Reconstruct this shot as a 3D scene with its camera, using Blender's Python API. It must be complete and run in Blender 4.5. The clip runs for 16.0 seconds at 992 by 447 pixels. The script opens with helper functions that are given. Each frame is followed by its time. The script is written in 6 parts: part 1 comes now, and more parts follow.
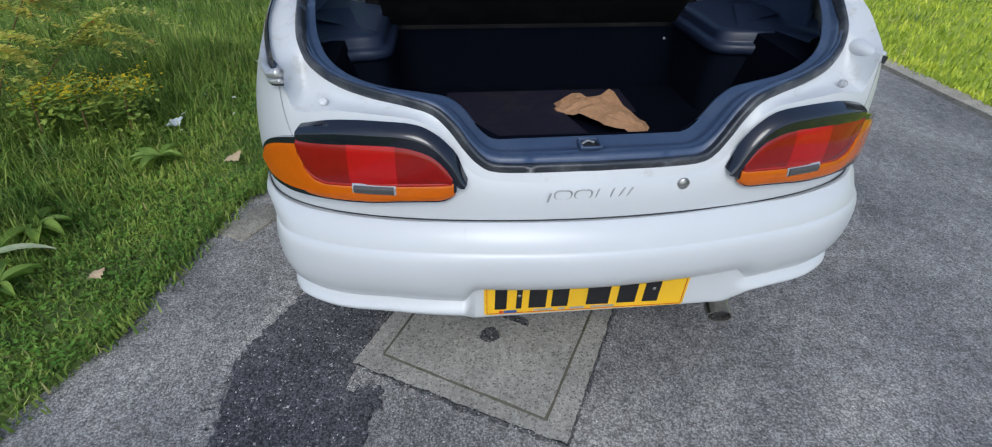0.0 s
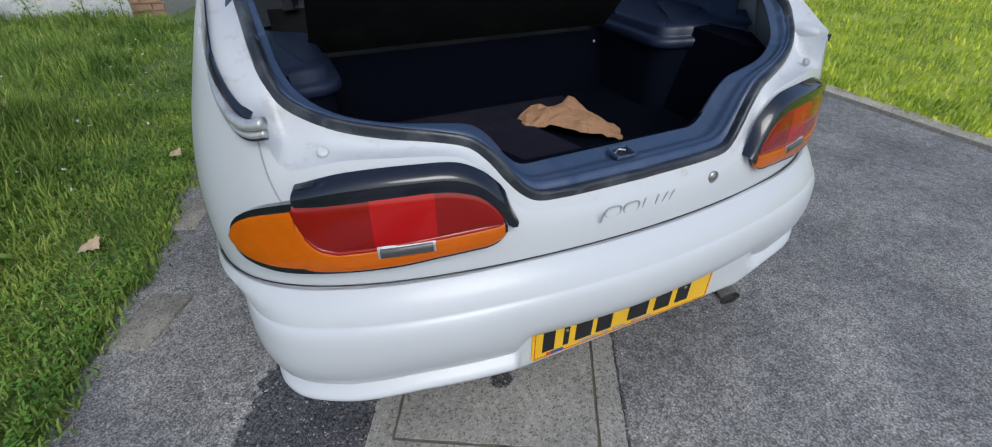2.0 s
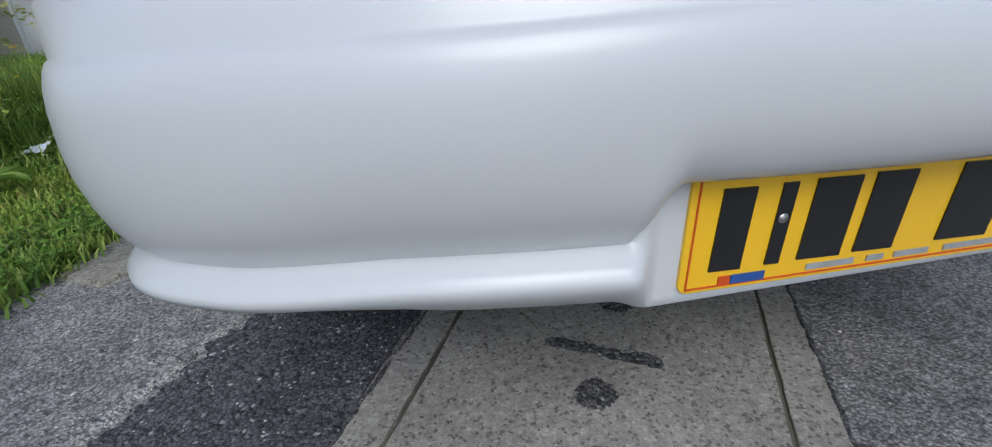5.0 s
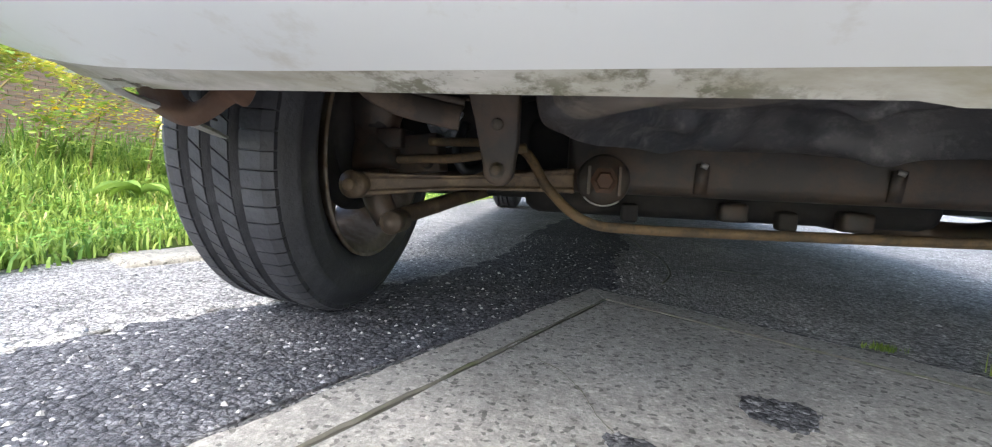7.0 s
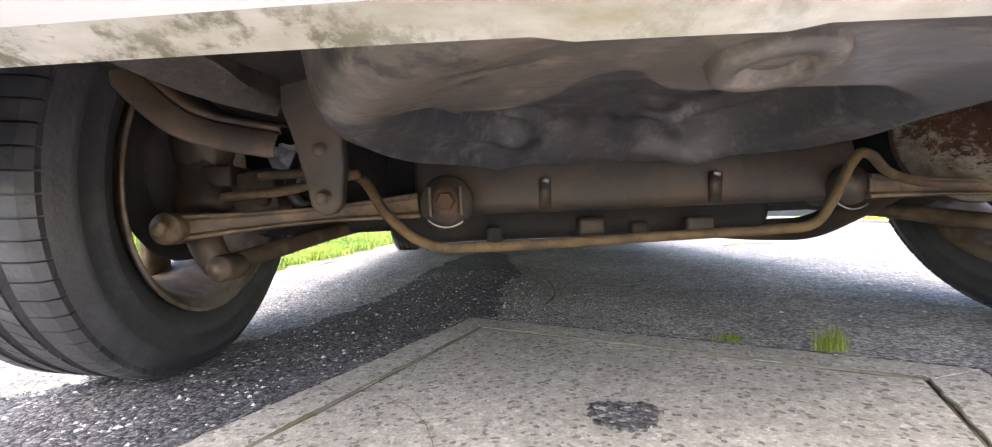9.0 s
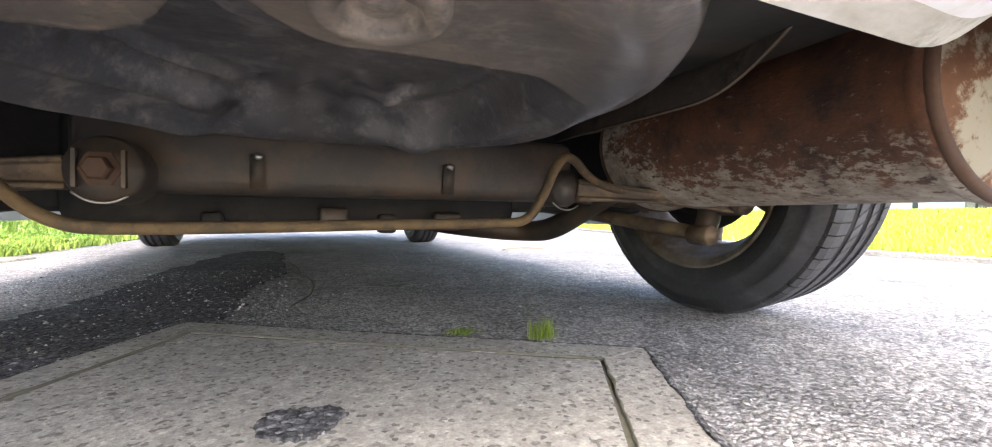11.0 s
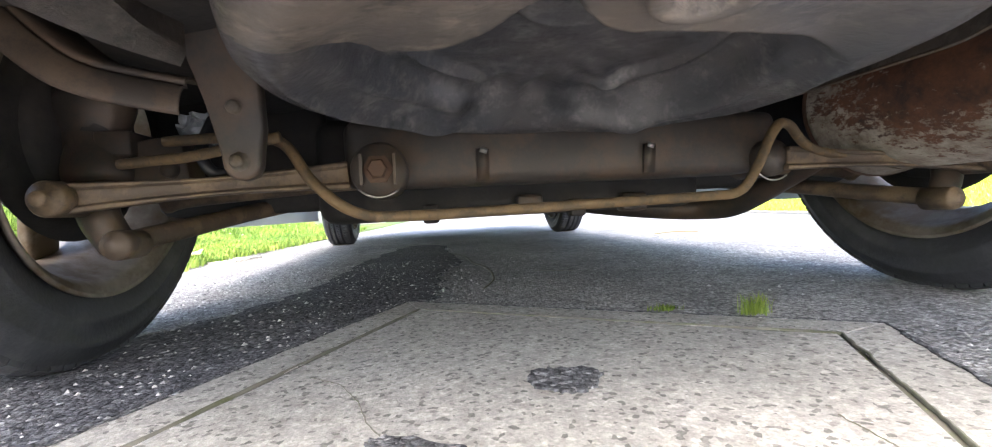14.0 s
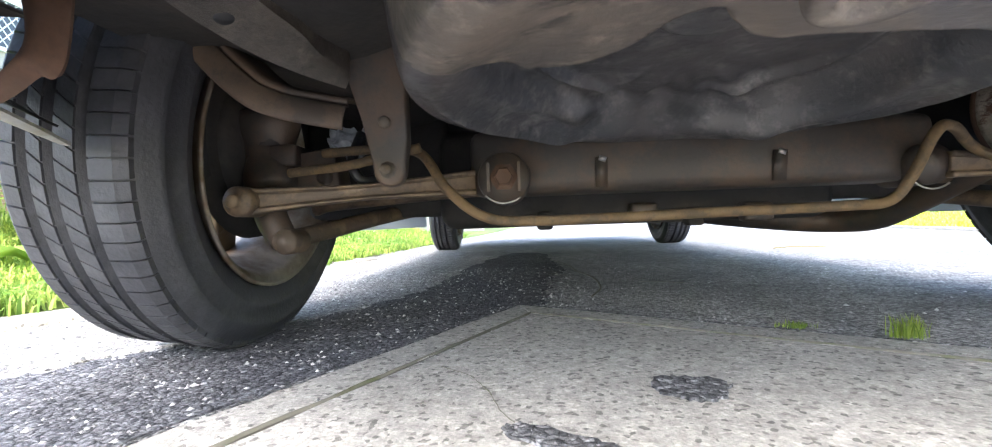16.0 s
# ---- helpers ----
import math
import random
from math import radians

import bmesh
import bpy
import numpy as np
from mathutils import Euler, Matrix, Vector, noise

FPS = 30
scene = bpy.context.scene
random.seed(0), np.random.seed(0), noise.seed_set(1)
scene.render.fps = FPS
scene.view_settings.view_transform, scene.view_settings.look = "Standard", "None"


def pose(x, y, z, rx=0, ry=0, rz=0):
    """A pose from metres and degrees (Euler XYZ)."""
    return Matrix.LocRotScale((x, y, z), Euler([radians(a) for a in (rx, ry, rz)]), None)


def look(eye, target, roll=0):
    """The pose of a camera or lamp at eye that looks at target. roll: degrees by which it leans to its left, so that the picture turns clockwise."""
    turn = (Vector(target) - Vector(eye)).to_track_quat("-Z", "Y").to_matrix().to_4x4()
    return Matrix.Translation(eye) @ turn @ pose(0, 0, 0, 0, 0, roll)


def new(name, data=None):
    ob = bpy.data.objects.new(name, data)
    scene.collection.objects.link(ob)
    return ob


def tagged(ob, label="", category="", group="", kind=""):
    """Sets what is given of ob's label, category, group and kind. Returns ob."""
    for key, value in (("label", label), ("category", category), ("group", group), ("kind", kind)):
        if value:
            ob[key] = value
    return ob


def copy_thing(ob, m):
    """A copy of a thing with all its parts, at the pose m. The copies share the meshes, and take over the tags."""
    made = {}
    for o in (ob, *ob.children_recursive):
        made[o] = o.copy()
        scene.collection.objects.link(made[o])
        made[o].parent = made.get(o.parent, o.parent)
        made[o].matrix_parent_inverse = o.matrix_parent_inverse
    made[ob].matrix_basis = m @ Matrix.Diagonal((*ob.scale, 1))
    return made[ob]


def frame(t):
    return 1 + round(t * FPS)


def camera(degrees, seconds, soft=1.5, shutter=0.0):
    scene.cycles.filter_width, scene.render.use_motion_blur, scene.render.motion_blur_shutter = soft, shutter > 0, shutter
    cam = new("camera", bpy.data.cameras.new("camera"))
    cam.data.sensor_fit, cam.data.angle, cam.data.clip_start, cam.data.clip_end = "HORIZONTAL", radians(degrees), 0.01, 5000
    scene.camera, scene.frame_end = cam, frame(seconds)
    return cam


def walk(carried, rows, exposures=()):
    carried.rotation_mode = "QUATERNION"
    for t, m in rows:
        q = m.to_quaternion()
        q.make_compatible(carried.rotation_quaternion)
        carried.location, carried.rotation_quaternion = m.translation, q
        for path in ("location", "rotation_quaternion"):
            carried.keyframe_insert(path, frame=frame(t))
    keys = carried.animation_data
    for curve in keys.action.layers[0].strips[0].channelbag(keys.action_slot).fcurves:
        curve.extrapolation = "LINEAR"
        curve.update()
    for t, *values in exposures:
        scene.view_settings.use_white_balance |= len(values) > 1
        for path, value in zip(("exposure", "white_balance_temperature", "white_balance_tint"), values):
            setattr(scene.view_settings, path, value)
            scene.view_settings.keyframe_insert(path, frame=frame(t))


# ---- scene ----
cam = camera(92.8, 16.0, soft=1.1)
PATH = [
    (0, (-0.311, -0.826, 1.232), (-0.159, 0.774, 0.041), 0.7),
    (0.5, (-0.437, -0.679, 1.251), (-0.315, 0.957, 0.106), -2.2),
    (1, (-0.523, -0.604, 1.238), (-0.11, 1.005, 0.123), -3.3),
    (1.5, (-0.615, -0.59, 1.22), (0.085, 0.909, 0.097), -0.4),
    (2, (-0.629, -0.599, 1.182), (0.072, 0.896, 0.053), 0.3),
    (2.5, (-0.668, -0.539, 1.064), (0.046, 0.951, -0.063), 0.9),
    (3, (-0.674, -0.487, 0.912), (0.043, 1.003, -0.213), 2.0),
    (3.5, (-0.65, -0.471, 0.76), (-0.033, 1.09, -0.328), 0.3),
    (3.7, (-0.647, -0.477, 0.724), (-0.085, 1.153, -0.29), -0.5),
    (5.8, (-0.332, -0.214, 0.433), (-0.3, 1.648, -0.296), -0.9),
    (6, (-0.314, -0.206, 0.387), (-0.409, 1.68, -0.27), -0.3),
    (6.5, (-0.314, -0.112, 0.267), (-0.63, 1.797, -0.238), -1.0),
    (7, (-0.308, -0.042, 0.224), (-0.616, 1.922, 0.008), 2.4),
    (7.5, (-0.296, -0.044, 0.235), (-0.613, 1.925, 0.092), -0.3),
    (8, (-0.282, -0.031, 0.206), (-0.587, 1.941, 0.075), -1.4),
    (8.5, (-0.259, -0.025, 0.208), (-0.437, 1.966, 0.158), -2.1),
    (9, (-0.22, -0.013, 0.2), (-0.176, 1.986, 0.162), -2.5),
    (9.5, (-0.187, 0.0, 0.185), (0.2, 1.962, 0.159), -0.8),
    (10, (-0.154, 0.007, 0.181), (0.442, 1.916, 0.159), -0.5),
    (10.2, (-0.142, 0.007, 0.184), (0.51, 1.898, 0.159), -0.3),
    (12.5, (-0.08, 0.014, 0.161), (0.894, 1.759, 0.103), -0.2),
    (13, (-0.089, 0.017, 0.164), (0.922, 1.741, 0.096), -0.9),
    (13.5, (-0.158, 0.025, 0.153), (0.561, 1.891, 0.092), -1.5),
    (14, (-0.218, 0.007, 0.165), (0.081, 1.984, 0.106), -3.0),
    (14.5, (-0.244, -0.004, 0.162), (-0.167, 1.994, 0.117), -3.1),
    (15, (-0.255, -0.018, 0.162), (-0.277, 1.982, 0.128), -2.5),
    (15.5, (-0.261, -0.019, 0.16), (-0.355, 1.979, 0.145), -1.9),
    (16, (-0.25, -0.015, 0.162), (-0.35, 1.983, 0.16), -2.0),
]
EXPOSURES = [(0, 0.0, 5800, 6), (0.6, 0.02, 5800, 6), (1.0, 0.18, 5800, 6), (1.5, -0.01, 5850, 6.5), (3.7, -0.14, 5900, 7.5), (5.8, -0.12, 5750, 7), (6.1, 0.33, 5850, 8), (6.5, 1.34, 6000, 11), (7, 2.16, 6100, 9), (8, 2.3, 6300, 12), (9, 3.0, 6700, 16), (10.2, 3.12, 6700, 16), (12.3, 2.17, 6500, 12), (13, 2.22, 6500, 12), (13.5, 2.34, 6500, 12), (14, 3.06, 6400, 12), (15, 3.11, 6300, 11), (16, 3.10, 6200, 10)]
walk(cam, [(t, look(eye, target, roll)) for t, eye, target, roll in PATH], EXPOSURES)

# ---- world and light ----
world = bpy.data.worlds.new("sky")
scene.world = world
world.use_nodes = True
wn = world.node_tree
sky = wn.nodes.new("ShaderNodeTexSky")
sky.sky_type = "NISHITA"
sky.sun_disc = False
SUN_EL, SUN_AZ = radians(47), radians(186)
sky.sun_elevation, sky.sun_rotation = SUN_EL, SUN_AZ
sky.air_density, sky.dust_density, sky.ozone_density = 1.0, 3.0, 1.0
back = wn.nodes["Background"]
back.inputs["Strength"].default_value = 0.15
wn.links.new(sky.outputs[0], back.inputs[0])
sun = new("sun", bpy.data.lights.new("sun", "SUN"))
sun.data.energy, sun.data.angle, sun.data.color = 1.02, radians(32), (1.0, 0.97, 0.92)
sun_dir = Vector((math.sin(SUN_AZ) * math.cos(SUN_EL), math.cos(SUN_AZ) * math.cos(SUN_EL), math.sin(SUN_EL)))
sun.matrix_world = look(sun_dir * 20, (0, 0, 0))


# ---- materials ----
def nodes_of(name):
    m = bpy.data.materials.new(name)
    m.use_nodes = True
    return m, m.node_tree, m.node_tree.nodes["Principled BSDF"]


def noise_fac(nt, scale, detail=4.0, rough=0.55, coord="Object", stretch=None):
    tc = nt.nodes.new("ShaderNodeTexCoord")
    n = nt.nodes.new("ShaderNodeTexNoise")
    n.inputs["Scale"].default_value, n.inputs["Detail"].default_value, n.inputs["Roughness"].default_value = scale, detail, rough
    if stretch:
        mp = nt.nodes.new("ShaderNodeMapping")
        mp.inputs["Scale"].default_value = stretch
        nt.links.new(tc.outputs[coord], mp.inputs[0])
        nt.links.new(mp.outputs[0], n.inputs["Vector"])
    else:
        nt.links.new(tc.outputs[coord], n.inputs["Vector"])
    return n.outputs["Fac"]


def ramp(nt, fac, stops):
    r = nt.nodes.new("ShaderNodeValToRGB")
    e = r.color_ramp.elements
    while len(e) < len(stops):
        e.new(0.5)
    for k, (p, c) in zip(e, stops):
        k.position, k.color = p, (*c, 1) if len(c) == 3 else c
    nt.links.new(fac, r.inputs[0])
    return r.outputs[0]


def mix(nt, fac, a, b, blend="MIX"):
    m = nt.nodes.new("ShaderNodeMix")
    m.data_type, m.blend_type = "RGBA", blend
    for sock, v in ((m.inputs[0], fac), (m.inputs[6], a), (m.inputs[7], b)):
        if isinstance(v, bpy.types.NodeSocket):
            nt.links.new(v, sock)
        elif isinstance(v, (int, float)):
            sock.default_value = v
        else:
            sock.default_value = (*v, 1)
    return m.outputs[2]


def bump(nt, bsdf, height, strength, dist=0.01):
    b = nt.nodes.new("ShaderNodeBump")
    b.inputs["Strength"].default_value, b.inputs["Distance"].default_value = strength, dist
    nt.links.new(height, b.inputs["Height"])
    nt.links.new(b.outputs[0], bsdf.inputs["Normal"])


def plain(name, color, rough=0.5, metal=0.0, dirt=None, dirt_at=(0.5, 0.7), scale=6.0, grain=60.0, grain_bump=0.1, coat=0.0, spec=0.5, streak=None):
    """A surface of one colour with two scales of change: soft stains of the colour dirt and a fine grain."""
    m, nt, b = nodes_of(name)
    fine = noise_fac(nt, grain, 3)
    c = mix(nt, ramp(nt, fine, [(0.3, (0, 0, 0)), (0.7, (1, 1, 1))]), tuple(0.86 * v for v in color), tuple(min(1, 1.1 * v) for v in color))
    if dirt:
        f = noise_fac(nt, scale, 7, 0.65, stretch=streak)
        c = mix(nt, ramp(nt, f, [(dirt_at[0], (0, 0, 0)), (dirt_at[1], (1, 1, 1))]), c, dirt)
    nt.links.new(c, b.inputs["Base Color"])
    b.inputs["Roughness"].default_value, b.inputs["Metallic"].default_value = rough, metal
    b.inputs["Coat Weight"].default_value, b.inputs["Specular IOR Level"].default_value = coat, spec
    if grain_bump:
        bump(nt, b, fine, grain_bump, 0.004)
    return m


def paint_material(name, dirty):
    """White car paint under a clear coat; dirty paint carries grime stains."""
    m, nt, b = nodes_of(name)
    base = (0.61, 0.627, 0.642)
    f = noise_fac(nt, 3.0, 6, 0.6)
    c = mix(nt, ramp(nt, f, [(0.35, (0, 0, 0)), (0.8, (1, 1, 1))]), base, (0.585, 0.60, 0.613))
    if dirty:
        g = noise_fac(nt, 22.0, 7, 0.7)
        c = mix(nt, ramp(nt, g, [(0.55, (0, 0, 0)), (0.75, (0.75, 0.75, 0.75))]), c, (0.42, 0.39, 0.33))
    nt.links.new(c, b.inputs["Base Color"])
    b.inputs["Roughness"].default_value = 0.38 if dirty else 0.3
    b.inputs["Coat Weight"].default_value, b.inputs["Coat Roughness"].default_value = 0.2 if dirty else 0.28, 0.2
    bump(nt, b, noise_fac(nt, 9.0, 2), 0.03, 0.01)
    return m


def lens_material(name, color, ribs):
    m, nt, b = nodes_of(name)
    f = noise_fac(nt, 40.0, 2)
    nt.links.new(mix(nt, f, tuple(0.8 * v for v in color), color), b.inputs["Base Color"])
    b.inputs["Roughness"].default_value, b.inputs["Coat Weight"].default_value, b.inputs["Coat Roughness"].default_value = 0.12, 0.5, 0.03
    b.inputs["Specular IOR Level"].default_value = 0.3
    if ribs:
        tc, w = nt.nodes.new("ShaderNodeTexCoord"), nt.nodes.new("ShaderNodeTexWave")
        w.inputs["Scale"].default_value, w.bands_direction = ribs, "Z"
        nt.links.new(tc.outputs["Object"], w.inputs[0])
        bump(nt, b, w.outputs["Fac"], 0.07, 0.002)
    return m


def asphalt_material(name, dark, light, chip, scale=165.0, chips=0.965):
    m, nt, b = nodes_of(name)
    tc, vor = nt.nodes.new("ShaderNodeTexCoord"), nt.nodes.new("ShaderNodeTexVoronoi")
    vor.inputs["Scale"].default_value = scale
    warp = nt.nodes.new("ShaderNodeTexNoise")
    warp.inputs["Scale"].default_value, warp.inputs["Detail"].default_value = scale * 0.9, 3.0
    nt.links.new(tc.outputs["Object"], warp.inputs["Vector"])
    push = nt.nodes.new("ShaderNodeVectorMath")
    push.operation = "MULTIPLY_ADD"
    push.inputs[1].default_value = (1.7 / scale,) * 3
    nt.links.new(warp.outputs["Color"], push.inputs[0])
    nt.links.new(tc.outputs["Object"], push.inputs[2])
    nt.links.new(push.outputs[0], vor.inputs["Vector"])
    sepc = nt.nodes.new("ShaderNodeSeparateColor")
    nt.links.new(vor.outputs["Color"], sepc.inputs[0])
    stones = ramp(nt, sepc.outputs[0], [(0.0, dark), (0.6, light), (chips, light), (min(1.0, chips + 0.03), chip)])
    gap = ramp(nt, vor.outputs["Distance"], [(0.30, (1.06, 1.06, 1.06)), (0.70, (0.50, 0.50, 0.50))])
    c = mix(nt, 1.0, stones, gap, "MULTIPLY")
    big = ramp(nt, noise_fac(nt, 1.7, 7, 0.65), [(0.32, (0.70, 0.70, 0.70)), (0.70, (1.18, 1.17, 1.15))])
    c = mix(nt, 1.0, c, big, "MULTIPLY")
    mid = ramp(nt, noise_fac(nt, 22.0, 5, 0.7), [(0.36, (0.74, 0.74, 0.74)), (0.66, (1.16, 1.16, 1.16))])
    c = mix(nt, 1.0, c, mid, "MULTIPLY")
    c = mix(nt, 1.0, c, ramp(nt, noise_fac(nt, 420.0, 3, 0.7), [(0.35, (0.72, 0.72, 0.72)), (0.65, (1.2, 1.2, 1.2))]), "MULTIPLY")
    worn = ramp(nt, noise_fac(nt, 0.9, 6, 0.7), [(0.40, (0.86, 0.86, 0.87)), (0.52, (1.0, 0.99, 0.98)), (0.62, (1.16, 1.14, 1.10))])
    c = mix(nt, 1.0, c, worn, "MULTIPLY")
    nt.links.new(c, b.inputs["Base Color"])
    b.inputs["Roughness"].default_value, b.inputs["Specular IOR Level"].default_value = 0.9, 0.25
    h = nt.nodes.new("ShaderNodeMath")
    h.operation = "SUBTRACT"
    h.inputs[0].default_value = 1.0
    nt.links.new(vor.outputs["Distance"], h.inputs[1])
    bump(nt, b, h.outputs[0], 0.7, 0.005)
    return m


def concrete_material(name, base):
    m, nt, b = nodes_of(name)
    tc, vor = nt.nodes.new("ShaderNodeTexCoord"), nt.nodes.new("ShaderNodeTexVoronoi")
    vor.inputs["Scale"].default_value = 210.0
    nt.links.new(tc.outputs["Object"], vor.inputs["Vector"])
    sepc = nt.nodes.new("ShaderNodeSeparateColor")
    nt.links.new(vor.outputs["Color"], sepc.inputs[0])
    c = ramp(nt, sepc.outputs[0], [(0.0, tuple(0.40 * v for v in base)), (0.09, tuple(0.55 * v for v in base)), (0.15, tuple(0.92 * v for v in base)), (0.8, base), (1.0, tuple(1.25 * v for v in base))])
    c = mix(nt, 1.0, c, ramp(nt, noise_fac(nt, 5.0, 7, 0.65), [(0.3, (0.70, 0.70, 0.68)), (0.7, (1.14, 1.13, 1.10))]), "MULTIPLY")
    c = mix(nt, 1.0, c, ramp(nt, noise_fac(nt, 60.0, 6, 0.75), [(0.35, (0.70, 0.70, 0.69)), (0.62, (1.12, 1.12, 1.12))]), "MULTIPLY")
    c = mix(nt, 1.0, c, ramp(nt, noise_fac(nt, 300.0, 3, 0.7), [(0.35, (0.8, 0.8, 0.8)), (0.65, (1.15, 1.15, 1.15))]), "MULTIPLY")
    nt.links.new(c, b.inputs["Base Color"])
    b.inputs["Roughness"].default_value = 0.88
    bump(nt, b, noise_fac(nt, 160.0, 4, 0.7), 0.5, 0.004)
    return m


def leaf_material(name, a, c2, dry=None):
    m, nt, b = nodes_of(name)
    g = nt.nodes.new("ShaderNodeNewGeometry")
    stops = [(0.0, a), (0.7, c2)] + ([(0.955, c2), (0.985, dry)] if dry else [])
    c = ramp(nt, g.outputs["Random Per Island"], stops)
    c = mix(nt, 1.0, c, ramp(nt, noise_fac(nt, 2.6, 5, 0.65), [(0.36, (0.52, 0.66, 0.55)), (0.5, (0.95, 1.0, 0.9)), (0.64, (1.32, 1.26, 1.1))]), "MULTIPLY")
    nt.links.new(c, b.inputs["Base Color"])
    b.inputs["Roughness"].default_value = 0.55
    b.inputs["Specular IOR Level"].default_value = 0.3
    tr = nt.nodes.new("ShaderNodeBsdfTranslucent")
    nt.links.new(c, tr.inputs[0])
    mx = nt.nodes.new("ShaderNodeMixShader")
    mx.inputs[0].default_value = 0.35
    nt.links.new(b.outputs[0], mx.inputs[1])
    nt.links.new(tr.outputs[0], mx.inputs[2])
    nt.links.new(mx.outputs[0], nt.nodes["Material Output"].inputs[0])
    return m


def rust_material(name, base, rusts, scale, at=(0.42, 0.56), rough=0.75, metal=0.2):
    m, nt, b = nodes_of(name)
    f = noise_fac(nt, scale, 9, 0.72)
    r = mix(nt, noise_fac(nt, scale * 4, 5, 0.7), rusts[0], rusts[1])
    c = mix(nt, ramp(nt, f, [(at[0], (0, 0, 0)), (at[1], (1, 1, 1))]), base, r)
    nt.links.new(c, b.inputs["Base Color"])
    b.inputs["Roughness"].default_value, b.inputs["Metallic"].default_value = rough, metal
    bump(nt, b, f, 0.35, 0.004)
    return m


def glass_material(name, tint):
    m, nt, b = nodes_of(name)
    b.inputs["Base Color"].default_value = (*tint, 1)
    b.inputs["Roughness"].default_value, b.inputs["Transmission Weight"].default_value, b.inputs["IOR"].default_value = 0.02, 1.0, 1.45
    return m


PAINT, CHANNEL = paint_material("white_paint", False), paint_material("channel_paint", True)


def mossy(m, at=(0.555, 0.63), moss=(0.085, 0.082, 0.045)):
    """Adds speckled moss blotches over a material's colour."""
    nt = m.node_tree
    b = next(n for n in nt.nodes if n.type == "BSDF_PRINCIPLED")
    old = b.inputs["Base Color"].links[0].from_socket
    patch = ramp(nt, noise_fac(nt, 6.0, 3, 0.5), [(0.46, (0, 0, 0)), (0.60, (1, 1, 1))])
    speck = ramp(nt, noise_fac(nt, 60.0, 8, 0.75), [(at[0] - 0.08, (0, 0, 0)), (at[1] - 0.04, (1, 1, 1))])
    f = mix(nt, 1.0, patch, speck, "MULTIPLY")
    nt.links.new(mix(nt, f, old, moss), b.inputs["Base Color"])
    return m


GRIME = mossy(plain("grimy_paint", (0.46, 0.45, 0.425), 0.55, dirt=(0.25, 0.232, 0.17), dirt_at=(0.45, 0.68), scale=9, grain=45, grain_bump=0.15, streak=(0.8, 2.2, 1)))
RUBBER = plain("seal_rubber", (0.016, 0.017, 0.02), 0.45, dirt=(0.06, 0.06, 0.055), dirt_at=(0.55, 0.8), scale=9)
BLACK = plain("black_plastic", (0.010, 0.012, 0.020), 0.11, dirt=(0.06, 0.066, 0.08), dirt_at=(0.62, 0.88), scale=11, grain_bump=0.01, coat=0.6)
# darker copy of the blue trim: the boot's shade is in its colour
SHADEDTRIM = plain("shaded_blue_trim", (0.012, 0.019, 0.043), 0.42, dirt=(0.020, 0.029, 0.058), dirt_at=(0.5, 0.8), scale=7, grain=260, grain_bump=0.12)
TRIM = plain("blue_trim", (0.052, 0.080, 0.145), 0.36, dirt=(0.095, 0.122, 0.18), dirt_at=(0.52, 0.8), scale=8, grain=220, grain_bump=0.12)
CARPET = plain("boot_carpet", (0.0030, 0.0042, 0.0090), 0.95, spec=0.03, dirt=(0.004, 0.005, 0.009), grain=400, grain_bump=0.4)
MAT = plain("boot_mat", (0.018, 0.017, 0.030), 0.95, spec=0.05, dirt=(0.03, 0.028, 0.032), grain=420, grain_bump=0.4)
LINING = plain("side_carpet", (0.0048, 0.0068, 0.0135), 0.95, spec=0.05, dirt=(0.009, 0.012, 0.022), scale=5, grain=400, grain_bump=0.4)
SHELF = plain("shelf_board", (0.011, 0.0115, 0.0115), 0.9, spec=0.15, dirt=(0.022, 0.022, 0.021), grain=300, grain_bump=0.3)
SEAT = plain("seat_cloth", (0.05, 0.058, 0.085), 0.95, dirt=(0.09, 0.095, 0.12), grain=250, grain_bump=0.3)
AMBER, RED, BRAKE, CLEAR = lens_material("amber_lens", (0.62, 0.128, 0.002), 30), lens_material("red_lens", (0.27, 0.008, 0.006), 0), lens_material("brake_lens", (0.48, 0.008, 0.008), 0), lens_material("clear_lens", (0.085, 0.082, 0.080), 90)
SEAM = lens_material("bright_red_lens", (0.36, 0.012, 0.004), 0)
YELLOW = plain("plate_yellow", (0.90, 0.53, 0.007), 0.3, grain=2.0, grain_bump=0, coat=0.6)
INK, REDLINE, BLUE, GREYINK = plain("plate_black", (0.013, 0.013, 0.014), 0.4, grain_bump=0), plain("plate_red", (0.60, 0.08, 0.01), 0.4, grain_bump=0), plain("plate_blue", (0.03, 0.09, 0.32), 0.4, grain_bump=0), plain("badge_grey", (0.42, 0.43, 0.44), 0.35, metal=0.3, grain_bump=0)
BRIGHT = plain("bright_strip", (0.66, 0.655, 0.64), 0.34, metal=0.55, dirt=(0.42, 0.40, 0.36), dirt_at=(0.52, 0.72), scale=30)
SEALRUBBER = plain("worn_seal_rubber", (0.030, 0.035, 0.045), 0.32, dirt=(0.12, 0.125, 0.13), dirt_at=(0.48, 0.74), scale=16)
STEEL = plain("steel", (0.45, 0.44, 0.42), 0.3, metal=0.9, dirt=(0.2, 0.18, 0.15), dirt_at=(0.55, 0.75), scale=25)
TYRE = plain("tyre_rubber", (0.042, 0.042, 0.047), 0.58, dirt=(0.095, 0.095, 0.10), dirt_at=(0.5, 0.8), scale=14, grain=180, grain_bump=0.2)
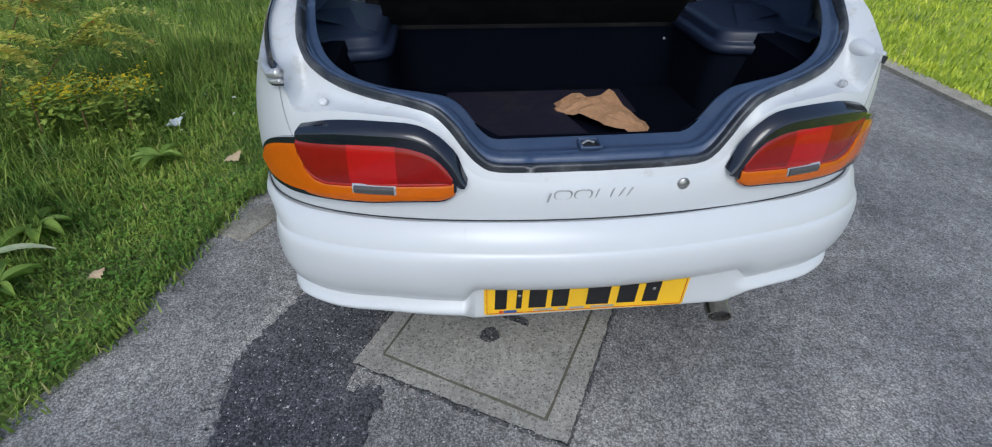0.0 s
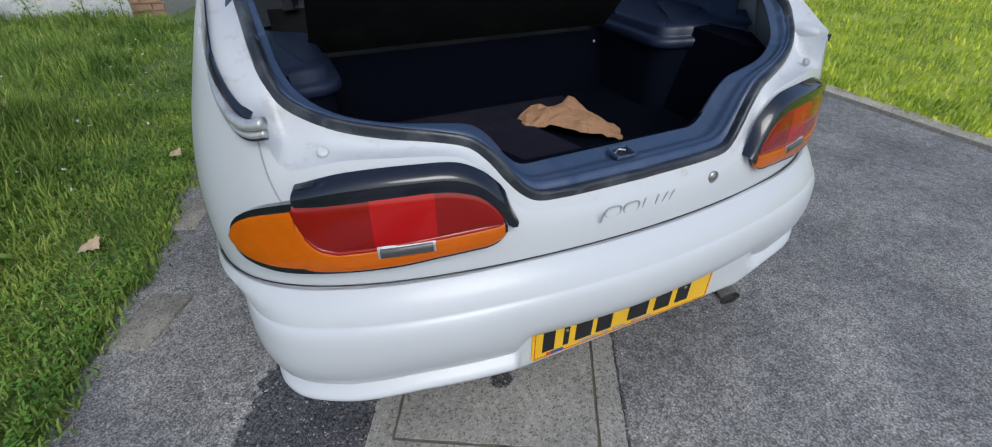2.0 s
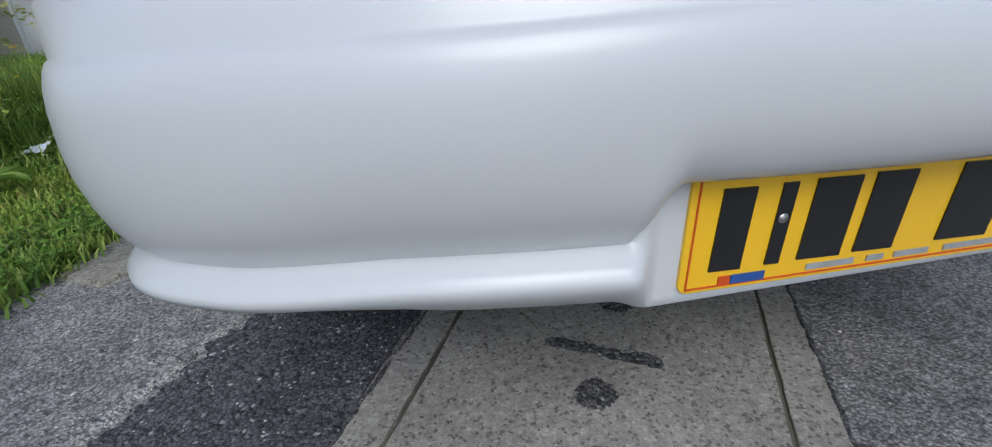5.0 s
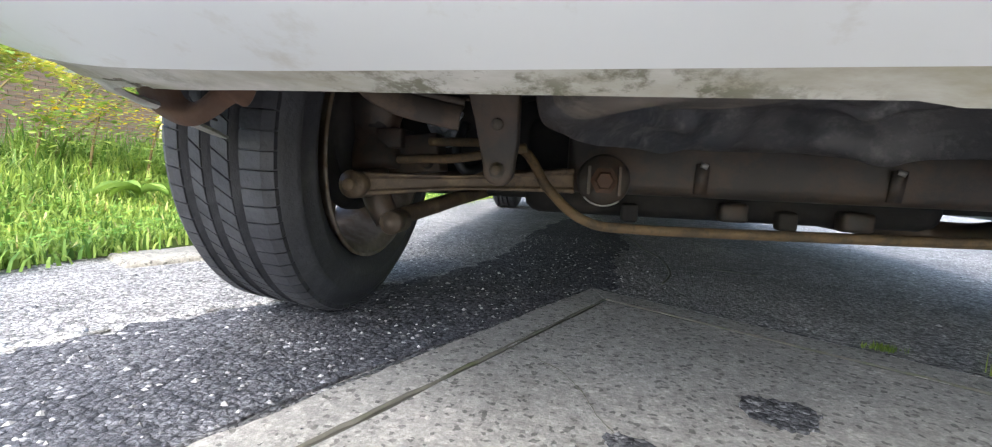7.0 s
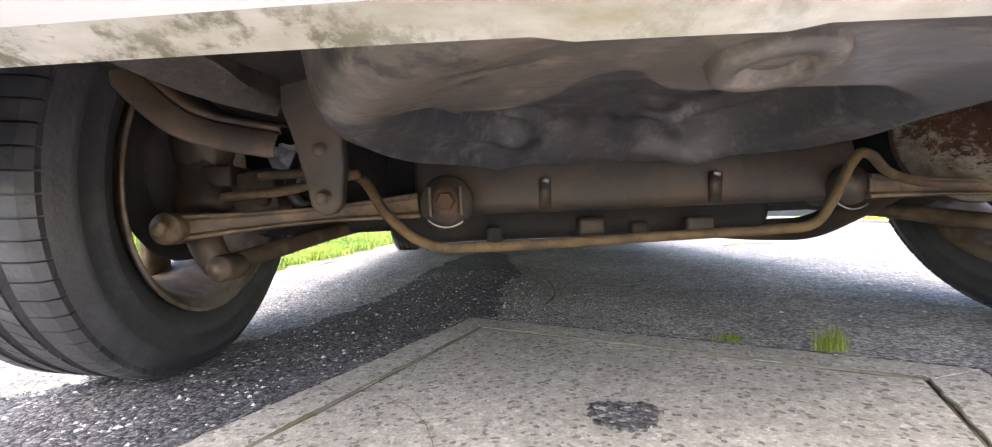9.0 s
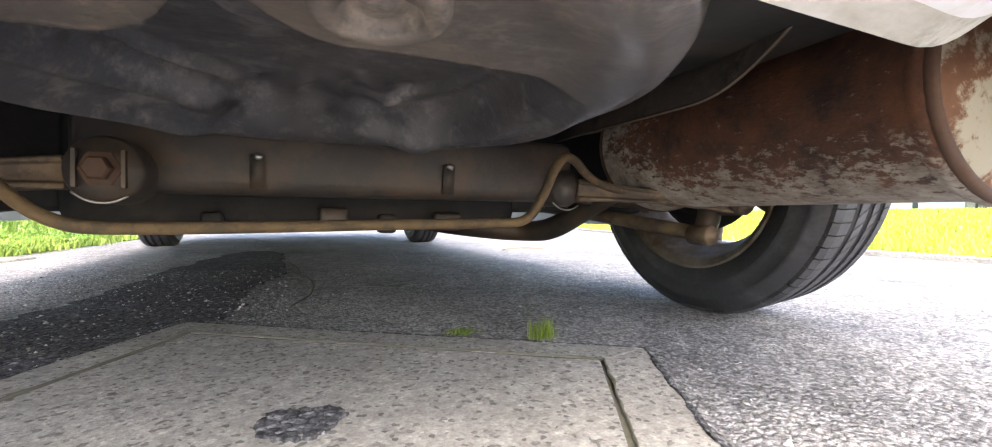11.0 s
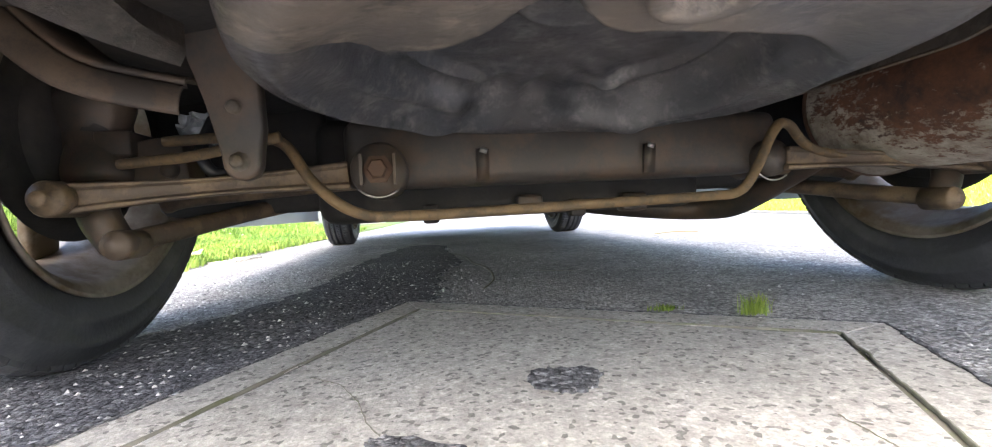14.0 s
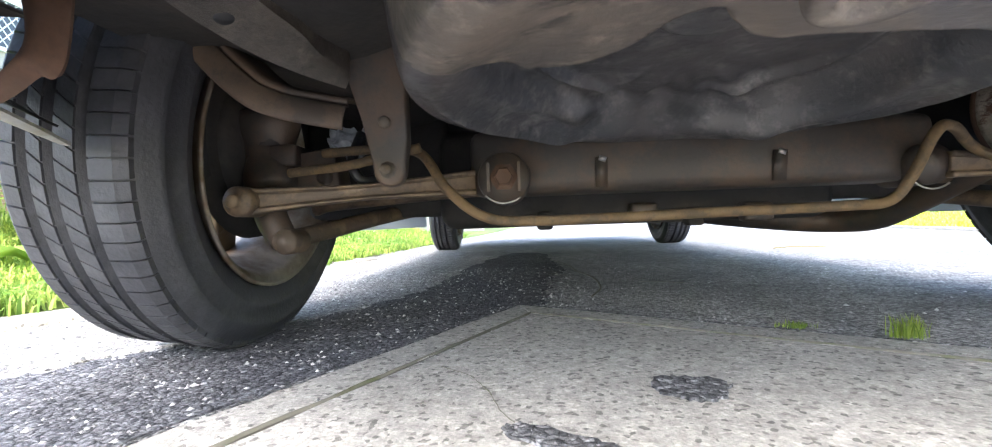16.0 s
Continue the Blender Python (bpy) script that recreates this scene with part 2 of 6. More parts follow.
RIM = plain("wheel_rim", (0.25, 0.22, 0.19), 0.6, metal=0.35, dirt=(0.12, 0.085, 0.05), dirt_at=(0.42, 0.6), scale=12)
def underseal_material(name, a, c2, scuff):
    """Sprayed grey-blue underseal with brown road film, scuffs and a pebbled skin."""
    m, nt, b = nodes_of(name)
    c = mix(nt, ramp(nt, noise_fac(nt, 5.0, 6, 0.6), [(0.42, (0, 0, 0)), (0.58, (1, 1, 1))]), a, c2)
    c = mix(nt, ramp(nt, noise_fac(nt, 38.0, 7, 0.75), [(0.50, (0, 0, 0)), (0.66, (1, 1, 1))]), c, scuff)
    c = mix(nt, ramp(nt, noise_fac(nt, 17.0, 6, 0.7), [(0.36, (1, 1, 1)), (0.46, (0, 0, 0))]), c, tuple(0.5 * v for v in a))
    nt.links.new(c, b.inputs["Base Color"])
    b.inputs["Roughness"].default_value, b.inputs["Coat Weight"].default_value, b.inputs["Coat Roughness"].default_value = 0.45, 0.8, 0.24
    bump(nt, b, noise_fac(nt, 85.0, 9, 0.72), 0.55, 0.005)
    return m


UNDER = underseal_material("underseal", (0.033, 0.035, 0.043), (0.055, 0.050, 0.052), (0.125, 0.118, 0.116))
def blended_across(m, film, x0, x1):
    """Blends a material's colour into the colour film from x0 to x1, broken up by noise."""
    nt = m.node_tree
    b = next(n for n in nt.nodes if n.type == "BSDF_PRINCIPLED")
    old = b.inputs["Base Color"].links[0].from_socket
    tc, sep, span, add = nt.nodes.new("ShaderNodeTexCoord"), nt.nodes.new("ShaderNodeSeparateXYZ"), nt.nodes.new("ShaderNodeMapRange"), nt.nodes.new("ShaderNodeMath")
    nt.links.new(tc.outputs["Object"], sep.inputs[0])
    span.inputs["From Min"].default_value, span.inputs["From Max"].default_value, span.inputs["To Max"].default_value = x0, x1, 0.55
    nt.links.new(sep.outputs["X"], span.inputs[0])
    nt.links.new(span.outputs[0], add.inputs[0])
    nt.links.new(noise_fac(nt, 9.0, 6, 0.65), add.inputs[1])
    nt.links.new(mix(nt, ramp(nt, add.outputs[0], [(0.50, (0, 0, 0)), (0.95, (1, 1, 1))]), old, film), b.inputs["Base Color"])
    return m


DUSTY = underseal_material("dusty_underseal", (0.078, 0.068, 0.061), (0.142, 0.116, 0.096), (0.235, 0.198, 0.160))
# darker and greyer towards +x
blended_across(DUSTY, (0.045, 0.044, 0.048), -0.04, 0.20)
UNDERDARK = plain("underbody_dark", (0.022, 0.021, 0.021), 0.75, dirt=(0.065, 0.053, 0.042), dirt_at=(0.5, 0.75), scale=6, grain=80, grain_bump=0.3)
BEAM = rust_material("beam_metal", (0.052, 0.045, 0.040), ((0.145, 0.100, 0.066), (0.060, 0.042, 0.031)), 13, (0.45, 0.62), 0.48)
RAIL = underseal_material("rail_underseal", (0.050, 0.044, 0.039), (0.078, 0.064, 0.053), (0.12, 0.10, 0.082))
ARM = rust_material("arm_metal", (0.085, 0.063, 0.046), ((0.27, 0.20, 0.125), (0.09, 0.058, 0.036)), 22, (0.46, 0.57), 0.55)
ROD = rust_material("rod_metal", (0.085, 0.060, 0.035), ((0.21, 0.145, 0.070), (0.09, 0.052, 0.026)), 30, (0.45, 0.55))
RUSTY = rust_material("rust_bolt", (0.085, 0.050, 0.034), ((0.14, 0.072, 0.040), (0.05, 0.028, 0.019)), 40)
NUT = rust_material("grey_bolt", (0.12, 0.105, 0.088), ((0.16, 0.12, 0.08), (0.06, 0.045, 0.033)), 40)
def muffler_material():
    """Red rust with the old aluminised skin left in flakes, most of all along the low side."""
    m, nt, b = nodes_of("muffler_rust")
    tc, sep = nt.nodes.new("ShaderNodeTexCoord"), nt.nodes.new("ShaderNodeSeparateXYZ")
    nt.links.new(tc.outputs["Object"], sep.inputs[0])
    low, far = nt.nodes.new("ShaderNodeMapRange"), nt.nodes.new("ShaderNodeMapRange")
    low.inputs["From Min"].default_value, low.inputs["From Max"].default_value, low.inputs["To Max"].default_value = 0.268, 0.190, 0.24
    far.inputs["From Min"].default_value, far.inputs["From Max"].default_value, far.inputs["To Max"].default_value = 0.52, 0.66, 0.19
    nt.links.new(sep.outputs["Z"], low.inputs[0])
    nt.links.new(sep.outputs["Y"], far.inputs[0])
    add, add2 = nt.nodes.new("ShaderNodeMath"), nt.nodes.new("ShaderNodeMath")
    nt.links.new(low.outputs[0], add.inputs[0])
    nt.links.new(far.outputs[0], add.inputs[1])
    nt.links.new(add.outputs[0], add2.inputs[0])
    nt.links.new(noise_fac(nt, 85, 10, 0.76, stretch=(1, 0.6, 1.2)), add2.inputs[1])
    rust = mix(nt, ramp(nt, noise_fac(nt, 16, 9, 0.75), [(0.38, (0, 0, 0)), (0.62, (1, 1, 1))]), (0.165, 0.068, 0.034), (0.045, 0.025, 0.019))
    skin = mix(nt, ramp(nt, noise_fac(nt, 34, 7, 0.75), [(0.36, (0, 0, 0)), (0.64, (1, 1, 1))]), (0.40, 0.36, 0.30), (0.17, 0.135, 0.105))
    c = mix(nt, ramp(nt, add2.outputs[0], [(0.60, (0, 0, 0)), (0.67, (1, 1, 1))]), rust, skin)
    nt.links.new(c, b.inputs["Base Color"])
    b.inputs["Roughness"].default_value, b.inputs["Metallic"].default_value = 0.7, 0.1
    bump(nt, b, add2.outputs[0], 0.5, 0.004)
    return m


MUFFLER = muffler_material()
CAP = rust_material("muffler_cap", (0.40, 0.355, 0.265), ((0.25, 0.115, 0.052), (0.10, 0.046, 0.026)), 15, (0.48, 0.545), 0.75, 0.1)
TIP = plain("tailpipe_tip", (0.74, 0.71, 0.66), 0.26, metal=1.0, dirt=(0.25, 0.22, 0.19), dirt_at=(0.56, 0.78), scale=20)
ASPHALT = asphalt_material("asphalt", (0.245, 0.241, 0.236), (0.45, 0.443, 0.432), (0.60, 0.59, 0.57))
TAR = asphalt_material("tar_patch", (0.062, 0.063, 0.072), (0.160, 0.162, 0.176), (0.46, 0.46, 0.47), 150.0, 0.970)
DAB = asphalt_material("tar_dab", (0.060, 0.060, 0.063), (0.19, 0.19, 0.195), (0.42, 0.42, 0.42), 170.0, 0.90)
CONCRETE = concrete_material("concrete", (0.395, 0.378, 0.347))
KERB = concrete_material("kerb_concrete", (0.52, 0.47, 0.39))
EDGESTONE = concrete_material("edging_concrete", (0.31, 0.29, 0.25))
SOIL = plain("soil", (0.12, 0.17, 0.04), 0.95, dirt=(0.05, 0.07, 0.02), scale=2, grain=30, grain_bump=0.6)
LAWNSOIL = plain("lawn_soil", (0.36, 0.43, 0.05), 0.95, dirt=(0.14, 0.19, 0.03), scale=1.5, grain=30, grain_bump=0.6)
GRASS = leaf_material("grass_blades", (0.10, 0.195, 0.034), (0.345, 0.43, 0.10), (0.52, 0.46, 0.22))
LAWN = leaf_material("lawn_blades", (0.38, 0.47, 0.05), (0.66, 0.70, 0.10), (0.60, 0.56, 0.24))
PAPER = plain("brown_paper", (0.40, 0.225, 0.115), 0.8, dirt=(0.30, 0.16, 0.075), scale=10, grain=90)
DIRT = plain("crack_dirt", (0.15, 0.14, 0.11), 0.95, dirt=(0.06, 0.075, 0.02), scale=15)
GLASS = glass_material("car_glass", (0.75, 0.82, 0.8))


# ---- mesh helpers ----
def part(name, bm, material, parent=None, label="", smooth=True):
    me = bpy.data.meshes.new(name)
    if smooth:
        for f in bm.faces:
            f.smooth = True
    bm.to_mesh(me)
    bm.free()
    me.materials.append(material)
    ob = new(name, me)
    ob.parent = parent
    if label:
        ob["label"] = label
    return ob


def sheet(name, verts, faces, material, parent=None, label="", smooth=False):
    me = bpy.data.meshes.new(name)
    me.from_pydata(verts, [], faces)
    if smooth:
        me.polygons.foreach_set("use_smooth", [True] * len(me.polygons))
    me.materials.append(material)
    ob = new(name, me)
    ob.parent = parent
    if label:
        ob["label"] = label
    return ob


def empty(name, at, label, category, group=""):
    return tagged(new(name), label, category, group) if at is None else _at(tagged(new(name), label, category, group), at)


def _at(ob, at):
    ob.location = at
    return ob


def grid(f, us, vs, close_u=False):
    """A bmesh sheet of the points f(u, v)."""
    bm = bmesh.new()
    rows = [[bm.verts.new(f(u, v)) for v in vs] for u in us]
    n = len(rows)
    for a in range(n if close_u else n - 1):
        p, q = rows[a], rows[(a + 1) % n]
        for b in range(len(vs) - 1):
            bm.faces.new((p[b], q[b], q[b + 1], p[b + 1]))
    bmesh.ops.recalc_face_normals(bm, faces=bm.faces)
    return bm


def steps(a, b, n):
    return [a + (b - a) * k / n for k in range(n + 1)]


def thicken(ob, t, offset=0.0, crisp=True):
    s = ob.modifiers.new("thickness", "SOLIDIFY")
    s.thickness, s.offset = t, offset
    if crisp:
        e = ob.modifiers.new("crisp", "EDGE_SPLIT")
        e.split_angle = radians(48)
    return ob


def rounded(ob, w=0.003, segments=2):
    b = ob.modifiers.new("edges", "BEVEL")
    b.width, b.segments, b.limit_method, b.angle_limit = w, segments, "ANGLE", radians(35)
    return ob


def box(sx, sy, sz, m=Matrix()):
    bm = bmesh.new()
    bmesh.ops.create_cube(bm, size=1.0, matrix=m @ Matrix.Diagonal((sx, sy, sz, 1)))
    return bm


def catmull(points, n):
    """A smooth curve through points, n steps to a span."""
    p = [Vector(q) for q in points]
    p = [2 * p[0] - p[1]] + p + [2 * p[-1] - p[-2]]
    out = []
    for k in range(1, len(p) - 2):
        a, b, c, d = p[k - 1 : k + 3]
        for i in range(n):
            t = i / n
            out.append(0.5 * (2 * b + (c - a) * t + (2 * a - 5 * b + 4 * c - d) * t * t + (3 * b - a - 3 * c + d) * t**3))
    return out + [p[-2]]


def tube(points, radius, n=10, sides=12, caps=True, flat=1.0):
    """A bmesh tube along a smooth curve; radius is a number or a function of 0..1."""
    path = catmull(points, n)
    bm, rings, side = bmesh.new(), [], None
    for k, p in enumerate(path):
        t = (path[min(k + 1, len(path) - 1)] - path[max(k - 1, 0)]).normalized()
        if side is None:
            side = t.cross(Vector((0, 0, 1)) if abs(t.z) < 0.9 else Vector((0, 1, 0))).normalized()
        side = (side - t * side.dot(t)).normalized()
        up = side.cross(t)
        r = radius(k / (len(path) - 1)) if callable(radius) else radius
        rings.append([bm.verts.new(p + r * (math.cos(a) * side + flat * math.sin(a) * up)) for a in (2 * math.pi * s / sides for s in range(sides))])
    for a, b in zip(rings, rings[1:]):
        for s in range(sides):
            bm.faces.new((a[s], a[(s + 1) % sides], b[(s + 1) % sides], b[s]))
    if caps:
        bm.faces.new(rings[0][::-1])
        bm.faces.new(rings[-1])
    bmesh.ops.recalc_face_normals(bm, faces=bm.faces)
    return bm


def lathe(profile, axis_m, sides=48):
    """Turns (radius, height) points round the z axis of axis_m."""
    bm = grid(lambda a, k: axis_m @ Vector((profile[k][0] * math.cos(a), profile[k][0] * math.sin(a), profile[k][1])), [2 * math.pi * s / sides for s in range(sides)], range(len(profile)), True)
    return bm


def joined(*bms):
    """One bmesh of several."""
    out = bms[0]
    for b in bms[1:]:
        me = bpy.data.meshes.new("tmp")
        b.to_mesh(me)
        b.free()
        out.from_mesh(me)
        bpy.data.meshes.remove(me)
    return out


def table(rows):
    """Smooth look-up of vectors by their first number."""
    keys, cols = np.array([r[0] for r in rows], float), np.array([r[1:] for r in rows], float)
    slope = np.gradient(cols, keys, axis=0)
    step = np.diff(cols, axis=0) / np.diff(keys)[:, None]
    for a in range(1, len(keys) - 1):
        slope[a] = np.where(step[a - 1] * step[a] <= 0, 0, np.sign(step[a]) * np.minimum(np.abs(slope[a]), 3 * np.minimum(np.abs(step[a - 1]), np.abs(step[a]))))

    def pick(k):
        k = min(max(k, keys[0]), keys[-1])
        a = min(max(int(np.searchsorted(keys, k)) - 1, 0), len(keys) - 2)
        h = keys[a + 1] - keys[a]
        t = (k - keys[a]) / h
        out = (1 + 2 * t) * (1 - t) ** 2 * cols[a] + t * (1 - t) ** 2 * h * slope[a] + t * t * (3 - 2 * t) * cols[a + 1] + t * t * (t - 1) * h * slope[a + 1]
        return [float(c) for c in out]

    return pick if cols.shape[1] == 1 else lambda k: Vector(pick(k))


def sstep(a, b, x):
    t = min(1, max(0, (x - a) / (b - a)))
    return t * t * (3 - 2 * t)

# ---- ground ----
def left_edge(y):
    return float(np.interp(y, [-6, -3, -1, 0, 0.28, 0.76, 1.24, 2.0, 2.4, 4.1, 6.4, 14, 40], [-3.4, -2.5, -1.9, -1.6, -1.46, -1.385, -1.26, -1.18, -1.16, -1.0, -0.8, -0.4, 1.0]))


def right_edge(y):
    return float(np.interp(y, [-6, 0.5, 1.9, 2.9, 6, 10, 40], [3.25, 3.3, 3.36, 3.42, 4.2, 5.2, 12]))


def road_z(x):
    return -0.006 - 0.05 * sstep(0.9, 3.3, x)


def lawn_z(x, y):
    e = right_edge(y)
    return -0.05 + 0.38 * sstep(0, 8, x - e) + 0.01 * noise.noise(Vector((x * 1.3, y * 1.3, 0)))


def verge_z(x, y):
    return 0.012 + 0.03 * sstep(0, 0.4, left_edge(y) - x) + 0.05 * sstep(0.5, 3, left_edge(y) - x) + 0.012 * noise.noise(Vector((x * 2, y * 2, 5)))


far_ground = sheet("ground", [(-700, -700, -0.09), (700, -700, -0.09), (700, 700, -0.09), (-700, 700, -0.09)], [(0, 1, 2, 3)], SOIL)
tagged(far_ground, "dark earth and grass reaching the horizon", "ground", kind="structure")

YS = sorted(set(steps(-6, 14, 80) + steps(14, 40, 13)))
road = part("road", grid(lambda y, k: (lambda a, b: (a + (b - a) * k, y, road_z(a + (b - a) * k)))(left_edge(y) - 0.25, right_edge(y) + 0.05), YS, steps(0, 1, 24)), ASPHALT)
tagged(road, "grey weathered asphalt drive with pale chippings", "road", kind="structure")
verge = part("verge_ground", grid(lambda y, k: (left_edge(y) - 14 * k * k, y, verge_z(left_edge(y) - 14 * k * k, y) if k else -0.02), YS, steps(0, 1, 40)), SOIL)
tagged(verge, "earth of the overgrown grass verge", "ground", kind="structure")
lawn_ground = part("lawn_ground", grid(lambda y, k: (right_edge(y) + 0.03 + 30 * k * k, y, lawn_z(right_edge(y) + 0.03 + 30 * k * k, y)), YS, steps(0, 1, 40)), LAWNSOIL)
tagged(lawn_ground, "sloping earth of the bright front lawn", "ground", kind="structure")


def blob(outline, n, jag, z, thick, seed):
    """A flat lump with a ragged outline, its rim rounded down to the ground."""
    rnd = random.Random(seed)
    pts = catmull([(x, y, 0) for x, y in outline + outline[:1]], n)[:-1]
    c = sum(pts, Vector()) / len(pts)
    pts = [p + Vector((rnd.uniform(-jag, jag), rnd.uniform(-jag, jag), 0)) for p in pts]
    bm = bmesh.new()
    outer = [bm.verts.new((p.x, p.y, z - thick)) for p in pts]
    inner = [bm.verts.new((p.x + (c.x - p.x) * 0.02, p.y + (c.y - p.y) * 0.02, z)) for p in pts]
    k = len(pts)
    for i in range(k):
        bm.faces.new((outer[i], outer[(i + 1) % k], inner[(i + 1) % k], inner[i]))
    bmesh.ops.triangle_fill(bm, edges=[e for e in bm.edges if e.verts[0] in inner and e.verts[1] in inner], use_beauty=True)
    bmesh.ops.recalc_face_normals(bm, faces=bm.faces)
    return bm


patch = part("tar_patch", blob([(-1.5, -3.2), (-1.30, -1.8), (-1.12, -1.0), (-1.03, -0.3), (-1.02, 0.0), (-1.03, 0.19), (-0.95, 0.36), (-0.82, 0.60), (-0.63, 0.85), (-0.48, 1.25), (-0.44, 1.8), (-0.30, 2.5), (-0.14, 2.5), (-0.11, 2.0), (-0.10, 1.62), (-0.17, 1.3), (-0.20, 0.97), (-0.30, 0.86), (-0.66, 0.12), (-0.56, 0.03), (-0.60, -0.12), (-0.66, -0.4), (-0.75, -1.0), (-0.92, -1.8), (-1.1, -3.2)], 14, 0.016, -0.002, 0.006, 3), TAR, smooth=False)
tagged(patch, "ragged strip of newer black tarmac let into the drive", "road patch", kind="structure")
WORN = asphalt_material("worn_asphalt", (0.36, 0.355, 0.34), (0.58, 0.57, 0.55), (0.70, 0.69, 0.66), 190.0, 0.95)

# the inspection cover: concrete lid in a concrete frame
IN = [Vector(p) for p in ((-0.574, 0.158, 0), (-0.093, -0.107, 0), (0.255, 0.487, 0), (-0.235, 0.83, 0))]
OUT = [Vector(p) for p in ((-0.668, 0.132, 0), (-0.050, -0.186, 0), (0.338, 0.510, 0), (-0.258, 0.915, 0))]
cover = empty("inspection_cover", (0, 0, 0), "worn concrete inspection cover and frame set in the drive", "manhole cover")


def prism(corners, z0, z1, cuts=10, seed=0):
    rnd = random.Random(seed)
    ring = []
    for a, b in zip(corners, corners[1:] + corners[:1]):
        ring += [a.lerp(b, k / cuts) + Vector((rnd.uniform(-1, 1), rnd.uniform(-1, 1), 0)) * (0.0018 if k else 0.003) for k in range(cuts)]
    bm = bmesh.new()
    top = bm.faces.new([bm.verts.new((p.x, p.y, z1)) for p in ring])
    ext = bmesh.ops.extrude_face_region(bm, geom=[top])
    for v in ext["geom"]:
        if isinstance(v, bmesh.types.BMVert):
            v.co.z = z0
    bmesh.ops.recalc_face_normals(bm, faces=bm.faces)
    return bm


def inset(quad, d):
    c = sum(quad, Vector()) / 4
    return [c + (p - c) * (1 - d / (p - c).length) for p in quad]


rounded(part("lid", prism(inset(IN, 0.0105), -0.05, 0.001, seed=1), CONCRETE, cover, smooth=False), 0.002)
for k in range(4):
    a, b = k, (k + 1) % 4
    rounded(part("frame_side", prism([OUT[a], OUT[b], IN[b], IN[a]], -0.05, 0.0, seed=5 + k), CONCRETE, cover, smooth=False), 0.0015)
part("joint_dirt", prism(inset(IN, -0.004), -0.052, -0.0012, seed=9), DIRT, cover)


def dab(x, y, r, seed, sx=1.0, turn=0.0, sy=1.0):
    rnd = random.Random(seed)
    ca, sa = math.cos(turn), math.sin(turn)
    pts = []
    for k in range(11):
        a = 2 * math.pi * k / 11
        q = r * rnd.uniform(0.85, 1.12)
        u, v = q * math.cos(a) * sx, q * math.sin(a) * sy
        pts.append((x + u * ca - v * sa, y + u * sa + v * ca))
    return part("tar_dab", blob(pts, 5, 0.003, 0.0035, 0.004, seed), DAB, cover, "blob of black tar and chippings", smooth=False)


dab(-0.095, 0.436, 0.034, 2)
dab(-0.227, 0.213, 0.034, 4)
bar_m = pose(-0.180, 0.302, 0, 0, 0, math.degrees(math.atan2(-0.100, 0.165)))
bar_pts = [(bar_m @ Vector((x, y, 0))).to_2d()[:] for x, y in ((-0.098, -0.012), (-0.05, -0.015), (0, -0.012), (0.05, -0.016), (0.098, -0.012), (0.101, 0.0), (0.096, 0.012), (0.05, 0.014), (0, 0.011), (-0.05, 0.014), (-0.094, 0.011), (-0.102, 0.0))]
part("tar_bar", blob(bar_pts, 6, 0.0035, 0.0035, 0.004, 6), DAB, cover, "strip of black tar and chippings", smooth=False)

def ragged(name, a, b, w, z, material, parent, label, seed):
    """A thin strip with uneven edges from a to b."""
    d = (b - a).normalized()
    side = Vector((-d.y, d.x, 0))
    n = lambda t, k: noise.noise(Vector((t * 14, k * 3.7, seed))) + 0.6 * noise.noise(Vector((t * 45, k * 5.1, seed)))
    length = (b - a).length
    wob = lambda t: 0.0022 * noise.noise(Vector((t * length * 40, 1.3, seed))) + 0.0012 * noise.noise(Vector((t * length * 130, 4.1, seed)))
    f = lambda t, k: a.lerp(b, t) + side * (wob(t) + w * (0.5 + 0.95 * n(t, k)) * k) + Vector((0, 0, z if abs(k) < 0.9 else z - 0.004))
    return part(name, grid(f, steps(0, 1, 90), (-1, -0.6, 0.6, 1)), material, parent, label)


for k, w in ((0, 0.0032), (1, 0.0026), (2, 0.0024), (3, 0.0030)):
    ragged("joint_line", IN[k], IN[(k + 1) % 4], w, 0.0018, DIRT, cover, "crumbled dark joint round the lid", 23 + k)
for k, w in ((0, 0.013), (1, 0.010), (2, 0.005), (3, 0.008)):
    ragged("tar_seam", OUT[k], OUT[(k + 1) % 4], w, 0.0008, DAB, cover, "ragged tar seam round the frame", 3 + k)

for k, run in enumerate((((-0.343, 0.517), (-0.307, 0.484), (-0.283, 0.431), (-0.273, 0.392), (-0.259, 0.362)), ((0.02, 0.20), (0.07, 0.25), (0.075, 0.31)))):
    for p, q in zip(run, run[1:]):
        ragged("hairline_crack", Vector((*p, 0)), Vector((*q, 0)), 0.0011, 0.0018, DIRT, cover, "hairline crack across the lid", 51 + k)
drive_crack = part("asphalt_crack", joined(*[tube([(x0, y0, -0.0055), (0.5 * (x0 + x1) + 0.012, 0.5 * (y0 + y1), -0.0055), (x1, y1, -0.0055)], 0.0035, 6, 5, True, 0.3) for x0, y0, x1, y1 in ((-0.10, 1.95, -0.07, 1.55), (-0.07, 1.55, -0.045, 1.26), (-0.045, 1.26, -0.10, 1.02), (0.06, 1.25, 0.16, 1.20))]), DIRT)
tagged(drive_crack, "short dark cracks in the worn asphalt", "crack", kind="structure")

rim = [Vector((x, y, 0)) for x, y in ((-1.34, -1.8), (-1.15, -1.0), (-1.055, -0.3), (-1.045, 0.0), (-1.055, 0.19), (-0.975, 0.36), (-0.845, 0.60), (-0.655, 0.85))]
for k, (p, q) in enumerate(zip(rim, rim[1:])):
    ragged("worn_edge", p, q, 0.030, -0.0038, WORN, patch, "pale worn rim of the tarmac strip", 71 + k)

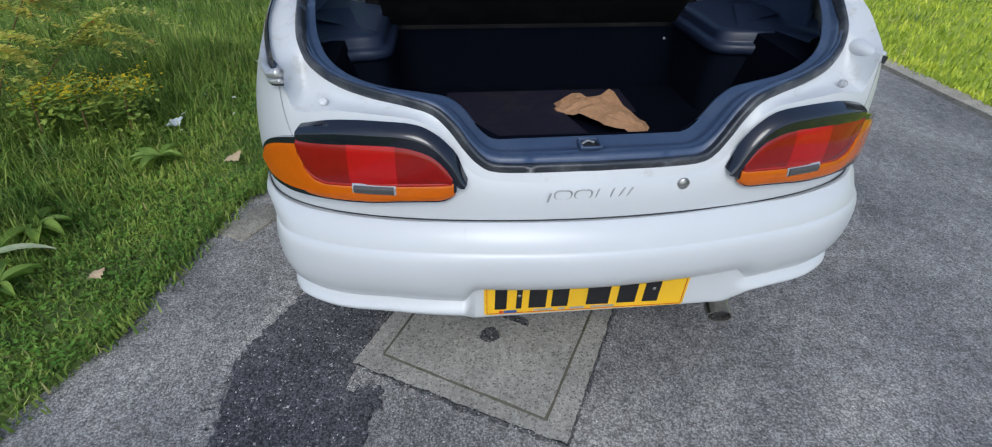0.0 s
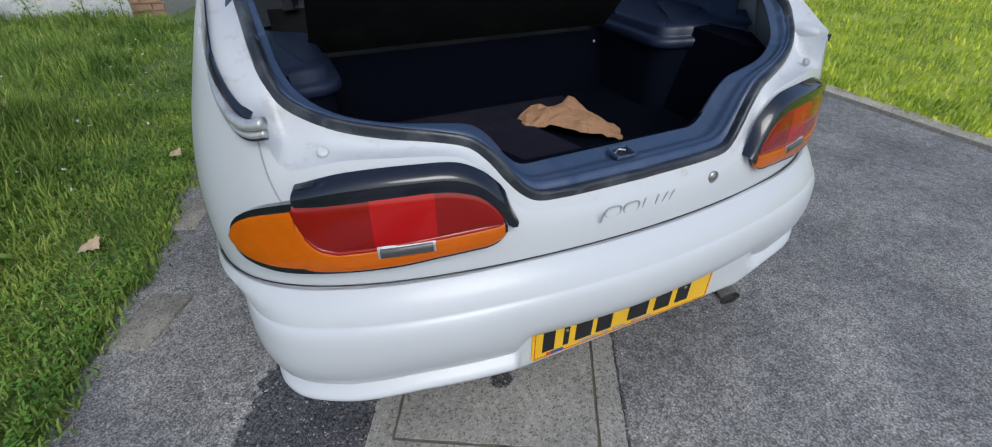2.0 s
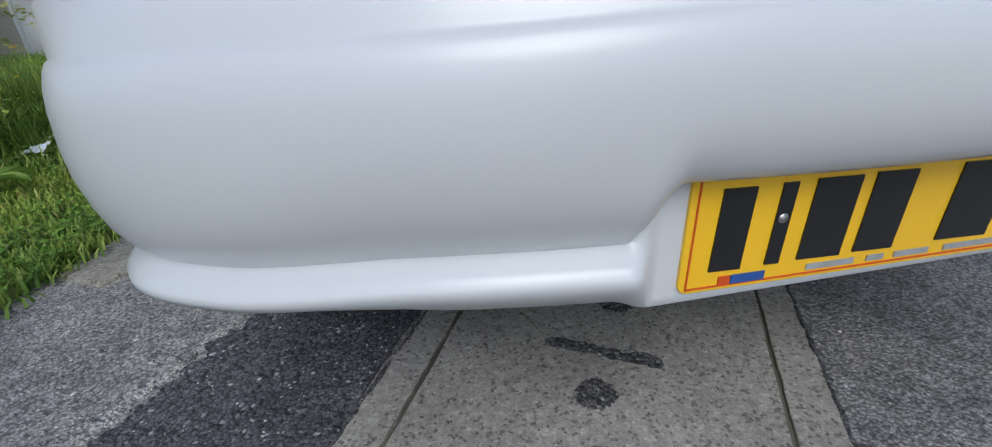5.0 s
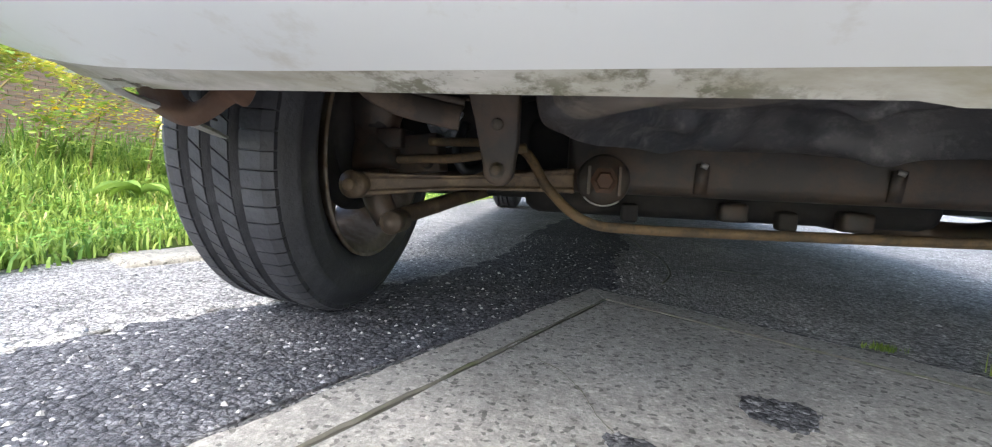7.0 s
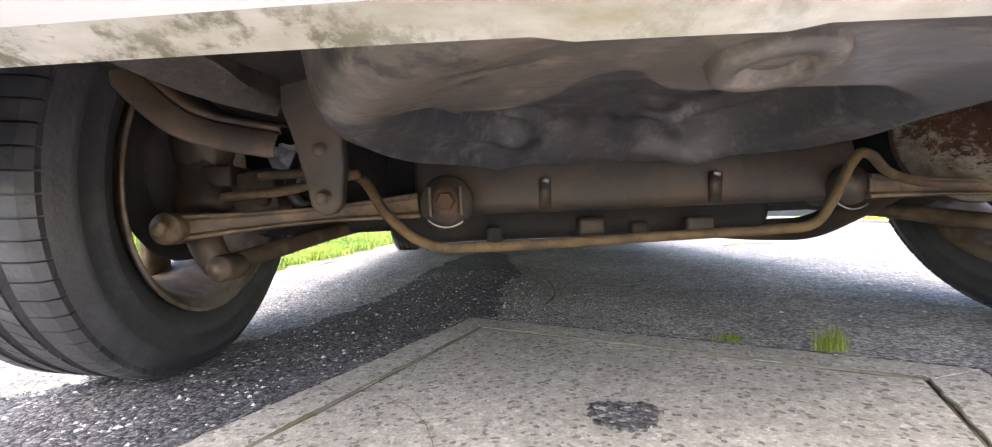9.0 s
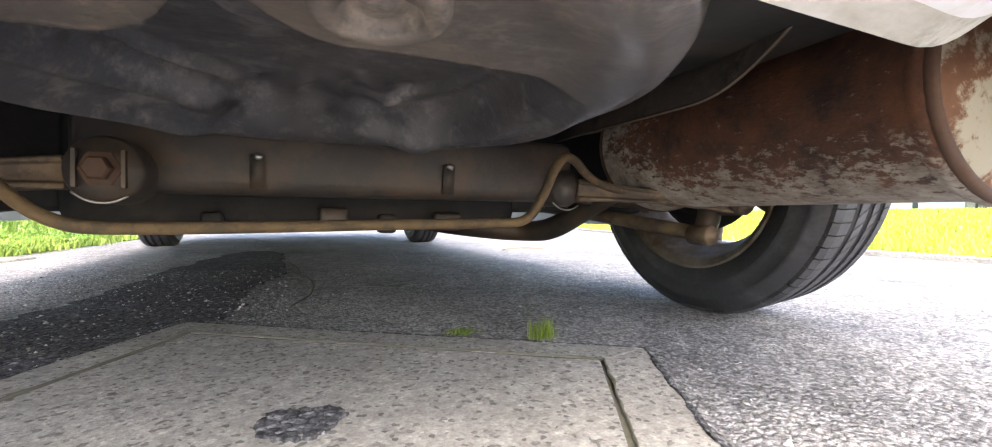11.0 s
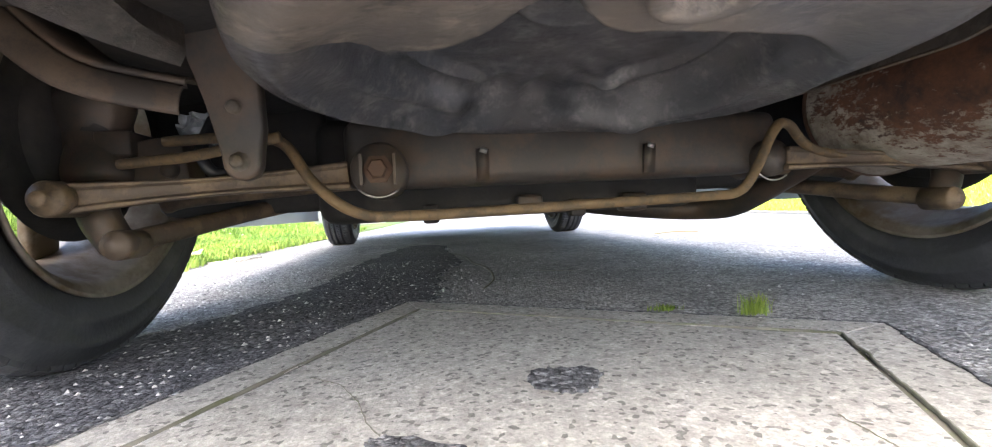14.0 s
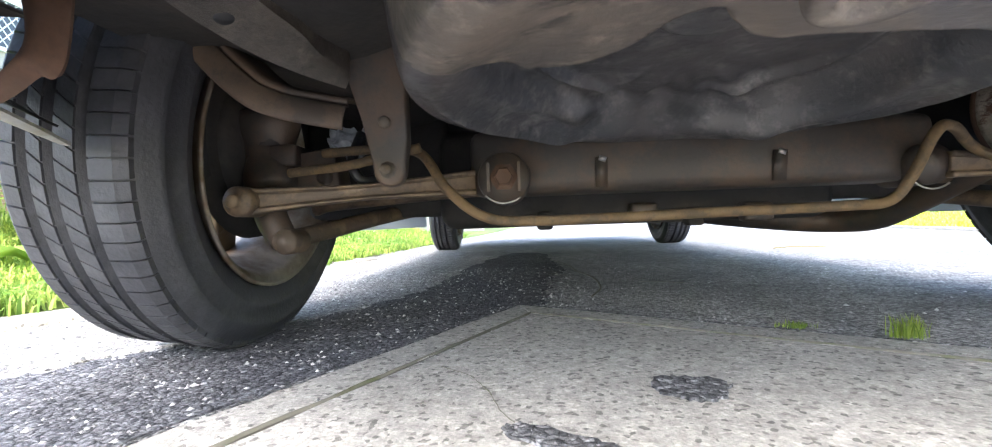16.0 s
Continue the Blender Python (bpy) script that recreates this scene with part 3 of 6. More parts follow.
# edging stones along the verge
edging = empty("edging_stone", (-1.21, 0.93, 0), "weathered grey edging stone half lost in grass", "kerb stone")
rounded(part("stone", box(0.15, 0.25, 0.06, pose(0, 0, -0.024, 0, 0, -30)), EDGESTONE, edging), 0.008)
for x, y, a in ((-1.13, 1.62, -10), (-1.09, 2.3, -4)):
    copy_thing(edging, pose(x, y, -0.003, 0, 0, a + 22))
kerb = part("kerb", grid(lambda y, k: ((right_edge(y) - 0.12 + 0.16 * k), y, road_z(3.3) + 0.008 + 0.004 * noise.noise(Vector((y * 6, k * 5, 0)))), steps(-6, 14, 160), steps(0, 1, 4)), KERB)
tagged(thicken(kerb, 0.04, 0), "pale flush concrete kerb beside the lawn", "kerb", kind="structure")


# ---- the car ----
CX = -0.006
LIFT = 0.011
car = empty("car", (CX, 0, 0), "white two-door coupe with its tailgate open, seen from behind", "car")



def oval(w, depth, y0, p, q, tail_points=()):
    """Half of a rounded-off plan: a superellipse of half width w, from the middle of its rear edge to its side."""
    pts = []
    for k in range(161):
        a = math.pi / 2 * k / 160
        pts.append(Vector((w * math.sin(a) ** (2 / p), y0 + depth * (1 - max(0.0, math.cos(a)) ** (2 / q)))))
    return pts + [Vector(t) for t in tail_points]


PLAN = oval(0.815, 0.55, 0.008, 1.9, 4.0, ((0.818, 0.75), (0.822, 1.2), (0.822, 2.2)))
BPLAN = [v for v in oval(0.820, 0.50, -0.050, 1.85, 3.8) if v.y < 0.43]


def along(plan):
    """Place and outward normal on a plan curve by the length along it from the middle, mirrored for minus."""
    ls = [0.0]
    for a, b in zip(plan, plan[1:]):
        ls.append(ls[-1] + (b - a).length)
    xs, ys = [p.x for p in plan], [p.y for p in plan]

    def at(s):
        q = abs(s)
        x, y = np.interp(q, ls, xs), np.interp(q, ls, ys)
        w = 0.045
        lo = q - w
        x2 = np.interp(q + w, ls, xs) - (np.interp(lo, ls, xs) if lo >= 0 else -np.interp(-lo, ls, xs))
        y2 = np.interp(q + w, ls, ys) - np.interp(abs(lo), ls, ys)
        n = Vector((y2, -x2, 0)).normalized()
        g = -1 if s < 0 else 1
        return Vector((g * x, y, 0)), Vector((g * n.x, n.y, 0))

    return at, ls[-1]


tail_at, TAIL_LEN = along(PLAN)
bump_at, BUMP_LEN = along(BPLAN)


def tail(s, z, d=0.0):
    p, n = tail_at(s)
    lean = 0.10 * max(0, z - 0.62) + 0.35 * max(0, z - 0.74) ** 2
    return p + n * (d - lean) + Vector((0, 0, z + LIFT * p.x))


# bumper: two sections, the plain one and the plate recess, blended along its length
FULL = [(-0.052, 0.600), (-0.050, 0.612), (-0.040, 0.614), (-0.022, 0.601), (-0.0145, 0.5850), (-0.0090, 0.5740), (-0.0048, 0.5640), (-0.0036, 0.5605), (0.0000, 0.5583), (0.0045, 0.5530), (0.0095, 0.5420), (0.0125, 0.5270), (0.0140, 0.500), (0.012, 0.475), (0.006, 0.450), (-0.002, 0.428), (-0.014, 0.408), (-0.0260, 0.3950), (-0.0266, 0.3928), (-0.0245, 0.3905), (-0.011, 0.381), (-0.0035, 0.374), (-0.003, 0.369), (-0.008, 0.360), (-0.022, 0.345), (-0.050, 0.322)]
HOLE = [(-0.052, 0.600), (-0.050, 0.612), (-0.040, 0.614), (-0.022, 0.601), (-0.0130, 0.5850), (-0.0070, 0.5740), (-0.0022, 0.5640), (-0.0008, 0.5605), (0.0018, 0.5583), (0.0055, 0.5530), (0.0095, 0.5420), (0.0118, 0.5270), (0.0125, 0.500), (0.008, 0.478), (0.000, 0.460), (-0.008, 0.449), (-0.014, 0.445), (-0.050, 0.443), (-0.054, 0.436), (-0.054, 0.400), (-0.054, 0.385), (-0.054, 0.370), (-0.054, 0.345), (-0.053, 0.330), (-0.051, 0.322), (-0.056, 0.317)]
# the underside turns in to a crease, and a grimy lip strip runs on from it; at the ends the strip widens towards the wheel
CREASE = table([(0.0, 0.0, 0.104, 0.2585), (0.2, 0.19, 0.111, 0.2585), (0.4, 0.37, 0.128, 0.2595), (0.5, 0.46, 0.142, 0.262), (0.6, 0.545, 0.158, 0.268), (0.7, 0.625, 0.180, 0.285), (0.8, 0.688, 0.217, 0.298), (0.9, 0.738, 0.30, 0.304), (0.98, 0.765, 0.395, 0.305)])
LIP = table([(0.0, 0.0, 0.120, 0.2500), (0.2, 0.19, 0.126, 0.2505), (0.4, 0.37, 0.145, 0.2535), (0.5, 0.455, 0.160, 0.256), (0.56, 0.502, 0.176, 0.2575), (0.60, 0.534, 0.197, 0.2615), (0.64, 0.575, 0.211, 0.2645), (0.70, 0.592, 0.246, 0.259), (0.8, 0.612, 0.300, 0.2525), (0.9, 0.635, 0.36, 0.246), (0.98, 0.652, 0.398, 0.2425)])


def low_edge(tab, s):
    v = tab(0.98 * abs(s) / BUMP_LEN)
    rise = 0.050 * sstep(0.16, 0.34, s) * (1 - sstep(0.70, 0.95, s)) - (0.0022 if tab is LIP and -0.215 < s < -0.14 else 0.0)
    return Vector((math.copysign(v.x, s), v.y, v.z + rise))


def belly_point(s, v):
    a, b = bumper_point(s, len(FULL) - 1), low_edge(CREASE, s)
    return a.lerp(b, v) + Vector((0, 0, -0.007 * math.sin(math.pi * v) * (1 - sstep(0.5, 0.8, abs(s)))))


def strip_point(s, v):
    a, b = low_edge(CREASE, s), low_edge(LIP, s)
    wave = 0.003 * noise.noise(Vector((s * 9, v * 3, 4))) * sstep(0.5, 0.7, abs(s))
    return a.lerp(b, v) + Vector((0, 0, wave + 0.004 * max(0, (v - 0.93) / 0.07)))


def bumper_point(s, k):
    p, n = bump_at(s)
    hole = sstep(-0.312, -0.274, s) * (1 - sstep(0.37, 0.45, s))
    (d0, z0), (d1, z1) = FULL[k], HOLE[k]
    if z1 > 0.47:
        hole = sstep(-0.42, -0.20, s) * (1 - sstep(0.30, 0.52, s))
    drop = -float(np.interp(z0, [0.25, 0.37, 0.50, 0.558, 0.614], [0.0, 0.015, 0.020, 0.015, 0.013])) * (min(abs(p.x), 0.75) / 0.65) ** 2
    low = 1 - sstep(0.37, 0.53, z0)
    swell = sstep(0.48, 0.66, abs(s)) * (1 - sstep(0.74, 0.92, abs(s)))
    d0 += (0.009 * swell - 0.014 * sstep(0.80, 0.98, abs(s))) * low - (0.040 * (1 - sstep(0.54, 0.60, z0)) if s < 0 else 0.018 * (1 - sstep(0.40, 0.52, z0))) * sstep(0.72, 0.95, abs(s))
    drop -= 0.005 * swell * low
    drop += (0.008 if k == len(FULL) - 2 else 0.020 if k == len(FULL) - 1 else 0.0) * sstep(0.45, 0.68, abs(s))
    a = p + n * d0 + Vector((0, 0, z0 + drop))
    b = p + n * d1 + Vector((0, 0, z1))
    if d1 <= -0.05 and z1 < 0.5:
        b = Vector((p.x, 0.0045 + (0.006 if d1 < -0.055 else 0), z1))
    out = a.lerp(b, hole)
    if k < 4:
        q = nearest_tail(p)
        t = tail(math.copysign(q, s), 0.0)
        edge = Vector((t.x, t.y, out.z - (0.012 if k == 0 else 0))) + n * (0.006, 0.006, 0.012, 0.026)[k]
        out = edge.lerp(out, (0, 0, 0.15, 0.5)[k])
    return out + Vector((0, 0, LIFT * p.x))


def nearest_tail(p):
    return min(steps(max(0, abs(p.x) - 0.08), abs(p.x) + 0.25, 120), key=lambda q: (tail_at(q)[0] - Vector((abs(p.x), p.y, 0))).length)


SB = sorted(set(steps(-BUMP_LEN, BUMP_LEN, 150) + steps(-0.312, -0.274, 14) + steps(0.37, 0.45, 10)))
bumper = thicken(part("rear_bumper", grid(lambda s, k: bumper_point(s, k), SB, range(len(FULL))), PAINT, car), 0.002, -1)
thicken(part("underside", grid(belly_point, SB, steps(0, 1, 8)), CHANNEL, bumper), 0.002, -1)
strip_bm = grid(strip_point, SB, steps(0, 1, 24))
slots = []
OPEN_AT = 0.645 * BUMP_LEN / 0.98
for k, f in enumerate(strip_bm.faces):
    s, v = 0.5 * (SB[k // 24] + SB[k // 24 + 1]), (k % 24 + 0.5) / 24
    c = f.calc_center_median()
    p = Vector((abs(c.x), c.y))
    # past the tow eye only a narrow rim is left; before it a short slot is let in
    a, d = Vector((0.540, 0.176)), Vector((0.008, 0.022))
    t = min(1, max(0, (p - a).dot(d) / d.dot(d)))
    if (abs(s) > OPEN_AT and v < 0.66) or (p - a - d * t).length < 0.0055:
        slots.append(f)
bmesh.ops.delete(strip_bm, geom=slots, context="FACES")
thicken(part("strip_liner", grid(lambda s, v: strip_point(s, v) + Vector((0, 0, 0.016)), SB, steps(0, 0.9, 6)), UNDERDARK, bumper), 0.002, 0)
thicken(part("lip_strip", strip_bm, GRIME, bumper, "grimy, mossy lip of the bumper"), 0.003, -1)


def gap_point(s, v):
    drop = -0.013 * (min(abs(tail_at(s)[0].x), 0.75) / 0.65) ** 2
    return tail(s, 0.6140 + drop + 0.0028 * v, 0.0012 + 0.002 * v)


# black band over the white panel, painting the shade deep in the slot
thicken(part("gap_shade", grid(gap_point, steps(-0.93, 0.93, 140), (0, 0.5, 1)), RUBBER, bumper, "thin black strip standing in for the gap's shade"), 0.002, 0)

# tail panel, quarters and the gutter round the boot opening: gap line, shoulder, seal
SHOULDER = table([(0, 0, 0.020, 0.700), (0.20, 0.20, 0.034, 0.705), (0.27, 0.27, 0.045, 0.72), (0.31, 0.31, 0.062, 0.76), (0.36, 0.350, 0.070, 0.815), (0.44, 0.43, 0.088, 0.838), (0.56, 0.545, 0.124, 0.840), (0.66, 0.640, 0.160, 0.825), (0.72, 0.662, 0.178, 0.87), (0.755, 0.672, 0.189, 0.905), (0.80, 0.688, 0.215, 0.912), (0.87, 0.706, 0.27, 0.935), (0.96, 0.717, 0.35, 0.975), (1.12, 0.716, 0.5, 1.020), (1.5, 0.704, 0.9, 1.095), (1.9, 0.675, 1.3, 1.16), (2.5, 0.66, 1.8, 1.19)])
SEAL = table([(0, 0, 0.034, 0.725), (0.21, 0.21, 0.044, 0.725), (0.25, 0.25, 0.050, 0.735), (0.29, 0.285, 0.064, 0.768), (0.325, 0.312, 0.076, 0.805), (0.36, 0.345, 0.090, 0.836), (0.41, 0.395, 0.110, 0.850), (0.47, 0.455, 0.138, 0.857), (0.57, 0.550, 0.19, 0.872), (0.66, 0.606, 0.235, 0.892), (0.72, 0.630, 0.262, 0.910), (0.77, 0.642, 0.285, 0.935), (0.85, 0.649, 0.33, 0.970), (0.96, 0.654, 0.40, 1.005), (1.12, 0.660, 0.55, 1.050), (1.5, 0.645, 0.9, 1.145), (1.9, 0.615, 1.3, 1.24), (2.5, 0.57, 1.7, 1.31)])
SILL = table([(0, 0, 0.145, 0.752), (0.21, 0.205, 0.145, 0.752), (0.25, 0.235, 0.15, 0.762), (0.29, 0.262, 0.155, 0.79), (0.325, 0.285, 0.16, 0.82), (0.36, 0.315, 0.165, 0.843), (0.41, 0.37, 0.175, 0.853), (0.47, 0.44, 0.195, 0.858), (0.57, 0.53, 0.24, 0.872), (0.66, 0.580, 0.28, 0.895), (0.72, 0.60, 0.31, 0.915), (0.77, 0.612, 0.34, 0.94), (0.85, 0.618, 0.38, 0.972), (0.96, 0.623, 0.44, 1.005), (1.12, 0.630, 0.58, 1.05), (1.5, 0.615, 0.92, 1.14), (1.9, 0.585, 1.3, 1.23), (2.5, 0.54, 1.7, 1.29)])


def sided(tab, s):
    v = tab(abs(s))
    x = -v.x if s < 0 else v.x
    return Vector((x, v.y, v.z + LIFT * x))


def panel(s, v):
    z0 = 0.603 - 0.014 * (min(abs(s), 0.8) / 0.65) ** 2
    a, b = tail(s, z0), sided(SHOULDER, s)
    c = (tail(s, z0 + 0.55 * (b.z - z0), 0.004) * 2 - (a + b) * 0.5)
    return a * (1 - v) ** 2 + c * 2 * v * (1 - v) + b * v * v


def gutter(s, v):
    a, b = sided(SHOULDER, s), sided(SEAL, s)
    dent = 0.010 * math.exp(-(((abs(s) - 0.70) / 0.035) ** 2)) + 0.006 * math.exp(-(((abs(s) - 0.52) / 0.05) ** 2))
    return a.lerp(b, v) + Vector((0, 0.012, -0.010)) * math.sin(math.pi * v) * sstep(0.3, 0.6, abs(s)) + Vector((0, dent, -0.5 * dent)) * math.sin(math.pi * v) ** 2


ST = sorted(set(steps(-1.95, 1.95, 130) + steps(-1.0, 1.0, 120)))
thicken(part("tail_panel", grid(panel, ST, steps(0, 1, 16)), PAINT, car), 0.004, -1)
thicken(part("gutter", grid(gutter, ST, steps(0, 1, 6)), CHANNEL, car, "scuffed white gutter round the boot opening"), 0.003, -1)


def seal_point(s, a):
    p, q = sided(SEAL, s), sided(SEAL, s + 0.01)
    t = (q - p).normalized()
    inn = (sided(SILL, s) - p)
    inn = (inn - t * inn.dot(t)).normalized()
    up = inn.cross(t)
    up = up if up.z > 0 or abs(up.z) < 0.2 and up.y < 0 else -up
    r = 0.0105 * (1 + 0.24 * math.cos(3 * a))
    return p + inn * (0.006 + r * math.cos(a)) + up * (0.004 + r * math.sin(a))


part("boot_seal", grid(seal_point, ST, [2 * math.pi * k / 14 for k in range(15)]), SEALRUBBER, car, "black rubber boot seal")


def sill_point(s, v):
    a, b = sided(SEAL, s), sided(SILL, s)
    rise = 0.012 * math.sin(math.pi * min(1, v * 1.6)) if v < 0.62 else 0.0
    rib = 0.004 * math.sin(9 * math.pi * v) * (1 if v < 0.45 else 0)
    return a.lerp(b, v) + Vector((0, -0.3 * rise, rise + rib))


thicken(part("boot_sill", grid(sill_point, ST, steps(0, 1, 18)), TRIM, car, "dark blue plastic sill trim"), 0.004, -1, False)

for g in (-1, 1):
    seam = [panel(g * a, v) + Vector((g * 0.0006, -0.0008, 0)) for a, v in ((0.742, 0.985), (0.728, 0.90), (0.712, 0.80), (0.694, 0.71), (0.676, 0.64))]
    part("panel_seam", tube(seam, 0.0013, 5, 6), GREYINK, car, "fine seam between quarter panel and gutter")

# lamps, one to a side: bezel, amber, red, brake and reversing lenses
LTOP = table([(0.310, 0.702), (0.316, 0.722), (0.329, 0.743), (0.352, 0.769), (0.387, 0.786), (0.433, 0.793), (0.48, 0.792), (0.538, 0.789), (0.597, 0.784), (0.650, 0.778), (0.700, 0.769), (0.737, 0.759), (0.765, 0.746), (0.783, 0.733), (0.795, 0.719), (0.802, 0.704), (0.804, 0.697)])
LBOT = table([(0.310, 0.694), (0.316, 0.685), (0.325, 0.677), (0.345, 0.669), (0.37, 0.667), (0.435, 0.661), (0.50, 0.653), (0.562, 0.649), (0.625, 0.646), (0.688, 0.644), (0.735, 0.647), (0.765, 0.654), (0.783, 0.662), (0.795, 0.674), (0.802, 0.688), (0.804, 0.696)])


def lens(name, side, s0, s1, bot, top, d, material, parent, n=14, depth=0.012):
    f = lambda s, v: tail(side * s, bot(s) + (top(s) - bot(s)) * v, d - 0.010 * (2 * v - 1) ** 4 * 0.5)
    ease = [s0 + (s1 - s0) * math.sin(0.5 * math.pi * k / n) for k in range(n + 1)] if s1 > 0.8 else steps(s0, s1, n)
    return thicken(part(name, grid(f, ease, steps(0, 1, 8)), material, parent), depth, 0)


def tail_lamp(side):
    cl = lambda s: min(max(s, 0.310), 0.8035)
    lamp = thicken(part("tail_lamp", grid(lambda s, v: tail(side * s, LBOT(cl(s))[0] - 0.002 + (LTOP(cl(s))[0] - LBOT(cl(s))[0] + 0.0055) * v, 0.007), [0.557 - 0.2485 * math.cos(math.pi * k / 60) for k in range(61)], steps(0, 1, 8)), BLACK, car, "amber and red wrap-round tail lamp in a black surround"), 0.024, 0)
    t, b = lambda s: LTOP(s)[0] - 0.001, lambda s: LBOT(s)[0] + 0.0005
    divide = lambda s: float(np.interp(s, [0.322, 0.437, 0.543, 0.604, 0.633, 0.653, 0.664, 0.668], [0.711, 0.702, 0.692, 0.687, 0.694, 0.714, 0.742, 0.772]))
    low = lambda s: min(divide(s) - 0.0035, t(s) - 0.001)
    lens("red_lens", side, 0.317, 0.4338, low, t, 0.016, RED, lamp)
    lens("brake_lens", side, 0.4338, 0.5404, low, t, 0.0162, BRAKE, lamp)
    lens("red_lens", side, 0.5404, 0.6675, low, t, 0.016, RED, lamp, 34)
    lens("amber_lens", side, 0.314, 0.668, b, lambda s: max(b(s) + 0.001, min(divide(s), t(s))), 0.016, AMBER, lamp, 36)
    lens("amber_lens", side, 0.6676, 0.8035, b, t, 0.016, AMBER, lamp, 40)
    rv = lens("reversing_lens", side, 0.4425, 0.5325, lambda s: 0.6805 - 0.05 * (s - 0.44), lambda s: 0.6955 - 0.05 * (s - 0.44), 0.0225, CLEAR, lamp, 6, 0.008)
    lens("reversing_rim", side, 0.438, 0.537, lambda s: 0.676 - 0.05 * (s - 0.44), lambda s: 0.700 - 0.05 * (s - 0.44), 0.0205, GREYINK, rv, 6, 0.006)
    lens("lens_seam", side, 0.322, 0.655, lambda s: divide(s) - 0.0030, lambda s: divide(s) - 0.0004, 0.0164, SEAM, lamp, 40, 0.009)
    hood_t = table([(0.290, 0.711), (0.296, 0.723), (0.307, 0.756), (0.331, 0.788), (0.36, 0.810), (0.394, 0.823), (0.451, 0.826), (0.531, 0.824), (0.588, 0.818), (0.664, 0.800)])
    hood_b = table([(0.290, 0.702), (0.303, 0.702), (0.316, 0.726), (0.329, 0.747), (0.352, 0.773), (0.387, 0.790), (0.433, 0.797), (0.48, 0.796), (0.538, 0.793), (0.597, 0.787), (0.664, 0.778)])
    h = lambda s, v: tail(side * s, hood_b(s)[0] + (hood_t(s)[0] - hood_b(s)[0]) * v, 0.0185 - 0.022 * max(0, (v - 0.40) / 0.60) ** 1.7)
    thicken(part("bezel", grid(h, steps(0.290, 0.664, 40), steps(0, 1, 14)), BLACK, lamp, "glossy black lamp hood"), 0.008, 0)
    return lamp


tail_lamp(-1)
tail_lamp(1)

# number plate with a thin red line and plain bars for its characters
def plate_blank(w, h, r, t, m):
    """A flat plate with rounded corners in the x-z plane of m."""
    bm = bmesh.new()
    pts = []
    for cx, cz, a0 in ((1, 1, 0), (-1, 1, 90), (-1, -1, 180), (1, -1, 270)):
        pts += [(cx * (w / 2 - r) + r * math.cos(radians(a0 + a)), cz * (h / 2 - r) + r * math.sin(radians(a0 + a))) for a in (0, 18, 36, 54, 72, 90)]
    front = bm.faces.new([bm.verts.new(m @ Vector((x, -t / 2, z))) for x, z in pts])
    for v in bmesh.ops.extrude_face_region(bm, geom=[front])["geom"]:
        if isinstance(v, bmesh.types.BMVert):
            v.co = v.co + m.to_3x3() @ Vector((0, t, 0))
    bmesh.ops.recalc_face_normals(bm, faces=bm.faces)
    return bm


plate = rounded(part("number_plate", plate_blank(0.52, 0.111, 0.010, 0.004, pose(-CX, 0.001, 0.3835)), YELLOW, car, "yellow rear number plate", False), 0.0008)
for x, w in ((-0.218, 0.030), (-0.172, 0.014), (-0.125, 0.044), (-0.068, 0.042), (0.030, 0.058), (0.105, 0.048), (0.168, 0.040)):
    part("character_bar", box(w, 0.002, 0.076, pose(x - CX, -0.0016, 0.386, 0, 1.5, 0)), INK, plate, smooth=False)
for m in (pose(-CX, -0.0014, 0.4345), pose(-CX, -0.0014, 0.3325)):
    part("red_line", box(0.506, 0.0012, 0.0016, m), REDLINE, plate, smooth=False)
for g in (-1, 1):
    part("red_line", box(0.0016, 0.0012, 0.1036, pose(g * 0.2530 - CX, -0.0014, 0.3835)), REDLINE, plate, smooth=False)
part("maker_bar", box(0.033, 0.0014, 0.0085, pose(-0.194 - CX, -0.0018, 0.3375)), BLUE, plate, smooth=False)
part("maker_bar", box(0.011, 0.0014, 0.0085, pose(-0.217 - CX, -0.0018, 0.3375)), REDLINE, plate, smooth=False)
for k in range(4):
    part("small_bar", box((0.05, 0.018, 0.038, 0.06)[k], 0.0012, 0.006, pose((-0.110, -0.062, -0.022, 0.045)[k] - CX, -0.0018, 0.339)), GREYINK, plate, smooth=False)
for x in (-0.172, 0.172):
    part("screw", lathe([(0, 0.003), (0.004, 0.0025), (0.0055, 0)], pose(x - CX, -0.001, 0.392, 90)), STEEL, plate)

# grey model badge as plain strokes, and the lock
badge = part("badge", box(0.004, 0.002, 0.024, pose(-0.112, 0.004, 0.676, 0, 14)), GREYINK, car, "grey model badge", False)
for x in (-0.080, -0.036):
    ring = [(0.0185 * math.copysign(abs(math.cos(a)) ** 0.7, math.cos(a)) + 0.2 * 0.011 * math.sin(a), 0.011 * math.copysign(abs(math.sin(a)) ** 0.7, math.sin(a))) for a in (2 * math.pi * j / 28 for j in range(28))]
    part("badge_ring", tube([(x + u, tail(x + u, 0.677).y - 0.0025, 0.677 + v + LIFT * x) for u, v in ring + ring[:1]], 0.0018, 1, 6), GREYINK, badge)
for x0, x1, dz in ((-0.009, -0.002, 0.011), (0.024, 0.031, 0.011), (0.042, 0.055, 0.011), (0.060, 0.073, 0.011)):
    part("badge_bar", tube([(x0, tail(x0, 0.677).y - 0.0025, 0.678 - dz), (x1, tail(x1, 0.677).y - 0.0025, 0.678 + dz)], 0.0018, 1, 6), GREYINK, badge)
lock_p = tail(0.19, 0.685)
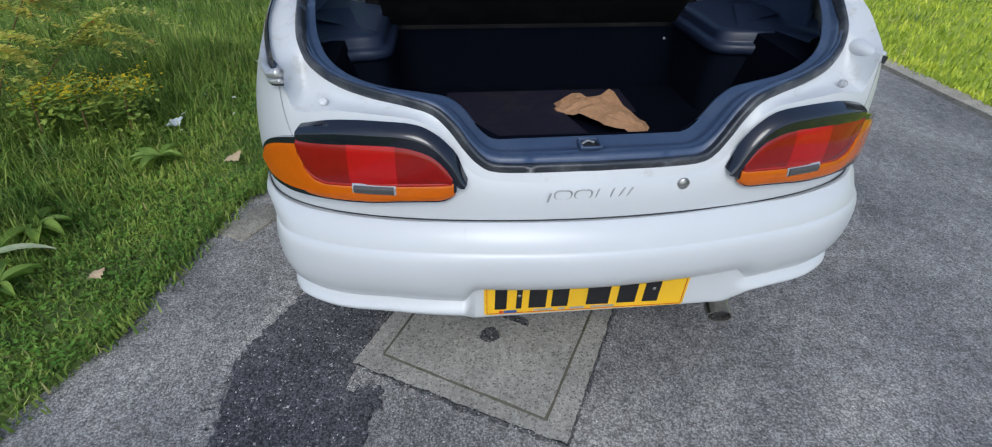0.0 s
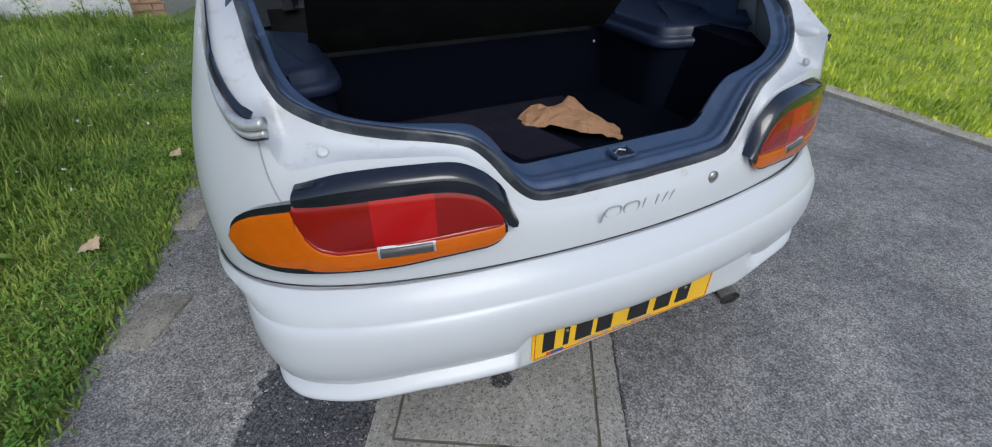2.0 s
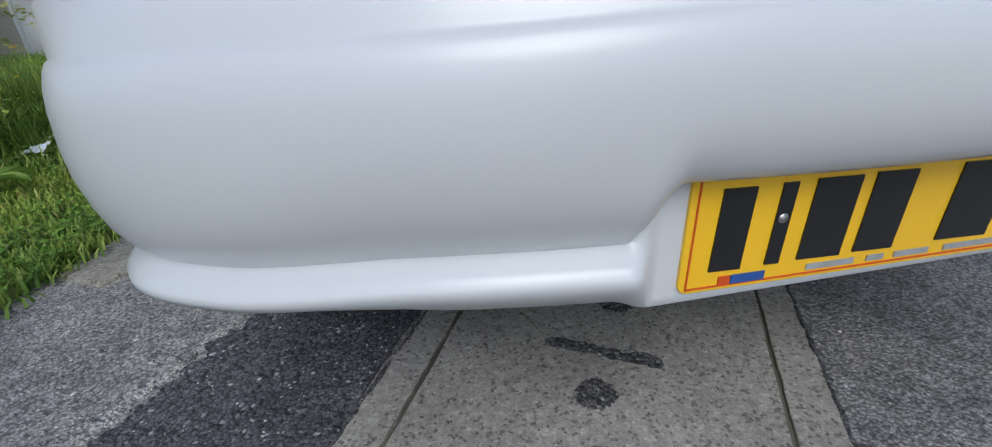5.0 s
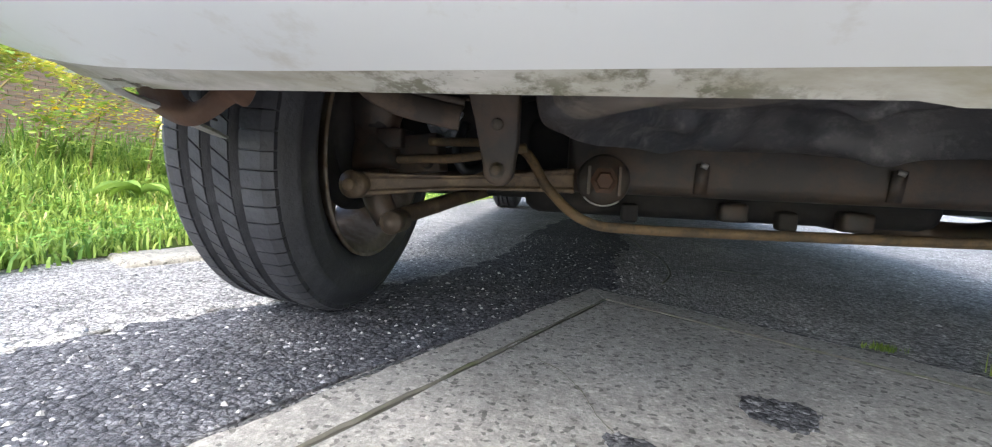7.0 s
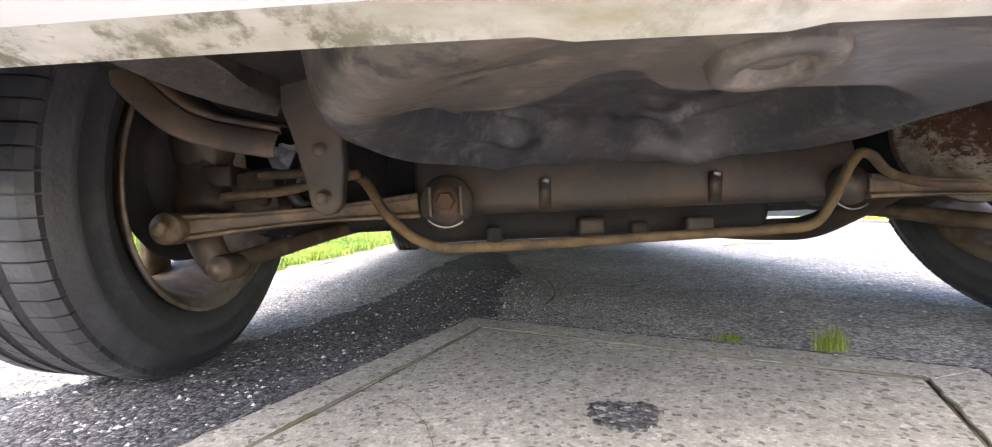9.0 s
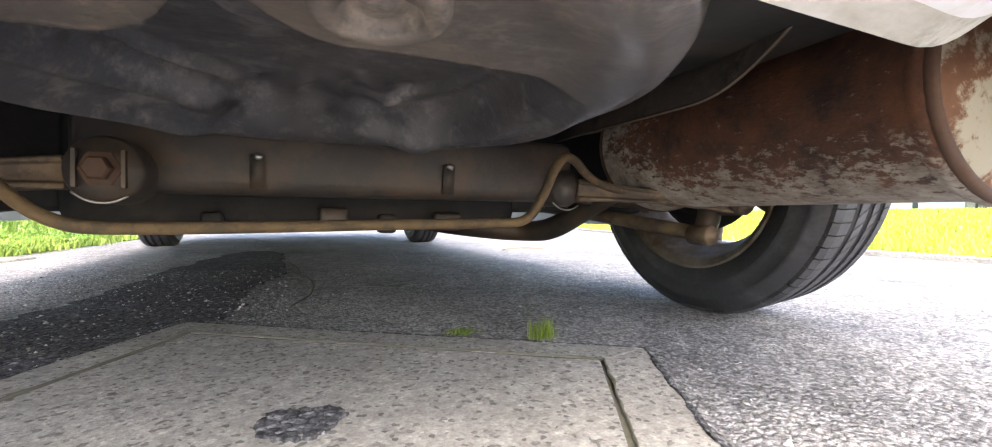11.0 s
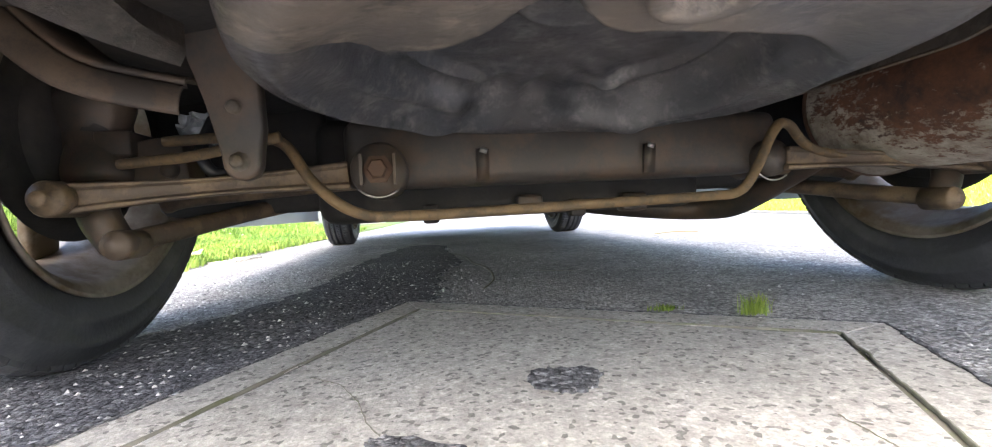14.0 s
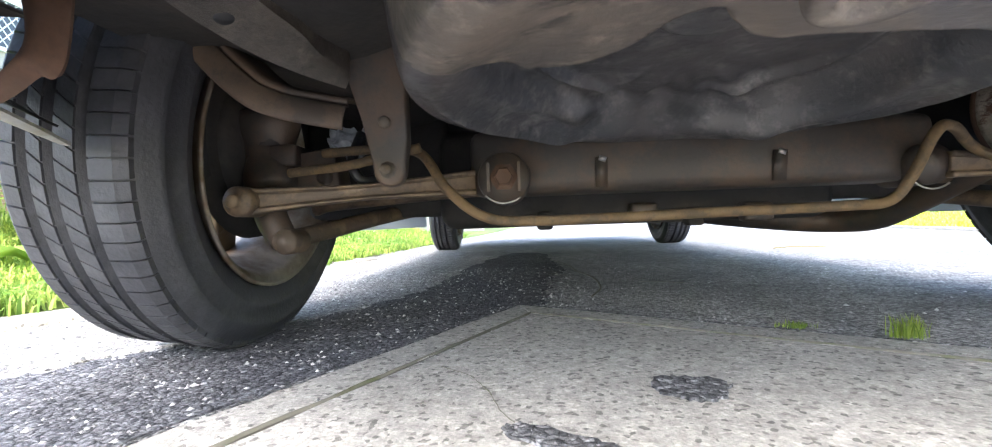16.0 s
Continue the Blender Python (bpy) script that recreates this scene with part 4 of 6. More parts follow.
part("lock", lathe([(0, 0.006), (0.007, 0.006), (0.0085, 0.004), (0.013, 0.004), (0.014, 0)], Matrix.Translation(lock_p) @ pose(0, 0, 0, 90, 0, 4)), STEEL, car, "round steel boot lock")

# boot interior
def boot_tray():
    bm = bmesh.new()
    q = lambda *v: bm.faces.new([bm.verts.new(p) for p in v])
    x, z0, z1, y0, y1 = 0.55, 0.60, 0.87, 0.13, 0.86
    q((-x, y0, z0), (x, y0, z0), (x, y1, z0), (-x, y1, z0))
    q((-x, y1, z0), (x, y1, z0), (x, y1 + 0.03, 0.80), (-x, y1 + 0.03, 0.80))
    for g in (-1, 1):
        q((g * x, y0, z0), (g * x, y1, z0), (g * (x + 0.05), y1, z1), (g * (x + 0.11), 0.40, z1), (g * (x + 0.04), 0.27, 0.85))
    q((-x, y0, z0), (x, y0, z0), (0.5, 0.20, 0.86), (0.36, 0.165, 0.843), (0.21, 0.145, 0.755), (-0.21, 0.145, 0.755), (-0.36, 0.165, 0.843), (-0.5, 0.20, 0.86))
    return bm


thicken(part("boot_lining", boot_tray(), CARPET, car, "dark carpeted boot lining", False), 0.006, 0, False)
def mat_point(u, v):
    x = -0.36 + u * (0.37 + 0.13 * (1 - v))
    return (x, 0.20 + 0.42 * v, 0.606 + 0.022 * sstep(0.55, 0.95, u) * (0.6 + 0.4 * v) + 0.002 * math.sin(9 * u + 4 * v))


thicken(part("boot_mat", grid(mat_point, steps(0, 1, 18), steps(0, 1, 10)), MAT, car, "dark folded boot mat"), 0.008, 1)
part("floor_panel", box(0.62, 0.20, 0.004, pose(-0.02, 0.70, 0.6055)), MAT, car, smooth=False)
for g in (-1, 1):
    edge_in = catmull([(g * 0.500, 0.92, 0.862), (g * 0.500, 0.80, 0.861), (g * 0.499, 0.66, 0.858), (g * 0.503, 0.604, 0.857), (g * 0.532, 0.574, 0.858), (g * 0.580, 0.556, 0.861), (g * 0.622, 0.525, 0.864), (g * 0.650, 0.470, 0.870), (g * 0.664, 0.420, 0.876)], 6)
    cross = ((-0.20, 0.040), (-0.10, 0.018), (-0.03, 0.008), (-0.007, 0.004), (0.0, -0.004), (0.001, -0.022), (0.003, -0.027), (0.016, -0.030), (0.021, -0.036), (0.022, -0.052), (0.016, -0.060), (-0.030, -0.064))

    def shelf_point(k, j):
        t = (edge_in[min(k + 1, len(edge_in) - 1)] - edge_in[max(k - 1, 0)]).normalized()
        inward = Vector((t.y, -t.x, 0)).normalized()
        inward = inward if inward.x * g < 0 else -inward
        q = edge_in[k] + inward * cross[j][0] + Vector((0, 0, cross[j][1]))
        q.x = g * min(g * q.x, 0.70)
        return q

    part("side_shelf", grid(shelf_point, range(len(edge_in)), range(len(cross))), SHADEDTRIM, car, "blue moulded side shelf, coloured darker for the boot's shade")
    low_edge = [shelf_point(k, len(cross) - 2) for k in range(len(edge_in))]
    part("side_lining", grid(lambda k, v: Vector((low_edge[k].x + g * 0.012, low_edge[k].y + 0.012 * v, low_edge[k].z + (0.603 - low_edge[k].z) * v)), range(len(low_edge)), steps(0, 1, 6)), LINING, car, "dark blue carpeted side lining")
for x, z in ((0.452, 0.764), (0.448, 0.640)):
    part("trim_screw", lathe([(0, 0.004), (0.004, 0.003), (0.005, 0)], pose(x, 0.868, z, 90), 10), GREYINK, car)
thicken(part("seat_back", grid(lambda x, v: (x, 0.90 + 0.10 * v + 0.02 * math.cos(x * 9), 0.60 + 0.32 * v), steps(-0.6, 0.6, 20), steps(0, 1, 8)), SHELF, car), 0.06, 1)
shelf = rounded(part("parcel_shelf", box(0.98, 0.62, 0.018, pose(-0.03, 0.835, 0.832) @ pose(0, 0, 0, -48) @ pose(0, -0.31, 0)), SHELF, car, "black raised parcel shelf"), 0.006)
latch = rounded(part("latch", joined(box(0.044, 0.005, 0.010, pose(-0.012, 0.078, 0.752, 25)), box(0.044, 0.005, 0.010, pose(-0.012, 0.112, 0.756)), box(0.005, 0.038, 0.010, pose(-0.034, 0.095, 0.754)), box(0.005, 0.038, 0.010, pose(0.010, 0.095, 0.754))), TRIM, car, "boot latch let into the sill"), 0.0015)
part("latch_pocket", box(0.040, 0.034, 0.004, pose(-0.012, 0.095, 0.7515)), RUBBER, latch, smooth=False)
part("latch_claw", tube([(-0.028, 0.098, 0.753), (-0.014, 0.104, 0.7575), (-0.002, 0.095, 0.757)], 0.003, 5, 8), STEEL, latch)

# ---- wheels ----
def wheel(x, y, side, camber=7.0):
    """A wheel whose axle runs along x; side is +1 where the outer face looks to +x."""
    m = pose(x, y, 0.283) @ pose(0, 0, 0, 0, (90 - camber) * side, 0)
    prof = [(0.190, -0.072), (0.205, -0.083), (0.222, -0.092), (0.226, -0.0945), (0.230, -0.092), (0.252, -0.091), (0.256, -0.0925), (0.260, -0.089), (0.270, -0.083), (0.279, -0.075), (0.284, -0.064)]
    for c in (-0.026, 0.012, 0.043):
        prof += [(0.2860, c - 0.0074), (0.274, c - 0.0064), (0.274, c + 0.0064), (0.2860, c + 0.0074)]
    prof += [(r, -h) for r, h in prof[10::-1]]
    prof = [(r, 0.88 * h) for r, h in prof]
    w = part("wheel", lathe(prof, m, 72), TYRE, car, "worn black tyre on a dull steel-grey wheel")
    n = 84
    bands = ((0.0446, 0.0675, 0.89, 0.010, 0.0), (0.0174, 0.0310, 0.88, 0.036, 0.4), (-0.0161, 0.0038, 0.88, 0.044, 0.1), (-0.0675, -0.0297, 0.89, -0.010, 0.6))
    for h0, h1, fill, slant, shift in bands:
        verts, faces = [], []
        for k in range(n):
            t0, half = 2 * math.pi * (k + shift) / n, math.pi / n * fill
            base = len(verts)
            for r_out in (True, False):
                for e in (-1, 1):
                    for i in range(4):
                        h = h0 + (h1 - h0) * i / 3
                        bend = -side * slant * (i / 3 - 0.5)
                        r = (0.2885 if abs(h) < 0.060 else 0.2835) if r_out else 0.275
                        t = t0 + e * half + bend
                        verts.append(m @ Vector((r * math.cos(t), r * math.sin(t), h)))
            for i in range(3):
                faces += [(base + i, base + i + 1, base + 5 + i, base + 4 + i), (base + i, base + 8 + i, base + 9 + i, base + i + 1), (base + 4 + i, base + 5 + i, base + 13 + i, base + 12 + i)]
            faces += [(base, base + 4, base + 12, base + 8), (base + 3, base + 11, base + 15, base + 7)]
        sheet("tread", verts, faces, TYRE, w)["kind"] = "stuff"
    rim = part("rim", lathe([(0.192, -0.078), (0.197, -0.080), (0.197, -0.074), (0.184, -0.070), (0.178, -0.060), (0.172, -0.03), (0.160, -0.01), (0.160, 0.03), (0.176, 0.06), (0.182, 0.070), (0.195, 0.074), (0.197, 0.08), (0.192, 0.078)], m, 56), RIM, w, "dull brake-dusted rim")
    # five spokes and hub
    bm = lathe([(0.0, 0.05), (0.05, 0.052), (0.062, 0.04), (0.062, 0.015), (0.0, 0.012)], m, 24)
    for k in range(5):
        a = 72 * k + 20
        spoke = box(0.125, 0.055, 0.018, m @ pose(0, 0, 0, 0, 0, a) @ pose(0.112, 0, 0.035, 0, -8, 0))
        bm = joined(bm, spoke)
    rounded(part("spokes", bm, RIM, rim), 0.006)
    return w


RW = 0.700
wheel(-0.678, RW, -1)
wheel(0.678, RW, 1)
wheel(-0.722, RW + 2.43, -1, 1)
wheel(0.722, RW + 2.43, 1, 1)

# ---- underside ----
FLANGE = rust_material("flange_metal", (0.075, 0.060, 0.048), ((0.22, 0.16, 0.105), (0.065, 0.043, 0.033)), 16, (0.46, 0.58), 0.6)
SHELF_LINE = table([(-0.450, 0.214), (-0.366, 0.256), (-0.280, 0.302), (-0.219, 0.345), (-0.186, 0.334), (-0.162, 0.305), (-0.144, 0.269), (-0.128, 0.257), (-0.108, 0.275), (-0.086, 0.298), (-0.038, 0.308), (0.012, 0.308), (0.053, 0.311), (0.125, 0.324), (0.197, 0.312), (0.269, 0.262), (0.388, 0.190)])


def well(x, y):
    """Height of the spare wheel well's pressed floor."""
    dx, dy = x + 0.085, y - 0.390
    r = math.hypot(dx, dy * (0.86 if dy < 0 else 1.0)) / 0.252
    ang = math.atan2(dx, dy)
    front = sstep(-0.1, 0.1, dy)
    z = 0.263 + 0.015 * (1 - sstep(0.66, 0.90, r)) + 0.006 * sstep(0.90, 0.985, r) + 0.14 * sstep(0.975, 1.09, r)
    hollow = sstep(-0.002, 0.020, y - SHELF_LINE(x)[0]) * (1 - sstep(0.60, 0.86, r))
    z += 0.036 * hollow
    z -= 0.016 * (1 - sstep(0.034, 0.062, math.hypot(x + 0.100, y - 0.315))) * sstep(-0.002, 0.012, y - SHELF_LINE(x)[0])
    side = sstep(0.22, 0.60, abs(ang)) * front
    for rr, amp, wide in ((0.58, 0.012, 0.040), (0.74, 0.019, 0.050), (0.88, 0.008, 0.030)):
        q = (r - rr - 0.05 * math.sin(2 * ang)) / wide
        z -= amp * math.exp(-(q * q if q > 0 else 5 * q * q)) * side
    # pressed ribs fanning out to the front rim
    fan = sstep(0.30, 0.50, r) * (1 - sstep(0.78, 0.92, r)) * front
    for a0, amp, wide in ((-0.42, 0.007, 0.15), (-0.06, 0.007, 0.11), (0.26, 0.008, 0.13), (0.58, 0.008, 0.13)):
        q = (ang - a0 - 0.45 * (r - 0.6) * (1 if a0 > 0 else -1)) / wide
        z -= amp * fan * math.exp(-(q * q if q < 0 else 2 * q * q))
    z += 0.0015 * noise.noise(Vector((x * 16, y * 16, 3))) * hollow + 0.0015 * noise.noise(Vector((x * 7, y * 16, 8)))
    return z + 0.0015 * noise.noise(Vector((x * 11, y * 11, 0)))


def pan_point(a, r):
    x, y = -0.085 + 0.252 * r * math.sin(a), 0.390 + 0.252 * r * math.cos(a) / (0.86 if math.cos(a) < 0 else 1.0)
    return (x, y, well(x, y))


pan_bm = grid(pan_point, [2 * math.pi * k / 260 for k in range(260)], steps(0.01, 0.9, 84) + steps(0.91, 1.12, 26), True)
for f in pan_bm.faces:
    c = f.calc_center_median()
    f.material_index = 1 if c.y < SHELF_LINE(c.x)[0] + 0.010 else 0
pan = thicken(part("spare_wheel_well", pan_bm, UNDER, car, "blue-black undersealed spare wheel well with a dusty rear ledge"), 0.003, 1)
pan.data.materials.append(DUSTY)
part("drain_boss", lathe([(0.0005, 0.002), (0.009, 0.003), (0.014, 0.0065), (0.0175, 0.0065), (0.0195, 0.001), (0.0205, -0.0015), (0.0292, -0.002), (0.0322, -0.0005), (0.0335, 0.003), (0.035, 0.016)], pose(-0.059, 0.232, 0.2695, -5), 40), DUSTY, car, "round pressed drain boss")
floor_pan = part("floor_pan", grid(lambda x, y: (x, y, 0.345 + 0.02 * math.sin(x * 14) ** 2 - 0.10 * sstep(0.85, 1.15, y) * (1 - 0.3 * sstep(0.1, 0.2, abs(x))) + 0.03 * sstep(3.2, 3.6, y)), steps(-0.62, 0.62, 40), steps(0.08, 3.9, 60)), UNDERDARK, car, "dark dirty floor pan")
thicken(floor_pan, 0.004, 1)

beam = rounded(part("crossmember", box(0.62, 0.085, 0.090, pose(0.0, 0.676, 0.245)), BEAM, car, "rusty grey suspension crossmember"), 0.016, 3)
for x in (-0.131, 0.104):
    cl = part("clip", box(0.016, 0.006, 0.040, pose(x, 0.631, 0.226, 10)), BEAM, beam)
    part("chip", box(0.010, 0.003, 0.007, pose(x + 0.001, 0.626, 0.2435, 10, 20)), STEEL, cl)
for g in (-1, 1):
    part("bush", lathe([(0, -0.030), (0.020, -0.030), (0.023, -0.026), (0.031, -0.024), (0.034, -0.016), (0.034, 0.05)], pose(-0.262, 0.605, 0.219, -90) if g < 0 else pose(0.287, 0.640, 0.219, -90) @ Matrix.Diagonal((0.8, 0.8, 1, 1)), 28), BEAM, beam)
    part("scuff", tube([((-0.262 if g < 0 else 0.287) + 0.0325 * math.cos(a), 0.5795 if g < 0 else 0.618, 0.219 + 0.0325 * math.sin(a)) for a in steps(-2.4, -0.9, 6)], 0.0013, 2, 5), STEEL, beam, "bare scratched metal")
part("bolt", lathe([(0, -0.046), (0.010, -0.046), (0.012, -0.043), (0.012, -0.034), (0.018, -0.033), (0.018, -0.03)], pose(-0.262, 0.605, 0.219, -90), 6), RUSTY, beam, "rusty bolt", False)
for e in (-1, 1):
    part("washer_tab", box(0.0035, 0.008, 0.036, pose(-0.262 + e * 0.019, 0.573, 0.219)), BEAM, beam, smooth=False)


def bone(a, b, w, h):
    """A pressed link: an I-shaped bar from a to b with eyes at its ends."""
    a, b = Vector(a), Vector(b)
    return tube([a, a.lerp(b, 0.12), a.lerp(b, 0.5), a.lerp(b, 0.88), b], lambda t: w * (0.92 + 0.45 * abs(2 * t - 1) ** 3), 6, 10, True, h)


def pressed_link(a, b):
    """A channel-section link from a to b: flanges above and below a recessed web, narrower at the middle."""
    a, b = Vector(a), Vector(b)
    d = (b - a).normalized()
    up = Vector((0, 0, 1)) - d * d.z
    out = up.cross(d).normalized()
    out = out if out.y < 0 else -out
    shape = ((0.5, 0.5), (0.5, 1.0), (0.30, 1.0), (0.28, 0.55), (-0.28, 0.55), (-0.30, 1.0), (-0.5, 1.0), (-0.5, -1.0), (0.5, -1.0))

    def ring(t, k):
        h = 0.021 + 0.013 * abs(2 * t - 1) ** 1.6
        z, y = shape[k % len(shape)]
        return a.lerp(b, t) + up * z * h + out * y * 0.010

    bm = grid(ring, steps(0, 1, 14), range(len(shape) + 1))
    bmesh.ops.remove_doubles(bm, verts=bm.verts, dist=1e-6)
    bmesh.ops.holes_fill(bm, edges=[e for e in bm.edges if len(e.link_faces) == 1])
    bmesh.ops.recalc_face_normals(bm, faces=bm.faces)
    return bm


for g in (-1, 1):
    link = rounded(part("lateral_link", pressed_link((g * 0.590, 0.576, 0.200), (g * 0.300, 0.612, 0.2165)), ARM, car, "rusty pressed lateral link"), 0.002)
    part("eye", lathe([(0, -0.038), (0.007, -0.038), (0.009, -0.035), (0.009, -0.029), (0.017, -0.027), (0.0195, -0.023), (0.0195, 0.022), (0, 0.022)], pose(g * 0.594, 0.580, 0.200, -90), 22), ARM, link)
    part("front_link", bone((g * 0.60, 0.80, 0.205), (g * 0.29, 0.76, 0.222), 0.015, 1.0), ARM, car)
    part("radius_rod", tube([(g * 0.560, 0.630, 0.150), (g * 0.53, 0.72, 0.163), (g * 0.49, 0.82, 0.180), (g * 0.42, 1.0, 0.205), (g * 0.40, 1.2, 0.23)], 0.0135, 6, 12), ARM, car)
    hub = part("hub_carrier", joined(tube([(g * 0.61, 0.66, 0.335), (g * 0.605, 0.66, 0.28), (g * 0.60, 0.65, 0.22)], lambda t: 0.046 - 0.010 * t + 0.005 * math.sin(9 * t), 6, 14, True, 0.7), tube([(g * 0.597, 0.632, 0.215), (g * 0.585, 0.622, 0.178), (g * 0.566, 0.618, 0.146)], lambda t: 0.024 - 0.004 * t, 6, 12, True, 0.8)), BEAM, car, "rusty cast hub carrier")
    part("lower_eye", lathe([(0, -0.030), (0.007, -0.030), (0.009, -0.026), (0.015, -0.024), (0.017, -0.02), (0.017, 0.02), (0, 0.02)], pose(g * 0.550, 0.606, 0.147, -90), 18), ARM, hub)
    rounded(part("brake_caliper", joined(box(0.085, 0.050, 0.058, pose(g * 0.545, 0.675, 0.245, 0, 8 * g)), box(0.040, 0.062, 0.030, pose(g * 0.575, 0.665, 0.268)), lathe([(0, -0.010), (0.010, -0.010), (0.012, 0), (0.012, 0.02)], pose(g * 0.520, 0.650, 0.236, -90), 10)), BEAM, hub, "brown rusty brake caliper"), 0.006)
    part("hub_boss", lathe([(0, -0.02), (0.028, -0.02), (0.034, -0.012), (0.034, 0.03)], pose(g * 0.632, 0.665, 0.268, -90, 0, 30 * g), 20), BEAM, hub)
    part("brake_drum", lathe([(0, -0.035), (0.095, -0.032), (0.102, -0.024), (0.104, 0.03), (0, 0.03)], pose(g * 0.665, RW, 0.283, 0, 90 * g, 0), 40), UNDERDARK, car)
    part("strut", tube([(g * 0.60, 0.66, 0.28), (g * 0.585, 0.68, 0.42), (g * 0.56, 0.71, 0.56)], 0.027, 4, 14), UNDERDARK, car)
    spring = [((g * 0.57 + 0.055 * math.cos(a)), 0.69 + 0.055 * math.sin(a), 0.40 + 0.030 * a / math.pi) for a in steps(0, 5 * math.pi, 50)]
    part("coil_spring", tube(spring, 0.0065, 1, 6), UNDERDARK, car)
    thicken(part("wheel_arch", grid(lambda a, v: (g * (0.60 + 0.21 * v), RW + 0.335 * math.cos(a), 0.283 + 0.335 * math.sin(a)), steps(0.1, math.pi - 0.85, 28), steps(0, 1, 6)), UNDERDARK, car, "dark inner wheel arch"), 0.004, 0)
    thicken(part("arch_wall", grid(lambda a, v: (g * 0.60, RW + (0.10 + 0.235 * v) * math.cos(a), 0.345 + (0.04 + 0.24 * v) * math.sin(a)), steps(0.2, 1.7, 28), steps(0, 1, 5)), UNDERDARK, car), 0.003, 0)
    thicken(part("inner_pan", grid(lambda u, v: (g * (0.36 + 0.30 * v), 0.46 + 0.30 * u, 0.385 + 0.05 * u + 0.12 * v * v), steps(0, 1, 10), steps(0, 1, 8)), UNDERDARK, car), 0.004, 0)
    part("backing_plate", lathe([(0, -0.012), (0.06, -0.014), (0.14, -0.010), (0.158, -0.004), (0.160, 0.01)], pose(g * 0.655, RW, 0.283, 0, 90 * g, 0) @ Matrix.Diagonal((0.82, 0.82, 1, 1)), 40), UNDERDARK, car, "dark brake backing plate")
    # added half ring that blocks light leaking in past the rim's top
    part("leak_blocker", grid(lambda a, r: (g * 0.634, RW + r * math.cos(a), 0.283 + r * math.sin(a)), steps(-0.35, math.pi + 0.35, 30), (0.14, 0.190)), UNDERDARK, car)


def open_bay(g):
    """Chassis rail with drain holes and the arch flange beside the hanger bracket."""
    low_left = catmull([(g * 0.505, 0.09, 0.352), (g * 0.497, 0.22, 0.340), (g * 0.490, 0.33, 0.329), (g * 0.473, 0.39, 0.320), (g * 0.451, 0.43, 0.314), (g * 0.424, 0.48, 0.312)], 6)
    low_right = catmull([(g * 0.445, 0.09, 0.362), (g * 0.443, 0.22, 0.352), (g * 0.440, 0.33, 0.341), (g * 0.432, 0.39, 0.336), (g * 0.430, 0.43, 0.330), (g * 0.420, 0.48, 0.322)], 6)
    rise = Vector((0, 0, 0.09))
    rail_row = lambda k: [low_left[k] + rise + Vector((g * 0.01, 0, 0)), low_left[k] + rise * 0.06, low_left[k], low_left[k].lerp(low_right[k], 0.33), low_left[k].lerp(low_right[k], 0.66), low_right[k], low_right[k] + rise * 0.06, low_right[k] + rise]
    rail = thicken(part("chassis_rail", grid(lambda k, j: rail_row(k)[j], range(len(low_left)), range(8)), RAIL, car, "undersealed chassis rail with drain holes"), 0.003, 0)
    for x, y, z in ((0.463, 0.394, 0.3255), (0.470, 0.345, 0.3315), (0.47, 0.26, 0.3405)):
        part("drain_hole", lathe([(0, 0.0), (0.0075, 0.0), (0.0085, 0.002)], pose(g * x, y, z - 0.0018, -11, 15 * g), 16), RUBBER, rail)
    edge = catmull([(g * 0.650, 0.472, 0.46), (g * 0.628, 0.478, 0.408), (g * 0.590, 0.480, 0.351), (g * 0.543, 0.481, 0.304), (g * 0.508, 0.485, 0.286), (g * 0.471, 0.489, 0.277), (g * 0.446, 0.491, 0.272), (g * 0.434, 0.494, 0.270)], 6)

    def side_in(k, v):
        t = (edge[min(k + 1, len(edge) - 1)] - edge[max(k - 1, 0)]).normalized()
        up = Vector((-t.z, 0, t.x))
        up = (up if up.z > 0 else -up).normalized()
        if v <= 0.6:
            return edge[k] + up * 0.027 * v / 0.6 + Vector((0, -0.005 * math.sin(math.pi * v / 0.6) ** 0.6 + 0.006 * v, 0))
        w = (v - 0.6) / 0.4
        return edge[k] + up * (0.027 + 0.015 * w) + Vector((0, 0.0036 + 0.006 - 0.008 * math.sin(math.pi * w) + 0.05 * w ** 4, 0))

    thicken(part("arch_flange", grid(side_in, range(len(edge)), [0, 0.05, 0.12, 0.2, 0.3, 0.4, 0.48, 0.55, 0.595, 0.605, 0.64, 0.7, 0.78, 0.86, 0.93, 1.0]), FLANGE, car, "two-layered rusty pan edge"), 0.003, 0, False)


open_bay(-1)


def bracket():
    bm = bmesh.new()
    outline = [(-0.058, 0.41), (-0.049, 0.358), (-0.032, 0.29), (-0.0195, 0.235)] + [(0.0185 * math.cos(a), 0.226 + 0.0185 * math.sin(a)) for a in steps(math.pi, 2 * math.pi, 10)] + [(0.0195, 0.235), (0.023, 0.26), (0.025, 0.34), (0.022, 0.41)]
    f = bm.faces.new([bm.verts.new((-0.390 + x, 0.515 - 0.25 * max(0, z - 0.29), z)) for x, z in outline])
    ext = bmesh.ops.extrude_face_region(bm, geom=[f])
    for v in ext["geom"]:
        if isinstance(v, bmesh.types.BMVert):
            v.co.y += 0.02
    bmesh.ops.recalc_face_normals(bm, faces=bm.faces)
    return bm


